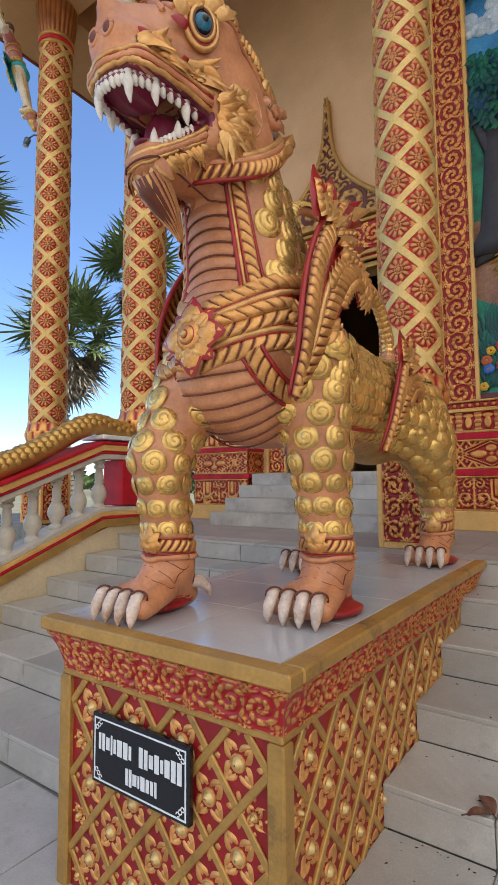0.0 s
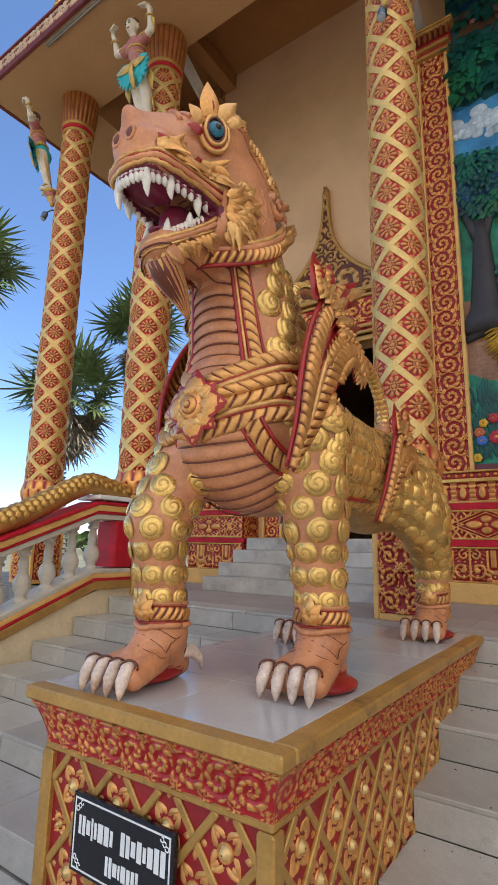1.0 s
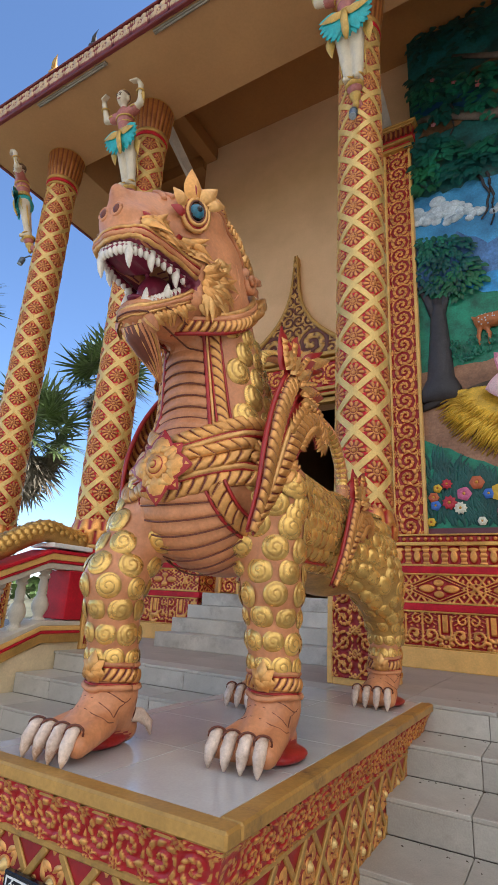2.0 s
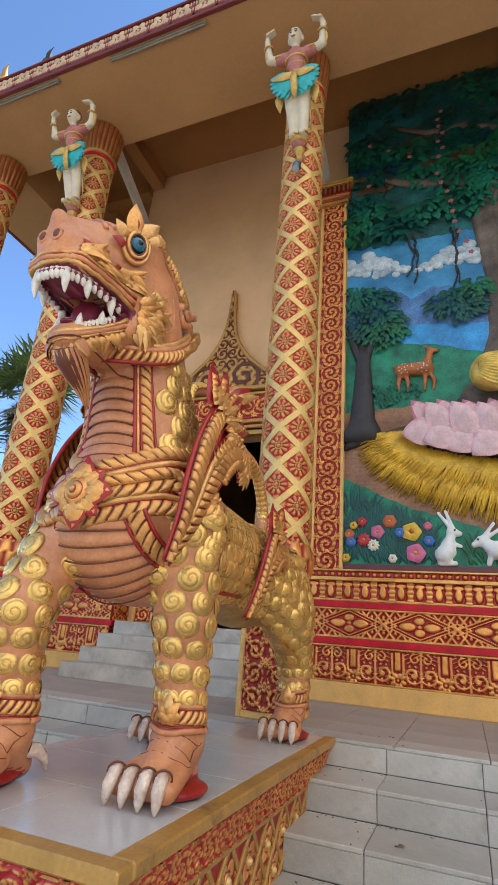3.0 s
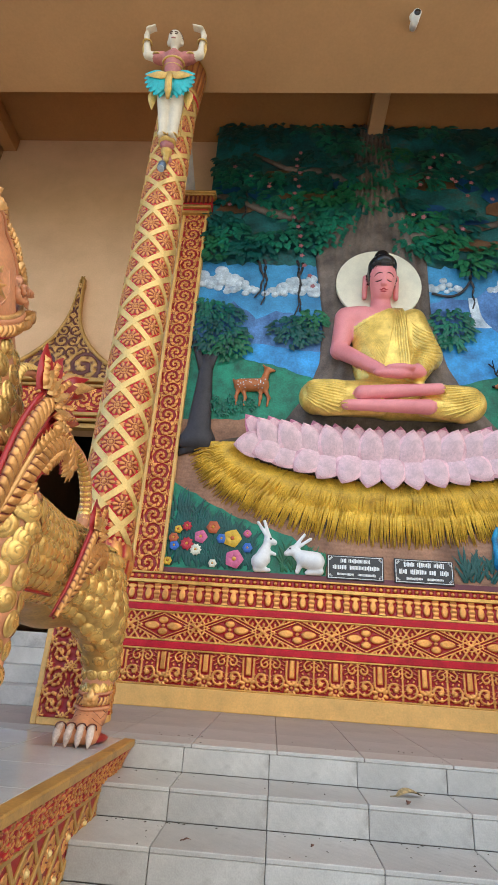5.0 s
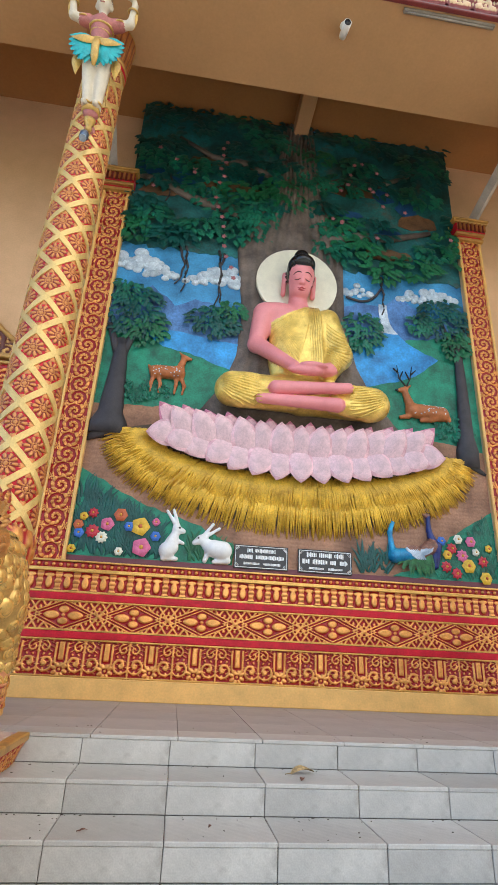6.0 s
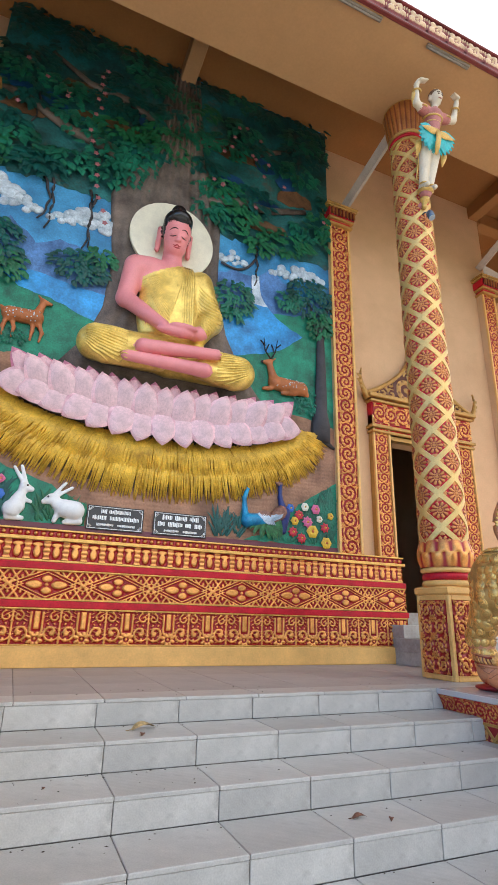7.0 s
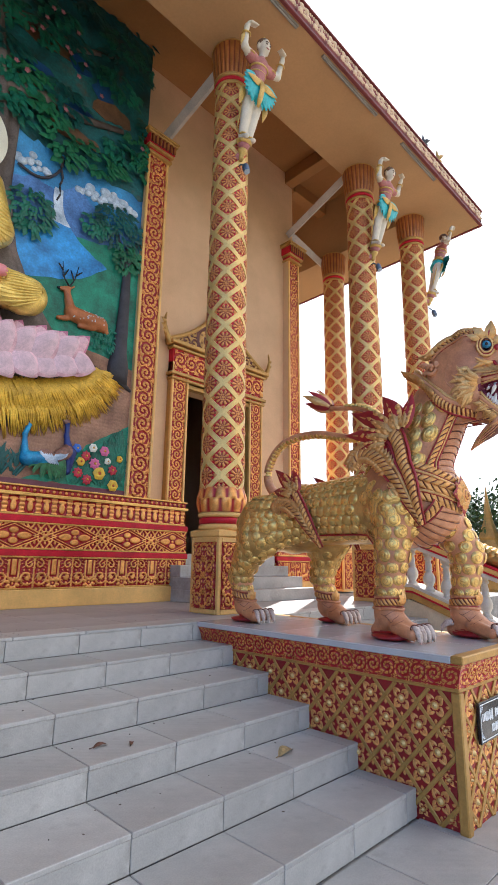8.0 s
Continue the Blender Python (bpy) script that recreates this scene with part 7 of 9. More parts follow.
def petal_mesh(w, h):
    m_ = Mesh()
    nu, nv = 9, 11
    v = []
    for j in range(nv):
        t = j / (nv - 1)
        hw = w / 2 * (math.sin(math.pi * (0.16 + 0.84 * t)) ** 0.75 if t < 0.98 else 0.03) * (1.15 - 0.15 * t)
        for i in range(nu):
            u = i / (nu - 1) * 2 - 1
            rib = 0.004 * math.cos(u * 14)
            v.append((u * hw, -0.10 * math.sin(math.pi * (0.1 + 0.8 * t)) * (1 - 0.55 * u * u) - rib * (1 - t) - 0.05 * t * t, h * t))
    f = [(j * nu + i, j * nu + i + 1, (j + 1) * nu + i + 1, (j + 1) * nu + i) for j in range(nv - 1) for i in range(nu - 1)]
    m_.add(v, f)
    for k in range(len(f)):
        i, j = k % (nu - 1), k // (nu - 1)
        if i in (0, nu - 2) or j >= nv - 2:
            m_.m[k] = 1
    return m_


PINK_DK = material("rose_pink_lotus_paint", (0.58, 0.20, 0.30), 0.45, 0, 0.16, 5, 60, 0.1, 0.003)
pet_up = petal_mesh(0.38, 0.54).data("petal", [PINK_LT, PINK_P])
pet_back = petal_mesh(0.36, 0.54).data("petal", [PINK_P, PINK_DK])
pet_dn = petal_mesh(0.36, 0.60).data("petal", [PINK_LT, PINK_P])
arc = lambda x: 4.10 + 0.17 * ((x - 2.35) / 1.9) ** 2
seat = Mesh()
seat.tube([(x, PY - 0.14, arc(x) + 0.06) for x in np.linspace(0.82, 3.90, 30)], 0.17, 10, 0, 0.6, (0, 1, 0))
part("seat", seat, PINK_DK, lotus, smooth=True)
for row_, n, y in ((0, 14, 0.13), (1, 13, 0.23)):
    for i in range(n):
        x = 0.86 + (3.86 - 0.86) * (i + (0.0 if row_ == 0 else 0.5)) / (n - 1 if row_ == 0 else n)
        lean = (x - 2.35) / 1.55
        part("petal", pet_up if row_ else pet_back, None, lotus, m=Matrix.Translation((x, PY - y - 0.025 * (i % 2), arc(x) - 0.02 - 0.04 * row_)) @ Matrix.Rotation(radians(42 * lean), 4, "Y") @ Matrix.Rotation(radians(8), 4, "X") @ Matrix.Diagonal((0.95, 1, 1.0 + 0.30 * abs(lean) ** 2 - 0.08 * row_, 1)))
for i in range(15):
    x = 0.74 + (3.98 - 0.74) * i / 14
    lean = (x - 2.35) / 1.6
    part("petal", pet_dn, None, lotus, m=Matrix.Translation((x, PY - 0.26 - 0.02 * (i % 2), arc(x) + 0.05)) @ Matrix.Rotation(radians(180 - 84 * lean), 4, "Y") @ Matrix.Diagonal((1.0, 1, 0.74, 1)))

halo = Mesh()
halo.tube([(2.31, PY - 0.12, 7.06), (2.31, PY - 0.165, 7.06), (2.31, PY - 0.17, 7.06)], [0.65, 0.65, 0.64], 56, up=(1, 0, 0))
single("halo", halo, HALO_P, "pale cream disc behind the head of the seated figure", "halo", bevel=0.0)


def seated_figure():
    """the seated statue, one plain mesh; y is taken outward from the wall"""
    P = []
    cone = lambda a, b, ra, rb, s=0, k=0.08: P.append(("cone", a, b, ra, rb, s, k))
    ell = lambda c, r, s=0, k=0.08: P.append(("ell", c, r, s, k))
    Y = 5.0
    # robe: trunk, left shoulder and sleeve; bare right shoulder
    ell((2.35, Y, 5.72), (0.47, 0.25, 0.80), 1, 0.08)
    ell((2.34, Y - 0.02, 6.22), (0.52, 0.20, 0.32), 1, 0.1)
    ell((2.02, Y - 0.05, 6.36), (0.36, 0.17, 0.18), 0, 0.05)
    cone((2.78, Y, 6.36), (2.95, Y - 0.02, 5.75), 0.19, 0.20, 1, 0.08)
    cone((2.95, Y - 0.02, 5.75), (2.74, Y - 0.2, 5.36), 0.19, 0.14, 1, 0.06)
    cone((1.80, Y - 0.02, 6.36), (1.70, Y - 0.02, 5.80), 0.165, 0.125, 0, 0.05)
    cone((1.70, Y - 0.04, 5.80), (2.20, Y - 0.38, 5.30), 0.125, 0.085, 0, 0.03)
    cone((2.74, Y - 0.28, 5.36), (2.45, Y - 0.42, 5.25), 0.10, 0.08, 0, 0.03)
    ell((2.35, Y - 0.42, 5.23), (0.25, 0.08, 0.065), 0, 0.03)
    ell((2.46, Y - 0.46, 5.30), (0.20, 0.07, 0.05), 0, 0.02)
    # crossed legs
    cone((2.35, Y - 0.06, 5.02), (1.38, Y - 0.12, 4.98), 0.26, 0.24, 1, 0.08)
    cone((2.4, Y - 0.06, 5.0), (3.40, Y - 0.12, 4.95), 0.26, 0.24, 1, 0.08)
    cone((1.5, Y - 0.2, 4.83), (2.2, Y - 0.28, 4.80), 0.15, 0.12, 1, 0.05)
    cone((3.3, Y - 0.2, 4.82), (2.8, Y - 0.28, 4.82), 0.17, 0.13, 1, 0.05)
    cone((1.95, Y - 0.40, 4.93), (2.95, Y - 0.42, 5.02), 0.10, 0.075, 0, 0.02)
    cone((1.75, Y - 0.42, 4.74), (2.80, Y - 0.40, 4.76), 0.07, 0.10, 0, 0.02)
    # neck and head, the head bent forward
    k0 = len(P) + 1
    cone((2.31, Y - 0.03, 6.45), (2.31, Y - 0.06, 6.80), 0.16, 0.135, 0, 0.06)
    cone((2.31, Y - 0.15, 7.06), (2.31, Y - 0.14, 6.86), 0.198, 0.162, 0, 0.02)
    ell((2.31, Y - 0.155, 6.775), (0.09, 0.115, 0.055), 0, 0.05)
    ell((2.31, Y - 0.115, 7.225), (0.212, 0.245, 0.150), 2, 0.012)
    for s in (-1, 1):
        ell((2.31 + 0.160 * s, Y - 0.10, 7.10), (0.055, 0.13, 0.16), 2, 0.015)
    ell((2.31, Y - 0.06, 7.40), (0.115, 0.11, 0.11), 2, 0.05)
    for s in (-1, 1):
        cone((2.31 + 0.225 * s, Y - 0.02, 7.10), (2.31 + 0.235 * s, Y - 0.02, 6.80), 0.045, 0.038, 0, 0.02)
    cone((2.31, Y - 0.325, 7.04), (2.31, Y - 0.335, 6.915), 0.016, 0.030, 0, 0.02)
    for s in (-1, 1):
        ell((2.31 + 0.028 * s, Y - 0.325, 6.908), (0.022, 0.025, 0.018), 0, 0.01)
        ell((2.31 + 0.075 * s, Y - 0.300, 6.985), (0.045, 0.03, 0.022), 0, 0.015)
    ell((2.31, Y - 0.285, 6.845), (0.055, 0.03, 0.022), 0, 0.015)
    lean = radians(20)
    bend = lambda q: (q[0], Y - 0.06 + (q[1] - Y + 0.06) * math.cos(lean) - (q[2] - 6.78) * math.sin(lean), 6.72 + (q[2] - 6.78) * math.cos(lean) + (q[1] - Y + 0.06) * math.sin(lean))
    P = P[:k0] + [(p[0], bend(p[1]), bend(p[2]), *p[3:]) if p[0] == "cone" else (p[0], bend(p[1]), *p[2:]) for p in P[k0:]]
    face = lambda z: bend((0, Y - 0.33, z))[2]
    m_ = sculpt(P, (0.95, 4.45, 4.45), (3.8, 5.35, 7.65), 0.0165)
    for i, f in enumerate(m_.f):
        x, y, z = (sum(m_.v[k][j] for k in f) / 4 for j in range(3))
        if m_.m[i] == 1 and x < 2.56 and z > 6.12 + 0.60 * (x - 1.85) and z > 5.9:
            m_.m[i] = 0
    bvh = tree_of(m_)
    # folds of the robe
    def fold(pts, r, slot=1):
        q = []
        for x, z in pts:
            loc, nor, _, _ = bvh.ray_cast(Vector((x, 3.9, z)), Vector((0, 1, 0)))
            if loc is not None and loc.y < 5.3:
                q.append(loc + Vector((0, r * 0.1, 0)))
        if len(q) > 3:
            m_.tube(q, [r * math.sin(math.pi * (0.12 + 0.76 * i / (len(q) - 1))) for i in range(len(q))], 6, slot)
    for i in range(24):
        t = i / 23
        fold([(2.56 - 0.06 * t - (0.66 - 0.42 * t) * u + 0.03 * math.sin(3 * u), 6.50 - 0.04 * t - (0.40 + 0.70 * t) * u ** (1.0 + 0.4 * t)) for u in np.linspace(0, 1, 18)], 0.017)
    sash = []
    for z in np.linspace(6.5, 5.42, 14):
        loc, nor, _, _ = bvh.ray_cast(Vector((2.50 + 0.03 * (6.5 - z), 3.9, z)), Vector((0, 1, 0)))
        sash.append(loc + Vector((0, 0.012, 0)))
    for dx in (-0.105, -0.07, -0.035, 0.0, 0.035, 0.07, 0.105):
        m_.tube([p + Vector((dx, 0, 0)) for p in sash], 0.027, 8, 1)
    for i in range(14):
        t = i / 13
        fold([(2.72 + 0.40 * u, 6.2 - 0.75 * t - 0.10 * u - 0.10 * math.sin(3 * u)) for u in np.linspace(0, 1, 12)], 0.019)
    for s, kx in ((-1, 1.22), (1, 3.52)):
        for i in range(13):
            t = i / 12
            fold([(kx - s * (0.02 + 0.52 * u), 5.16 - 0.52 * t * (0.55 + 0.45 * u) + 0.10 * math.sin(math.pi * u) * (0.5 - t)) for u in np.linspace(0, 1, 18)], 0.020)
    for e in (-1, 1):
        fold([(2.31 + e * (0.025 + 0.115 * u), face(7.035 + 0.035 * math.sin(math.pi * (0.15 + 0.75 * u)))) for u in np.linspace(0, 1, 12)], 0.0085, 2)
        fold([(2.31 + e * (0.035 + 0.085 * u), face(6.975 - 0.012 * math.sin(math.pi * u))) for u in np.linspace(0, 1, 10)], 0.0085, 2)
    fold([(2.248 + 0.124 * u, face(6.850 + 0.006 * math.cos(4 * math.pi * u))) for u in np.linspace(0, 1, 12)], 0.0105, 3)
    fold([(2.262 + 0.096 * u, face(6.832 - 0.008 * math.sin(math.pi * u))) for u in np.linspace(0, 1, 10)], 0.0115, 3)
    return m_


single("seated_statue", seated_figure(), [FLESH_P, ROBE_P, BLACK, material("red_lip_paint", (0.45, 0.04, 0.05), 0.4)], "seated statue in a golden robe on the lotus throne", "statue", smooth=True)


# ---- animals of the relief, each one plain shape ----
def relief_animal(name, prims, lo, hi, mats, label, h=0.012, extra=None):
    m_ = sculpt(prims, lo, hi, h)
    if extra:
        extra(m_)
    return single(name, m_, mats, label, "statue", smooth=True)


AY = PY - 0.06
ROSE = material("rose_ear_paint", (0.6, 0.3, 0.3), 0.5)


def C(P, a, b, ra, rb, s=0, k=0.03):
    P.append(("cone", (a[0], AY, a[1]), (b[0], AY, b[1]), ra, rb, s, k))


P = []
C(P, (0.30, 5.27), (0.62, 5.28), 0.095, 0.10)
C(P, (0.62, 5.30), (0.68, 5.52), 0.065, 0.04)
C(P, (0.68, 5.54), (0.77, 5.53), 0.045, 0.022)
C(P, (0.775, 5.53), (0.79, 5.53), 0.02, 0.018, 1, 0.01)
C(P, (0.66, 5.57), (0.61, 5.62), 0.02, 0.012)
C(P, (0.22, 5.32), (0.19, 5.36), 0.03, 0.015)
for x0, x1, x2 in ((0.28, 0.25, 0.26), (0.34, 0.38, 0.37), (0.60, 0.60, 0.59), (0.66, 0.72, 0.70)):
    C(P, (x0, 5.22), (x1, 5.08), 0.038, 0.022)
    C(P, (x1, 5.08), (x2, 4.95), 0.022, 0.016)


def spots(m_, x0, x1, z0, z1, n, seed):
    r = random.Random(seed)
    b = tree_of(m_)
    for _ in range(n):
        loc, nor, _, _ = b.ray_cast(Vector((r.uniform(x0, x1), 4.5, r.uniform(z0, z1))), Vector((0, 1, 0)))
        if loc is not None and nor.y < -0.5:
            m_.ball(loc, (0.010, 0.006, 0.010), 4, 2)


relief_animal("deer_statue", P, (0.1, 4.98, 4.9), (0.86, 5.3, 5.7), [FAWN_P, BLACK, CLOUD_P], "standing fawn-coloured spotted deer moulded in relief on the meadow", extra=lambda m_: spots(m_, 0.26, 0.66, 5.2, 5.36, 26, 1))
P = []
C(P, (4.12, 5.08), (4.56, 5.06), 0.11, 0.115)
C(P, (4.10, 5.12), (4.02, 5.38), 0.075, 0.045)
C(P, (4.02, 5.42), (3.92, 5.40), 0.05, 0.025)
C(P, (3.905, 5.40), (3.885, 5.40), 0.022, 0.018, 1, 0.01)
C(P, (4.06, 5.45), (4.12, 5.50), 0.02, 0.012)
C(P, (4.05, 4.98), (3.93, 4.95), 0.04, 0.03)
C(P, (4.45, 4.98), (4.25, 4.93), 0.06, 0.03)
C(P, (4.62, 5.05), (4.68, 4.97), 0.07, 0.04)


def antlers(m_):
    for s in (-1, 1):
        for p in ([(4.04, 5.46), (4.02 + 0.09 * s, 5.60), (4.03 + 0.12 * s, 5.82)], [(4.02 + 0.08 * s, 5.58), (4.02 + 0.02 * s, 5.72)], [(4.03 + 0.10 * s, 5.68), (4.03 + 0.18 * s, 5.76)]):
            m_.tube([(x, AY - 0.02, z) for x, z in p], [0.014 - 0.004 * i for i in range(len(p))], 6, 1)
    spots(m_, 4.1, 4.6, 5.0, 5.16, 26, 2)


relief_animal("stag_statue", P, (3.78, 4.98, 4.85), (4.82, 5.3, 5.6), [FAWN_P, BLACK, CLOUD_P], "resting stag with dark antlers moulded in relief on the meadow", extra=antlers)
for (bx, hx, sit) in ((0.74, 0.85, 1), (1.42, 1.12, 0)):
    P = []
    s = 1 if sit else -1
    if sit:
        C(P, (0.72, 2.76), (0.76, 2.80), 0.105, 0.10)
        C(P, (0.77, 2.88), (0.80, 2.96), 0.075, 0.055)
        C(P, (0.82, 3.03), (0.90, 3.01), 0.062, 0.035)
        C(P, (0.80, 3.08), (0.68, 3.26), 0.022, 0.02)
        C(P, (0.83, 3.09), (0.76, 3.28), 0.022, 0.02)
        C(P, (0.81, 2.90), (0.91, 2.86), 0.028, 0.022)
        C(P, (0.68, 2.66), (0.84, 2.66), 0.035, 0.028)
        box_ = ((0.55, 5.0, 2.6), (1.0, 5.3, 3.36))
    else:
        C(P, (1.42, 2.80), (1.30, 2.82), 0.12, 0.11)
        C(P, (1.22, 2.86), (1.18, 2.90), 0.075, 0.065)
        C(P, (1.13, 2.92), (1.06, 2.88), 0.062, 0.035)
        C(P, (1.15, 2.96), (1.28, 3.13), 0.022, 0.02)
        C(P, (1.18, 2.95), (1.36, 3.08), 0.022, 0.02)
        C(P, (1.24, 2.78), (1.20, 2.66), 0.04, 0.028)
        C(P, (1.48, 2.68), (1.32, 2.655), 0.05, 0.028)
        box_ = ((0.95, 5.0, 2.6), (1.62, 5.3, 3.22))
    e = (0.855, 3.045) if sit else (1.10, 2.935)
    relief_animal("rabbit_statue", P, box_[0], box_[1], [material("white_fur_paint", (0.80, 0.80, 0.79), 0.5, 0, 0.05, 6), BLACK],
                  "white rabbit sitting up in relief" + " on the grass" if sit else "white crouching rabbit in relief on the grass", 0.009, lambda m_, e=e: m_.ball((e[0], AY - 0.05, e[1]), 0.013, 5, 1))
PEACOCK = [material("peacock_blue_paint", (0.015, 0.16, 0.42), 0.35, 0.1, 0.2, 9, second=(0.03, 0.30, 0.50)), material("deep_blue_paint", (0.015, 0.03, 0.16), 0.35, 0.1, 0.2), material("feather_brown_paint", (0.26, 0.12, 0.08), 0.5, 0, 0.3, 14), material("tail_green_paint", (0.03, 0.15, 0.05), 0.4, 0.1, 0.3, 12), CLOUD_P]
for k in range(2):
    P = []
    if k == 0:
        C(P, (3.72, 2.90), (3.95, 2.93), 0.10, 0.09, 0)
        C(P, (3.68, 2.98), (3.66, 3.20), 0.05, 0.028, 0)
        C(P, (3.66, 3.22), (3.70, 3.34), 0.035, 0.035, 0)
        C(P, (3.72, 3.35), (3.78, 3.34), 0.018, 0.006, 4, 0.01)
        base, tip = (3.96, 2.96), (3.90, 2.66)
    else:
        C(P, (4.22, 3.05), (4.10, 2.96), 0.10, 0.09, 2)
        C(P, (4.30, 3.06), (4.27, 2.80), 0.08, 0.05, 1)
        C(P, (4.26, 3.12), (4.22, 3.28), 0.06, 0.032, 1)
        C(P, (4.22, 3.28), (4.22, 3.46), 0.032, 0.032, 1)
        C(P, (4.21, 3.48), (4.16, 3.49), 0.04, 0.025, 2)
        C(P, (4.10, 3.50), (4.05, 3.48), 0.014, 0.005, 4, 0.01)
        base, tip = (4.15, 2.98), (4.12, 2.66)

    def plumes(m_, base=base, tip=tip, k=k):
        r = random.Random(k)
        d = Vector((tip[0] - base[0], 0, tip[1] - base[1]))
        for j in range(34):
            a = ((j % 17) / 16 - 0.5) * (1.5 if k == 0 else 0.6)
            dr = Vector((d.x * math.cos(a) - d.z * math.sin(a), 0, d.x * math.sin(a) + d.z * math.cos(a)))
            m_.leaf((base[0] + r.uniform(-0.04, 0.04), AY - 0.04, base[1] + r.uniform(-0.03, 0.03)), dr, (0, -1, 0), dr.length * (r.uniform(0.85, 1.05) if j < 17 else r.uniform(0.45, 0.7)), 0.065, 0.025, 3)
        for j in range(10):
            m_.leaf((base[0] + (0.10 if k else -0.14) * (j % 5) / 5, AY - 0.08, base[1] + 0.07 - 0.02 * (j // 5)), (0.5 if k == 0 else -0.7, 0, -0.5), (0, -1, 0), 0.22 if j >= 5 else 0.15, 0.06, 0.025, 2 if j < 5 else 4)
        for j in range(3):
            hx, hz = ((3.68, 3.37), (4.22, 3.52))[k]
            m_.tube([(hx, AY, hz), (hx - 0.02 + 0.03 * j, AY, hz + 0.06)], [0.010, 0.026], 6, 1 if k else 0)

    relief_animal("peacock_statue", P, (3.5, 5.0, 2.7), (4.5, 5.3, 3.6), PEACOCK, "blue peacock with folded tail moulded in relief" if k == 0 else "dark blue peacock with brown wings moulded in relief", 0.011, plumes)

# flowers and grass at the foot of the relief
FLOWER_COLS = {"pink": (0.62, 0.14, 0.28), "yellow": (0.70, 0.44, 0.03), "red": (0.50, 0.03, 0.05), "white": (0.75, 0.74, 0.60), "blue": (0.05, 0.16, 0.55), "orange": (0.50, 0.12, 0.04)}
FLOWER_MATS = {k: material(k + "_petal_paint", c, 0.45, 0, 0.12, 9) for k, c in FLOWER_COLS.items()}
CENTRE = material("flower_heart_paint", (0.65, 0.35, 0.05), 0.5)
FL = [(-0.35, 3.11, "yellow", 5, 0.05), (-0.24, 3.16, "red", 8, 0.06), (0.10, 3.16, "orange", 6, 0.08), (0.36, 3.03, "yellow", 5, 0.11), (-0.10, 2.86, "white", 10, 0.07), (0.40, 2.77, "pink", 5, 0.11), (0.13, 2.70, "white", 6, 0.05),
      (0.56, 2.92, "blue", 6, 0.06), (0.22, 3.02, "blue", 6, 0.06), (-0.05, 3.03, "pink", 5, 0.08), (-0.22, 2.93, "red", 9, 0.08), (-0.40, 3.00, "orange", 6, 0.06), (-0.38, 2.90, "blue", 5, 0.06), (0.55, 3.10, "pink", 4, 0.05), (-0.44, 2.70, "yellow", 6, 0.05),
      (4.38, 3.14, "blue", 6, 0.06), (4.52, 3.05, "red", 8, 0.07), (4.62, 3.18, "white", 6, 0.06), (4.80, 3.16, "pink", 6, 0.07), (4.66, 2.96, "pink", 8, 0.08), (4.74, 2.83, "yellow", 6, 0.09), (4.97, 2.68, "yellow", 6, 0.08), (4.42, 2.80, "red", 8, 0.07), (4.56, 2.72, "red", 8, 0.07), (4.95, 2.90, "red", 7, 0.07), (4.86, 3.02, "white", 5, 0.05), (4.45, 2.96, "yellow", 6, 0.06), (5.05, 3.08, "yellow", 5, 0.05)]
for x, z, col, n, r in FL:
    f_ = Mesh()
    for k in range(n):
        a = 2 * math.pi * k / n
        f_.leaf((0.12 * r * math.cos(a), 0, 0.12 * r * math.sin(a)), (math.cos(a), 0, math.sin(a)), (0, -1, 0), r, r * (1.5 if n < 7 else 0.8), 0.03, 0, 0.0, 5)
    f_.ball((0, -0.02, 0), (r * 0.25, 0.02, r * 0.25), 5, 1)
    single("relief_flower", f_, [FLOWER_MATS[col], CENTRE if col != "yellow" else FLOWER_MATS["orange"]], col + " flower with " + str(n) + " petals moulded in relief", "flower", "flowers of the relief", smooth=True, m=Matrix.Translation((x, PY - 0.075, z)))
for x0, x1, zf, n, sd in ((PX0 + 0.03, 0.62, lambda x: 3.62 - 0.45 * (x + 0.45), 420, 1), (1.0, 1.55, lambda x: 2.98 - 0.25 * (x - 1.0), 70, 2), (4.3, PX1 - 0.03, lambda x: 2.85 + 0.75 * (x - 4.3), 330, 3), (3.25, 3.62, lambda x: 2.98, 50, 4)):
    g_ = Mesh()
    r = random.Random(sd)
    for _ in range(n):
        x = r.uniform(x0, x1)
        z = r.uniform(2.64, max(2.7, zf(x) - 0.12))
        g_.leaf((x, PY - 0.036, z), (r.uniform(-0.6, 0.6), -0.08, 1), (0, -1, 0), r.uniform(0.14, 0.26), 0.035, 0.02, 0, r.uniform(-0.4, 0.4), 4)
    tagged(part("grass_blades", g_, LEAF_MATS[sd % 3], mural, smooth=True), kind="stuff")
bl = material("dusty_pink_blossom_paint", (0.34, 0.12, 0.14), 0.5, 0, 0.12)
r = random.Random(8)
for x, z in [(1.0, 9.9 - 0.16 * k) for k in range(7)] + [(0.9 + 0.05 * k, 8.6 - 0.2 * k) for k in range(9)] + [(r.uniform(2.9, 5.0), r.uniform(8.0, 9.9)) for _ in range(16)] + [(r.uniform(-0.3, 0.6), r.uniform(8.6, 9.6)) for _ in range(5)]:
    f_ = Mesh()
    for k in range(5):
        a = 2 * math.pi * k / 5
        f_.leaf((0, 0, 0), (math.cos(a), -0.2, math.sin(a)), (0, -1, 0), 0.045, 0.035, 0.02)
    part("blossom", f_, bl, mural, smooth=True, m=Matrix.Translation((x + r.uniform(-0.05, 0.05), PY - 0.15, z)))


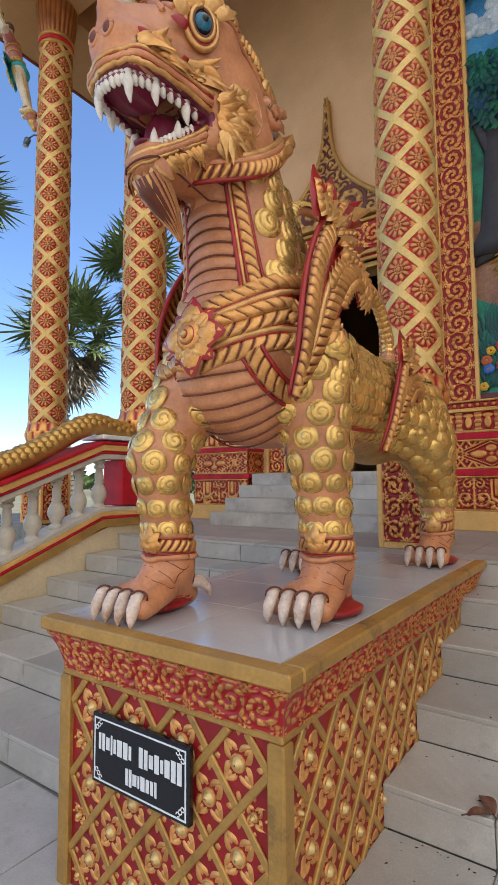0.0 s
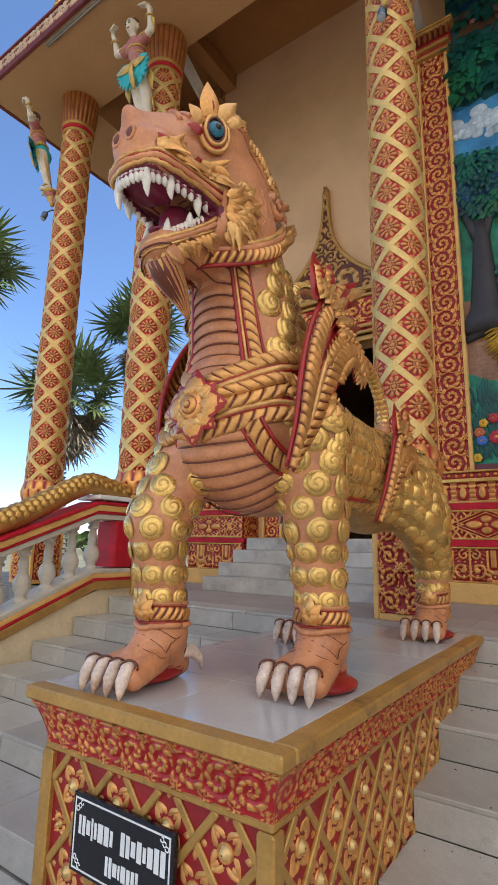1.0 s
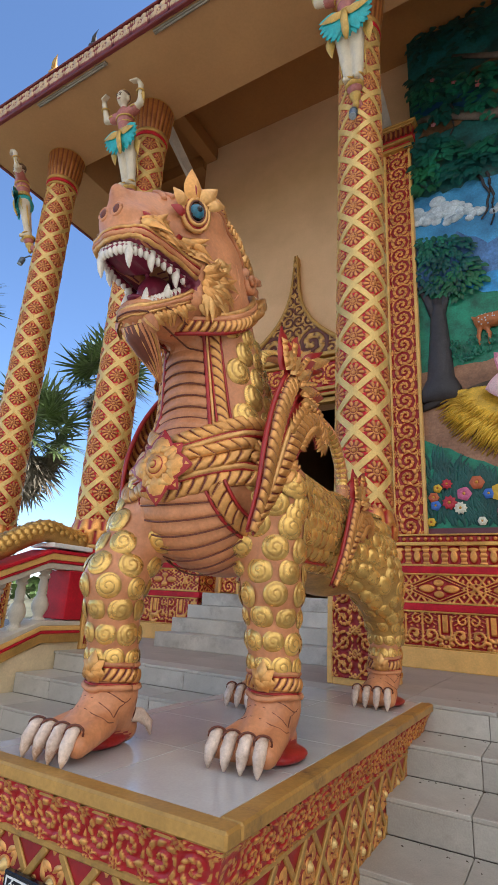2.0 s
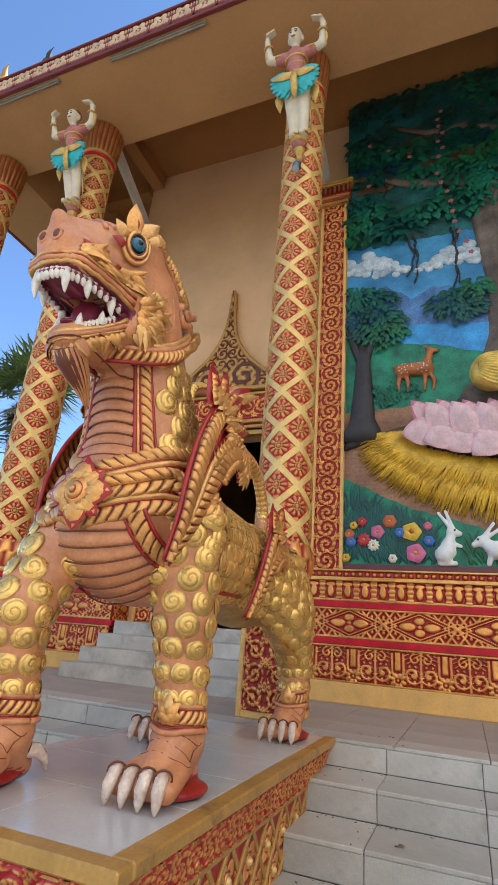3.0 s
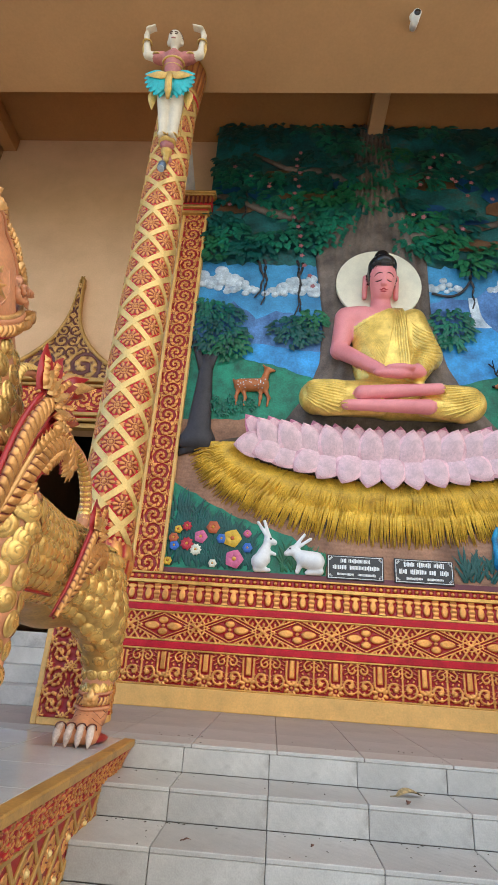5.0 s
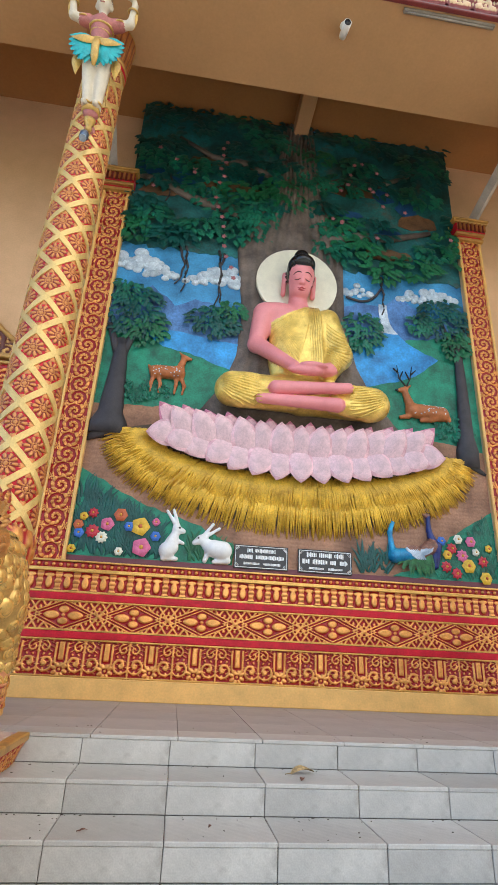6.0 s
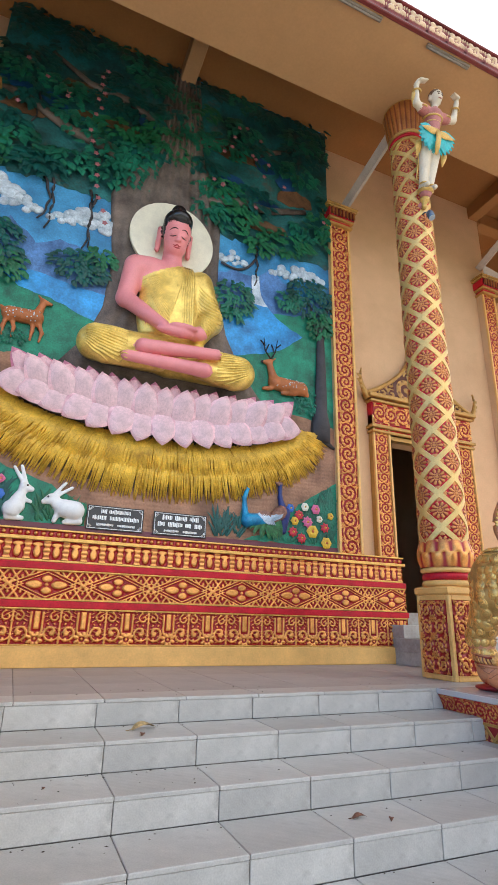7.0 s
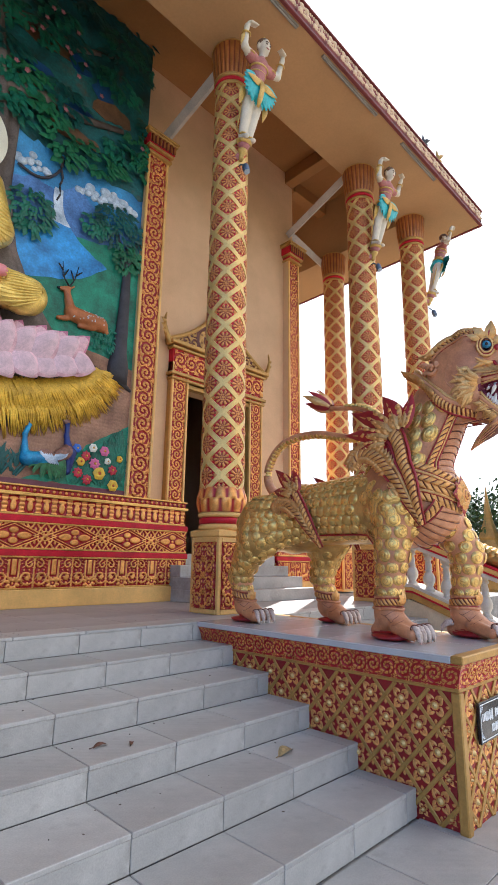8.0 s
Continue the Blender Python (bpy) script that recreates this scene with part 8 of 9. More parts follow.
# ---- name plaques: their lettering as plain bars ----
PLAQUE = material("black_polished_stone", (0.012, 0.012, 0.015), 0.2)
LETTER = material("white_letter_paint", (0.82, 0.82, 0.80), 0.5, 0, 0.03)


def plaque(w, h, lines, label, m, seed):
    """lines: (height of the line's middle, letter height, words as (from, to) shares of the width)"""
    th = thing("plaque", label, "plaque", "stone plaques")
    th.matrix_basis = m
    b = Mesh()
    b.box(0, w, -0.022, 0, 0, h, 0, 0.003)
    part("stone", b, PLAQUE, th)
    fr = Mesh()
    e, t = 0.035 * h + 0.004, 0.016 * h + 0.002
    for q in ((e, w - e, e, e + t), (e, w - e, h - e - t, h - e), (e, e + t, e + t, h - e - t), (w - e - t, w - e, e + t, h - e - t)):
        fr.box(q[0], q[1], -0.0235, -0.021, q[2], q[3])
    part("border", fr, LETTER, th)
    for sx in (0, 1):
        for sz in (0, 1):
            c = Mesh()
            s = h * 0.085
            for k in range(3):
                c.tube([(s * (0.3 + 0.5 * k + 0.35 * math.cos(a)), -0.0225, s * (0.3 + 0.5 * (2 - k) + 0.35 * math.sin(a))) for a in np.linspace(0, 5, 9)], s * 0.11, 4)
            x0, z0 = (e + t * 1.5, e + t * 1.5)
            part("corner_scroll", c, LETTER, th, m=Matrix.Translation((x0 if sx == 0 else w - x0, 0, z0 if sz == 0 else h - z0)) @ Matrix.Diagonal((1 if sx == 0 else -1, 1, 1 if sz == 0 else -1, 1)))
    r = random.Random(seed)
    for z, lh, words in lines:
        for a, b_ in words:
            x = a * w
            while x < b_ * w - 0.2 * lh:
                lw = lh * r.uniform(0.14, 0.42)
                bar = Mesh()
                k = r.uniform(0.7, 1.2)
                bar.box(x, min(x + lw, b_ * w), -0.0235, -0.021, z * h - lh * k / 2, z * h + lh * k / 2)
                part("letter_bar", bar, LETTER, th)
                x += lw + lh * 0.11
    return th


plaque(0.70, 0.30, ((0.77, 0.050, ((0.24, 0.34), (0.38, 0.76))), (0.50, 0.050, ((0.10, 0.34), (0.40, 0.92)),), (0.22, 0.028, ((0.18, 0.48), (0.54, 0.86)))), "black stone plaque with white border and lettering on the relief", Matrix.Translation((1.57, PY - 0.045, 2.6)), 1)
plaque(0.72, 0.30, ((0.77, 0.055, ((0.16, 0.34), (0.39, 0.62), (0.67, 0.84))), (0.48, 0.055, ((0.08, 0.22), (0.27, 0.54), (0.59, 0.72), (0.77, 0.92))), (0.20, 0.030, ((0.20, 0.48), (0.55, 0.82)))), "black stone plaque with white border and lettering on the relief", Matrix.Translation((2.40, PY - 0.045, 2.6)), 2)
for x in (-0.92, 4.90):
    plaque(0.50, 0.255, ((0.62, 0.062, ((0.08, 0.44), (0.52, 0.95))), (0.28, 0.052, ((0.38, 0.70),))), "black stone plaque with white border and lettering on the pedestal", Matrix.Translation((x, 0.066, 0.47)), 3 + int(x))


# ---- bearer figures under the eaves ----
def bearer_mesh():
    """a figure with raised arms, one plain mesh; its feet at the origin, facing -y"""
    P = []
    cone = lambda a, b, ra, rb, s=0, k=0.03: P.append(("cone", a, b, ra, rb, s, k))
    ell = lambda c, r, s=0, k=0.03: P.append(("ell", c, r, s, k))
    for s in (-1, 1):
        cone((0.055 * s, 0, 0.04), (0.085 * s, 0, 0.62), 0.052, 0.09, 0)
        cone((0.055 * s, 0.02, 0.03), (0.065 * s, -0.11, 0.02), 0.042, 0.035, 0)
        cone((0.165 * s, 0, 1.13), (0.33 * s, -0.03, 1.16), 0.062, 0.047, 0)
        cone((0.33 * s, -0.03, 1.16), (0.36 * s, -0.03, 1.42), 0.045, 0.035, 0)
        cone((0.36 * s, -0.03, 1.42), (0.345 * s, -0.05, 1.475), 0.034, 0.030, 0, 0.02)
        for k in range(4):
            cone((0.345 * s, -0.03 - 0.022 * k, 1.478), (0.235 * s, -0.045 - 0.026 * k, 1.492), 0.018, 0.011, 0, 0.01)
        cone((0.15 * s, 0, 1.14), (0.21 * s, -0.01, 1.14), 0.078, 0.07, 2, 0.02)
    cone((0, 0, 0.66), (0, 0, 0.80), 0.15, 0.115, 1)
    cone((0, 0, 0.84), (0, 0, 1.10), 0.10, 0.125, 2)
    ell((0, 0.0, 1.12), (0.16, 0.10, 0.08), 2)
    cone((0, 0, 1.16), (0, -0.02, 1.28), 0.05, 0.045, 0)
    ell((0, -0.03, 1.37), (0.082, 0.088, 0.112), 0, 0.02)
    ell((0, 0.005, 1.425), (0.096, 0.10, 0.085), 3, 0.01)
    for s in (-1, 1):
        ell((0.085 * s, 0.0, 1.36), (0.022, 0.03, 0.045), 0, 0.01)
    cone((0, 0.02, 1.48), (0, 0.02, 1.55), 0.04, 0.015, 4, 0.02)
    m_ = sculpt(P, (-0.5, -0.25, -0.05), (0.5, 0.25, 1.65), 0.014)
    # fanned skirt, sashes, belts, collar, heels
    for s in (-1, 1):
        for k in range(12):
            a = radians(12 + 7.4 * k)
            m_.leaf((0.05 * s, -0.07 - 0.02 * (k % 2), 0.80), (s * math.sin(a) * 1.0, -0.15, -math.cos(a) * 0.9), (0, -1, 0.1), 0.33 - 0.006 * k, 0.15, 0.035, 1, 0.05 * s)
        for k in range(2):
            m_.leaf((0.36 * s, -0.03 + 0.03 * k, 1.36), (0.25 * s, 0.1, -1), (0, -1, 0), 0.24 - 0.05 * k, 0.06, 0.03, 4, 0.2 * s)
        m_.leaf((0.03 * s, -0.13, 0.80), (s * 1.0, -0.1, -0.45), (0, -1, 0), 0.25, 0.11, 0.04, 4, -0.3 * s)
        m_.leaf((0.20 * s, -0.02, 0.66), (s * 0.4, 0, -1), (0, -1, 0), 0.24, 0.12, 0.05, 4, 0.3 * s)
        m_.tube([(0.145 * s, 0.04, 0.62 - 0.1 * k) for k in range(6)], [0.012, 0.014, 0.014, 0.012, 0.01, 0.006], 6, 4)
    m_.tube([(0, -0.13, 0.82), (0, -0.17, 0.70), (0, -0.16, 0.56), (0, -0.14, 0.46)], [0.04, 0.045, 0.045, 0.02], 8, 4, 0.5, (0, 1, 0))
    for z, r, t in ((0.81, 0.125, 0.022), (0.86, 0.108, 0.016), (0.98, 0.115, 0.012), (1.06, 0.13, 0.016), (1.17, 0.085, 0.02)):
        m_.tube([(r * math.cos(a), r * 0.9 * math.sin(a), z) for a in np.linspace(0, 2 * math.pi, 25)], t, 6, 4)
    for s in (-1, 1):
        for (x, z) in ((0.345, 1.33), (0.21, 1.145), (0.06, 0.06)):
            m_.tube([(s * x + 0.055 * math.cos(a), -0.03 + 0.055 * math.sin(a), z) for a in np.linspace(0, 2 * math.pi, 17)], 0.012, 6, 4)
        m_.ball((s * 0.032, -0.115, 1.375), (0.018, 0.008, 0.009), 5, 3)
        m_.tube([(s * 0.012, -0.118, 1.40), (s * 0.032, -0.113, 1.41), (s * 0.052, -0.104, 1.40)], 0.005, 5, 3)
    m_.tube([(-0.025, -0.112, 1.325), (0, -0.118, 1.322), (0.025, -0.112, 1.325)], 0.008, 5, 2)
    # lotus bracket under the feet
    m_.lathe([(0.02, -0.28), (0.04, -0.24), (0.035, -0.20), (0.06, -0.16), (0.07, -0.12)], 12, 0, 0.0, 4)
    m_.lathe([(0.055, -0.12), (0.065, -0.09), (0.09, -0.05)], 12, 0, 0.0, 2)
    m_.lathe([(0.09, -0.05), (0.11, -0.02), (0.11, 0.0)], 12, 0, 0.0, 4)
    m_.tube([(0, 0.02, -0.2), (0, 0.2, -0.25)], [0.06, 0.07], 8, 2)
    return m_


BEARER_MATS = [material("ivory_figure_paint", (0.62, 0.53, 0.40), 0.5, 0, 0.06, 8), material("turquoise_skirt_paint", (0.03, 0.38, 0.40), 0.45, 0, 0.16, 10), material("rose_brown_bodice_paint", (0.42, 0.14, 0.12), 0.5, 0, 0.14, 10),
               material("brown_hair_paint", (0.15, 0.08, 0.045), 0.5, 0.0, 0.2, 12), material("figure_gold_paint", (0.58, 0.36, 0.09), 0.42, 0.25, 0.14, 9)]
bearer = bearer_mesh().data("bearer_statue", BEARER_MATS)
LAMP = material("blue_grey_lamp_housing", (0.10, 0.13, 0.18), 0.35, 0.4)
GLASS = material("lamp_lens", (0.35, 0.42, 0.5), 0.1)
spot = Mesh()
spot.lathe([(0.03, 0), (0.045, 0.01), (0.05, 0.10), (0.04, 0.13), (0.02, 0.14)], 14)
spot_m = spot.data("housing", [LAMP], True)
lens = Mesh()
lens.lathe([(0.041, -0.006), (0.041, 0.004)], 14)
lens_m = lens.data("lens", [GLASS], False)
stem = Mesh()
stem.tube([(0, 0, 0.13), (0, 0.06, 0.22), (0, 0.16, 0.24)], 0.012, 6)
stem_m = stem.data("stem", [LAMP], True)
for x, y in COL_X[:6]:
    corner = abs(x - MID) > 8
    side_ = 1 if x > MID else -1
    m_b = pose(x + 0.26 * side_, 2.98, 7.36, 15, 0, 45 * side_) if corner else pose(x - 0.05 * side_, 2.90, 7.36, 14.5, 0, 0)
    tagged(part("bearer_statue", bearer, None, None, m=m_b), "painted figure with raised arms and turquoise skirt bearing the eaves", "statue", "eaves bearers")
    th = thing("spot_lamp", "small blue-grey spot lamp under the bearer figure", "lamp", "spot lamps")
    th.matrix_basis = pose(x + 0.30 * side_, 2.94, 6.84, -18, 0, 45 * side_) if corner else pose(x - 0.05 * side_, 2.84, 6.84, -18, 0, 0)
    part("housing", spot_m, None, th)
    part("lens", lens_m, None, th)
    part("stem", stem_m, None, th)

# battens, camera and finials of the eaves
WHITE_ENAMEL = material("grey_white_enamel", (0.24, 0.20, 0.16), 0.45)
for x, ln in ((-2.5, 1.5), (-4.9, 1.5), (5.33, 0.75), (7.05, 1.5), (9.3, 1.3), (3.6, 1.2), (0.2, 1.2)):
    th = thing("batten_lamp", "thin grey batten lamp along the edge of the soffit", "lamp", "eaves battens")
    th.matrix_basis = Matrix.Translation((x, 2.22, SOFFIT_Z - 0.06))
    b = Mesh()
    b.box(-ln / 2, ln / 2, -0.03, 0.03, 0.02, 0.058, 0, 0.006)
    part("body", b, WHITE_ENAMEL, th)
    b = Mesh()
    b.tube([(-ln / 2 + 0.03, 0, 0.004), (ln / 2 - 0.03, 0, 0.004)], 0.014, 8)
    part("tube", b, WHITE_ENAMEL, th, smooth=True)
th = thing("security_camera", "white bullet security camera fixed to the soffit", "camera")
th.matrix_basis = Matrix.Translation((2.33, 2.52, SOFFIT_Z))
b = Mesh()
b.lathe([(0.05, -0.02), (0.055, -0.012), (0.055, -0.001)], 16)
part("base", b, WHITE, th, smooth=True)
b = Mesh()
b.tube([(0, 0, -0.02), (0, 0, -0.10)], 0.018, 8)
part("arm", b, WHITE, th, smooth=True)
b = Mesh()
b.tube([(0, 0.08, -0.09), (0, -0.02, -0.13), (0.0, -0.14, -0.18)], [0.045, 0.05, 0.05], 14)
b.tube([(0.0, -0.141, -0.181), (0.0, -0.15, -0.184)], [0.04, 0.038], 12, 1)
part("body", b, [WHITE, BLACK], th, smooth=True)
for x, h in ((-5.35, 0.42), (-4.45, 0.30), (9.45, 0.30), (flip(-5.35), 0.35)):
    b = Mesh()
    b.lathe([(0.07, 0), (0.08, 0.03), (0.04, 0.08), (0.055, 0.13), (0.03, 0.2), (0.012, 0.3), (0.002, 0.36)], 12)
    b.leaf((0, -0.02, 0.1), (0.4, -0.3, 1), (0, -1, 0), 0.2, 0.08, 0.04, 0, 0.4)
    single("roof_finial", b, GOLD_DULL if h > 0.31 else BARK_DK, "small pointed finial on the edge of the roof", "finial", "roof finials", smooth=True, m=Matrix.Translation((x, EY0 + 0.02, SOFFIT_Z + 0.39)) @ Matrix.Diagonal((1, 1, h / 0.36, 1)))

# dry leaves on the steps
DRY = material("dry_leaf", (0.42, 0.30, 0.13), 0.7, 0, 0.25, 30)
BROWN = material("brown_leaf", (0.16, 0.07, 0.04), 0.7, 0, 0.25, 30)
for x, y, z, a, mt, ln in ((1.77, 2.48, 0.875, 20, DRY, 0.19), (1.80, 2.30, 0.875, 70, BROWN, 0.07), (4.03, 1.06, 0.35, 10, DRY, 0.17), (0.34, 0.90, 0.35, 120, BROWN, 0.12), (0.26, 0.84, 0.35, 40, BROWN, 0.09), (0.10, 0.30, 0.0, 60, DRY, 0.15), (0.5, 1.9, 0.70, 30, BROWN, 0.05), (2.9, 1.55, 0.525, 0, BROWN, 0.10), (3.1, 1.45, 0.525, 50, BROWN, 0.06), (1.2, 2.0, 0.70, 70, BROWN, 0.04)):
    b = Mesh()
    v = []
    for j in range(9):
        t = j / 8
        w = ln * 0.24 * math.sin(math.pi * (0.06 + 0.9 * t)) ** 0.8
        c = ln * 0.10 * math.sin(math.pi * t)
        v += [(ln * t, -w, c + w * 0.35), (ln * t, 0, c + 0.003), (ln * t, w, c + w * 0.5)]
    b.add(v, [q for j in range(8) for q in ((3 * j, 3 * j + 3, 3 * j + 4, 3 * j + 1), (3 * j + 1, 3 * j + 4, 3 * j + 5, 3 * j + 2))])
    b.tube([(-ln * 0.25, 0, 0.004), (0, 0, 0.006)], 0.003, 5)
    single("dry_leaf", b, mt, "curled dry leaf lying on a grey step", "leaf", "fallen leaves", smooth=True, m=pose(x, y, z + 0.002, 0, 0, a))

# grit and bits of leaf swept into the corners of the steps
rnd = random.Random(77)
grit = Mesh()
for i in range(260):
    k = rnd.randrange(6)
    y0, z = EDGE - GOING * (5 - k), RISE * (k + 1)
    x = rnd.choice((rnd.uniform(0.0, 4.55), rnd.uniform(0.0, 0.5), rnd.uniform(1.0, 3.0)))
    y = y0 + (GOING - abs(rnd.gauss(0, 0.05)) - 0.02 if rnd.random() < 0.6 else rnd.uniform(0.02, GOING - 0.03))
    s, a = rnd.uniform(0.003, 0.012), rnd.uniform(0, 6.3)
    c, d = math.cos(a) * s, math.sin(a) * s
    grit.add([(x - c, y - d, z + 0.002), (x + d * 0.5, y - c * 0.5, z + 0.002), (x + c, y + d, z + 0.003), (x - d * 0.5, y + c * 0.5, z + 0.002), (x, y, z + 0.002 + s * 0.4)],
             [(0, 1, 4), (1, 2, 4), (2, 3, 4), (3, 0, 4)])
single("step_grit", grit, material("dark_grit", (0.07, 0.05, 0.035), 0.9, 0, 0.3, 30), "dark grit and crumbled leaves strewn over the grey steps", "grit", kind="stuff")


# ---- palms, trees and distance ----
FROND = material("palm_frond_green", (0.075, 0.125, 0.04), 0.4, 0, 0.3, 1.5, 20, 0.1, 0.01, second=(0.12, 0.17, 0.06))
DEAD = material("dead_palm_frond", (0.20, 0.17, 0.12), 0.8, 0, 0.3, 2)
PALM_BARK = material("palm_bark", (0.14, 0.12, 0.10), 0.9, 0, 0.25, 3, 20, 0.4, 0.03)


def fan(m_, base, dr, size, slot, rnd):
    """a stiff fan leaf on its stalk"""
    d = Vector(dr).normalized()
    hub = Vector(base) + d * size * 0.75
    m_.tube([base, Vector(base) + d * size * 0.4 + Vector((0, 0, 0.04 * size)), hub], [0.05, 0.035, 0.025], 5, slot)
    side = d.cross(Vector((0, 0, 1)))
    side = side.normalized() if side.length > 0.01 else Vector((1, 0, 0))
    up = side.cross(d)
    tw = rnd.uniform(-0.6, 0.6)
    side, up = side * math.cos(tw) + up * math.sin(tw), up * math.cos(tw) - side * math.sin(tw)
    for k in range(19):
        a = radians(-130 + 260 * k / 18)
        q = d * math.cos(a) + side * math.sin(a) + up * 0.12 * rnd.uniform(-1, 1) + Vector((0, 0, -0.12))
        m_.leaf(hub, q, up, size * rnd.uniform(0.75, 0.95) * (1 - 0.25 * abs(a) / 2.3), size * 0.075, 0.02, slot, rnd.uniform(-0.08, 0.08), 3)


def palm(x, y, h, size, seed):
    rnd = random.Random(seed)
    th = thing("palm_tree", "tall sugar palm with a round crown of fan leaves", "palm", "palms of the yard")
    th.location = (x, y, -0.05)
    t = Mesh()
    t.tube([(0.15 * math.sin(i * 0.5 + seed), 0.1 * math.cos(i * 0.4), h * i / 12) for i in range(13)], [0.30 - 0.012 * i for i in range(13)], 12)
    for i in range(40):
        t.tube([(0.15 * math.sin(i * 0.15 + seed) + 0.29 * math.cos(a), 0.1 * math.cos(i * 0.12) + 0.29 * math.sin(a), h * (i + 0.5) / 40 + 0.02 * math.sin(3 * a)) for a in np.linspace(0, 6.28, 9)], 0.03, 4)
    part("trunk", t, PALM_BARK, th, smooth=True)
    c = Mesh()
    top = (0.15 * math.sin(6 + seed), 0.1 * math.cos(4.8), h)
    for i in range(30):
        a = i * 2.4
        e = radians(80 - 105 * (i / 29) + rnd.uniform(-8, 8))
        fan(c, top, (math.cos(a) * math.cos(e), math.sin(a) * math.cos(e), math.sin(e)), size * rnd.uniform(0.85, 1.1), 0, rnd)
    part("crown", c, FROND, th)
    c = Mesh()
    for i in range(26):
        a = i * 2.4 + 1
        e = radians(-38 - 42 * (i / 25) + rnd.uniform(-8, 8))
        fan(c, (top[0], top[1], top[2] - 0.3 - 0.05 * i), (math.cos(a) * math.cos(e), math.sin(a) * math.cos(e), math.sin(e)), size * rnd.uniform(0.6, 0.8), 0, rnd)
    part("dead_fronds", c, DEAD, th, "hanging skirt of dry brown fronds")
    return th


palm(-20.7, 13.8, 8.8, 2.15, 1)
palm(-19.1, 16.7, 12.6, 2.0, 2)
palm(-20.6, 8.2, 13.2, 1.9, 3)
palm(-14.5, 23.5, 13.0, 1.6, 4)

FOLIAGE = material("broadleaf_foliage", (0.035, 0.075, 0.02), 0.55, 0, 0.35, 0.8, 20, 0.1, 0.01, second=(0.07, 0.12, 0.03))
TRUNK = material("tree_bark", (0.11, 0.085, 0.06), 0.9, 0, 0.25, 3, 20, 0.4, 0.03)


def tree(x, y, h, spread, seed, n=2600):
    rnd = random.Random(seed)
    th = thing("tree", "leafy green broadleaf tree beyond the forecourt", "tree", "trees of the yard")
    th.location = (x, y, -0.05)
    t = Mesh()
    t.tube([(0.1 * math.sin(i), 0.1 * math.cos(i * 1.3), h * 0.55 * i / 6) for i in range(7)], [0.24 - 0.02 * i for i in range(7)], 10)
    tips = []
    for k in range(9):
        a = k * 2.4
        e = (spread * rnd.uniform(0.45, 0.8) * math.cos(a), spread * rnd.uniform(0.45, 0.8) * math.sin(a), h * rnd.uniform(0.5, 0.88))
        t.tube([(0, 0, h * rnd.uniform(0.25, 0.5)), (e[0] * 0.5, e[1] * 0.5, e[2] * 0.75), e], [0.1, 0.07, 0.03], 6)
        tips.append(e)
    tips.append((0, 0, h * 0.9))
    part("trunk", t, TRUNK, th, smooth=True)
    c = Mesh()
    for k in range(n):
        e = tips[k % len(tips)]
        d = Vector((rnd.gauss(0, 1), rnd.gauss(0, 1), rnd.gauss(0, 0.8))) * spread * 0.2
        p = Vector(e) + d
        c.leaf(p, (rnd.uniform(-1, 1), rnd.uniform(-1, 1), rnd.uniform(-0.9, 0.3)), (rnd.uniform(-1, 1), rnd.uniform(-1, 1), 1), rnd.uniform(0.22, 0.4), 0.16, 0.02, 0, 0, 2)
    part("crown", c, FOLIAGE, th)


tree(27.0, 5.5, 5.2, 2.6, 1)
tree(31.0, 8.5, 6.0, 3.0, 2)
tree(26.0, 10.5, 4.6, 2.4, 3)
tree(34.0, 3.0, 5.6, 2.8, 4)
tree(24.0, 16.0, 4.4, 2.2, 5)
tree(-24.0, 24.0, 4.5, 2.6, 6)
rnd = random.Random(4)
far = Mesh()
for k in range(5200):
    a = rnd.uniform(0, 2 * math.pi)
    R = rnd.uniform(85, 120)
    hh = 3.2 + 1.6 * math.sin(a * 9) + 1.2 * math.sin(a * 23 + 1)
    far.leaf((R * math.cos(a), R * math.sin(a), rnd.uniform(0, max(1.0, hh))), (rnd.uniform(-1, 1), rnd.uniform(-1, 1), rnd.uniform(-0.5, 0.8)), (math.cos(a), math.sin(a), 0.4), rnd.uniform(1.6, 3.2), 1.6, 0.2, 0, 0, 2)
single("far_trees", far, FOLIAGE, "low dark line of distant trees on the horizon", "trees", kind="stuff")
# small spired shrine beyond the balustrade
sh = Mesh()
sh.lathe([(1.1, 0), (1.1, 0.6), (0.8, 0.7), (0.8, 1.6), (0.95, 1.7), (0.6, 2.1), (0.65, 2.2), (0.38, 2.8), (0.42, 2.9), (0.2, 3.6), (0.1, 4.4), (0.01, 5.2)], 8, square=0.5)
single("shrine", sh, GOLD_DULL, "small spired shrine among the trees", "shrine", m=Matrix.Translation((25.5, 7.6, -0.05)))


# ---- tiles, lattice bars and flowers: many alike pieces ----
def tile_mesh(w, d, h, c=0.004):
    m_ = Mesh()
    m_.box(0, w, 0, d, -h, 0, 0, c)
    return m_


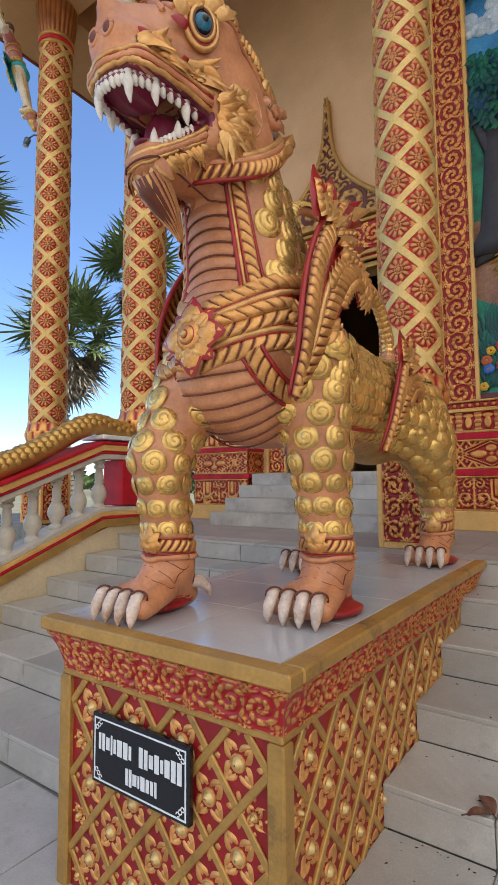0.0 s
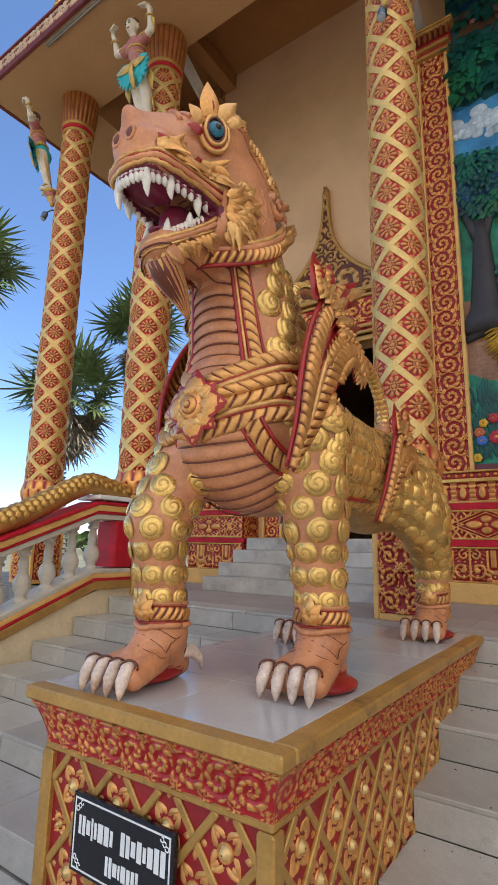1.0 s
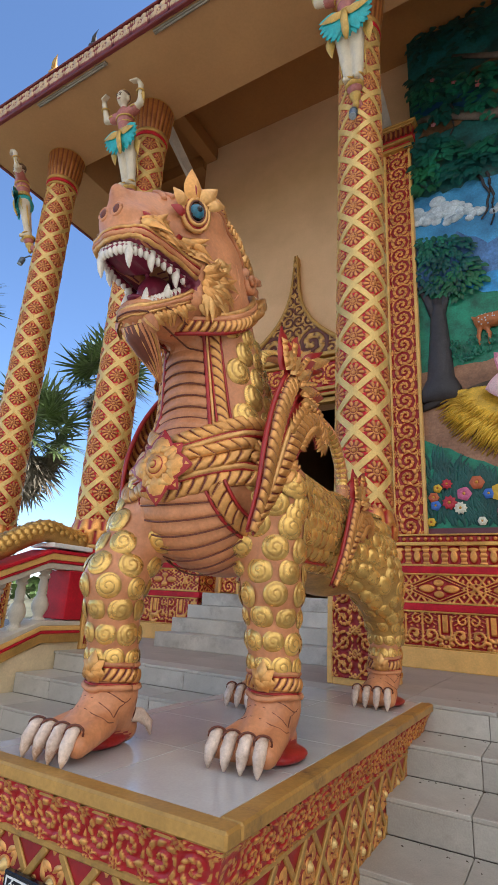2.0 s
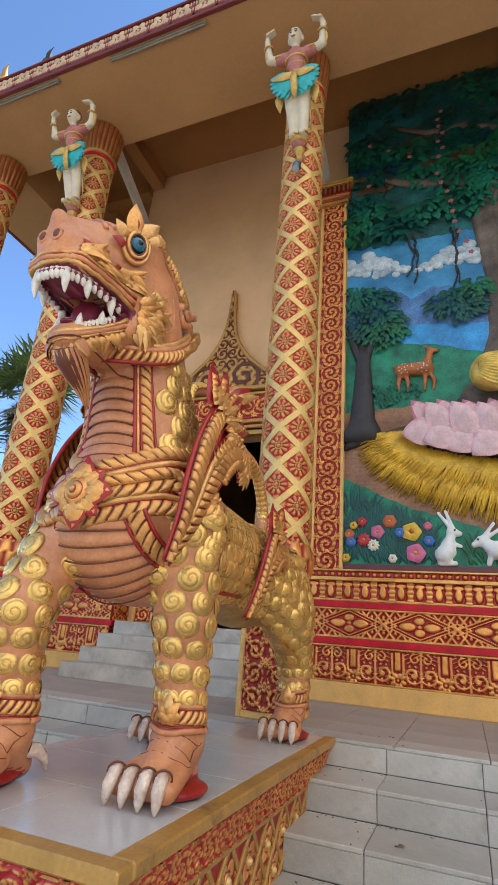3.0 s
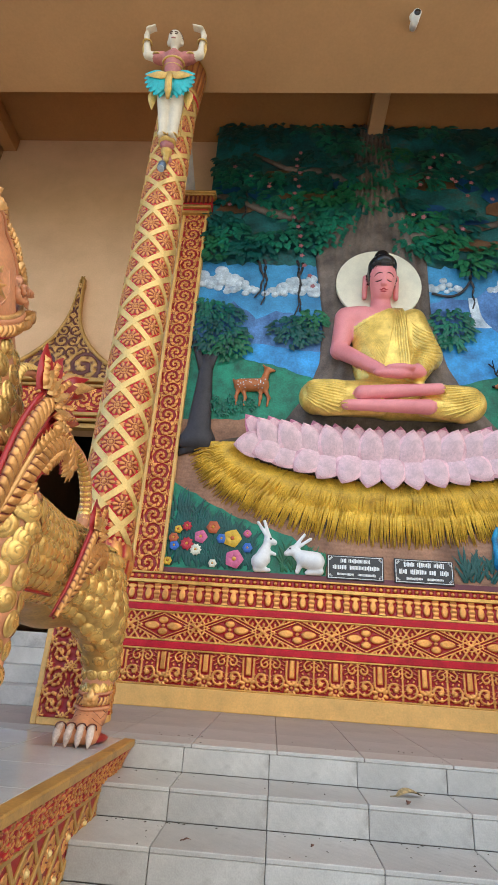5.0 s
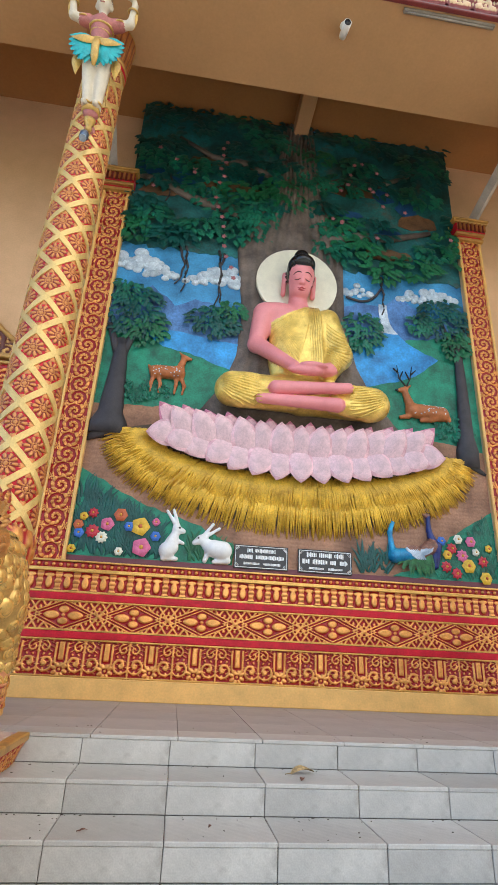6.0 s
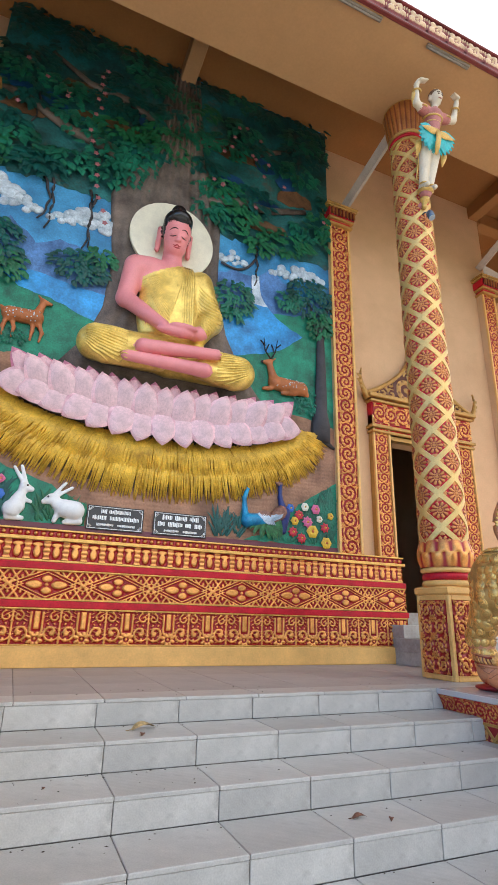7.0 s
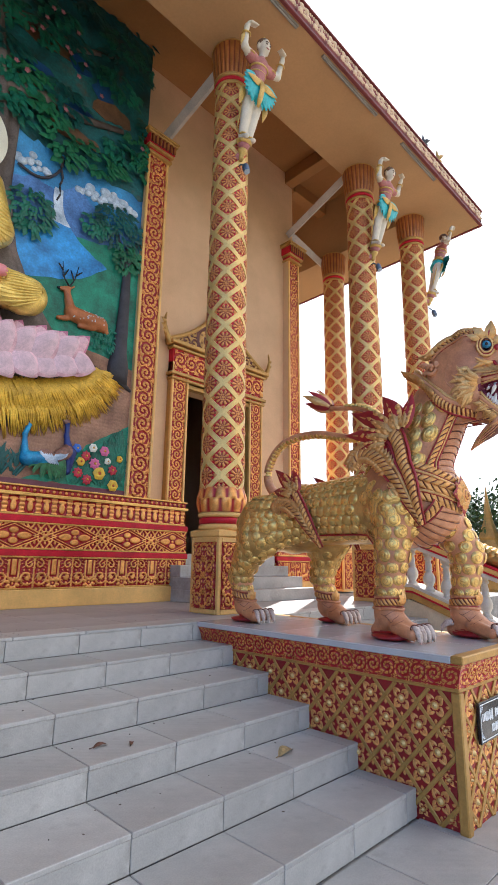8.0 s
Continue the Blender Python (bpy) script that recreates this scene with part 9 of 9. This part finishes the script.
def tiled_steps(x0, x1, width, first_, parent):
    cuts = [x0]
    x = x0 + first_
    while x < x1 - 0.05:
        cuts.append(x)
        x += width
    cuts.append(x1)
    cache = {}
    for k in range(6):
        y0, z = EDGE - GOING * (5 - k), RISE * (k + 1)
        for a, b in zip(cuts, cuts[1:]):
            w = round(b - a - 0.004, 3)
            if k < 5:
                key = ("t", w)
                if key not in cache:
                    cache[key] = tile_mesh(w, GOING + 0.002, 0.025).data("tread_tile", [TILE], False)
                part("tread_tile", cache[key], None, parent, m=Matrix.Translation((a + 0.002, y0 - 0.004, z)))
            key = ("r", w)
            if key not in cache:
                r = Mesh()
                r.box(0, w, 0, 0.014, 0.002, RISE - 0.026, 0, 0.003)
                cache[key] = r.data("riser_tile", [TILE], False)
            part("riser_tile", cache[key], None, parent, m=Matrix.Translation((a + 0.002, y0 - 0.001, z - RISE)))


tiled_steps(-0.083, 4.683, 0.60, 0.433, steps_ob)
tiled_steps(-3.85, -1.18, 0.60, 0.5, steps_ob)
tiled_steps(5.78, 8.55, 0.60, 0.6, steps_ob)
plat = tile_mesh(0.596, 0.596, 0.02, 0.002).data("platform_tile", [DUST], False)
edge = tile_mesh(0.596, 0.30, 0.025, 0.004).data("edge_tile", [TILE], False)
for i in range(-7, 21):
    x = -4.95 + 0.6 * (i + 7) - 0.05
    if x > 9.3:
        continue
    part("edge_tile", edge, None, steps_ob, m=Matrix.Translation((x + 0.002, EDGE - 0.004, PLAT)))
    for j in range(5):
        part("platform_tile", plat, None, steps_ob, m=Matrix.Translation((x + 0.002, EDGE + 0.291 + 0.6 * j, PLAT - 0.001)))
pv = tile_mesh(0.594, 0.594, 0.012, 0.002).data("paving_tile", [TILE], False)
pav_ob = bpy.data.objects["pavement"]
for i in range(-8, 18):
    for j in range(8):
        part("paving_tile", pv, None, pav_ob, m=Matrix.Translation((-0.17 + 0.6 * i, -0.19 - 0.6 * j, 0.0)))
big = Mesh()
for i in range(-8, 18):
    for j in range(8, 14):
        big.box(-0.17 + 0.6 * i, 0.424 + 0.6 * i, -0.19 - 0.6 * j, 0.404 - 0.6 * j, -0.012, 0.0)
tagged(part("far_paving_tiles", big, TILE, pav_ob), kind="stuff")
for i, px in enumerate((-1.22, 4.60)):
    ped = ped_l if i == 0 else ped_r
    for nx in range(2):
        for ny in range(5):
            s = Mesh()
            s.box(0, 0.523, 0, 0.512, -0.02, 0, 0, 0.002)
            part("top_slab", s, TILE_TOP, ped, m=Matrix.Translation((0.0855 + 0.5255 * nx, 0.0855 + 0.5165 * ny, PLAT)))


def bar_mesh(length, width, depth):
    m_ = Mesh()
    m_.box(0, length, -depth, 0, -width / 2, width / 2, 0, 0.004)
    return m_


def flower_mesh(w, h):
    """a flower of four heart-shaped leaves round a beaded boss, in the plane y = 0, facing -y"""
    m_ = Mesh()
    for k in range(4):
        a = math.pi / 2 * k
        dx, dz = math.cos(a), math.sin(a)
        ln, wd = (w, h) if k % 2 == 0 else (h, w)
        for s in (-1, 1):
            m_.leaf((dx * ln * 0.13 - dz * s * 0.006, 0, dz * ln * 0.13 + dx * s * 0.006), (dx - dz * s * 0.7, 0, dz + dx * s * 0.7), (0, -1, 0), ln * 0.25, wd * 0.080, 0.013, 0, -0.75 * s, 5)
    for s in (-1, 1):
        for r in (-1, 1):
            m_.leaf((s * w * 0.11, 0, r * h * 0.11), (s * w, 0, r * h), (0, -1, 0), 0.036, 0.018, 0.010, 0, 0, 3)
    for k in range(4):
        a = math.pi / 2 * k
        dx, dz = math.cos(a), math.sin(a)
        ln = w if k % 2 == 0 else h
        m_.leaf((dx * ln * 0.30, 0, dz * ln * 0.30), (dx, 0, dz), (0, -1, 0), ln * 0.13, 0.020, 0.010, 0, 0, 3)
    v, n = [], 12
    for r, d in ((0.031, 0.0), (0.030, 0.009), (0.026, 0.012), (0.021, 0.006), (0.017, 0.012), (0.011, 0.022), (0.003, 0.025)):
        v += [(r * math.cos(2 * math.pi * i / n), -d, r * math.sin(2 * math.pi * i / n)) for i in range(n)]
    f = [(j * n + i, (j + 1) * n + i, (j + 1) * n + (i + 1) % n, j * n + (i + 1) % n) for j in range(6) for i in range(n)]
    k = len(m_.f)
    m_.add(v, f, 0)
    for q in range(k + 3 * n, len(m_.f)):
        m_.m[q] = 1
    return m_


LEAF_GOLD = material("gilt_leaf_paint", (0.74, 0.36, 0.11), 0.38, 0.5, 0.18, 8, 60, 0.15, 0.004, piece=0.1)
BUTTON = material("bright_gilt_button", (0.75, 0.52, 0.20), 0.35, 0.3, 0.08)
DW, DH, Z0, Z1 = 0.242, 0.285, 0.0, 0.815


def lattice(ped, length, m_face):
    """bars crossing over a face of the given length, clipped to it, and a flower in each mesh"""
    n = max(1, round(length / DW))
    w = length / n
    for s in (-1, 1):
        k = -6
        while k < n + 6:
            xs0 = k * w + w / 2
            za, zb = Z0, Z1
            xa, xb = xs0, xs0 + s * (zb - za) / DH * w
            lo, hi = 0.0, 1.0
            dx = xb - xa
            for bound, sign in ((0.0, 1), (length, -1)):
                fa, fb = sign * (xa - bound), sign * (xb - bound)
                if fa < 0 and fb < 0:
                    lo, hi = 1, 0
                elif fa < 0:
                    lo = max(lo, fa / (fa - fb))
                elif fb < 0:
                    hi = min(hi, fa / (fa - fb))
            if hi - lo > 0.03:
                p, q = Vector((xa + dx * lo, 0, za + (zb - za) * lo)), Vector((xa + dx * hi, 0, za + (zb - za) * hi))
                ln = (q - p).length
                part("lattice_bar", bar_mesh(ln, 0.028, 0.014 + 0.002 * s), GOLD_DULL, ped, m=m_face @ Matrix.Translation(p) @ Matrix.Rotation(-math.atan2(q.z - p.z, q.x - p.x), 4, "Y"))
            k += 1
    fm = flower_mesh(w, DH).data("flower", [LEAF_GOLD, BUTTON])
    fm.polygons.foreach_set("use_smooth", [True] * len(fm.polygons))
    for r in range(-1, 6):
        z = Z0 + DH / 2 * r
        for c in range(n + 1):
            x = w * (c + (0.5 if r % 2 else 0.0))
            if not 0.0 <= z < Z1 - 0.03 or x > length + 0.01:
                continue
            inner = 0.05 < x < length - 0.05 and 0.06 < z < Z1 - 0.05
            k = 1.0 if inner else 0.52
            xx, zz = min(max(x, 0.058), length - 0.058), min(max(z, 0.06), Z1 - 0.06)
            part("flower", fm, None, ped, m=m_face @ Matrix.Translation((xx, 0, zz)) @ Matrix.Diagonal((k, 1, k, 1)))


for ped in (ped_l, ped_r):
    lattice(ped, 0.97, Matrix.Translation((0.125, 0.088, 0)))
lattice(ped_l, 2.5, pose(1.22 - 0.088, 0.125, 0, 0, 0, 90))
lattice(ped_r, 2.5, pose(0.088, 2.625, 0, 0, 0, -90))
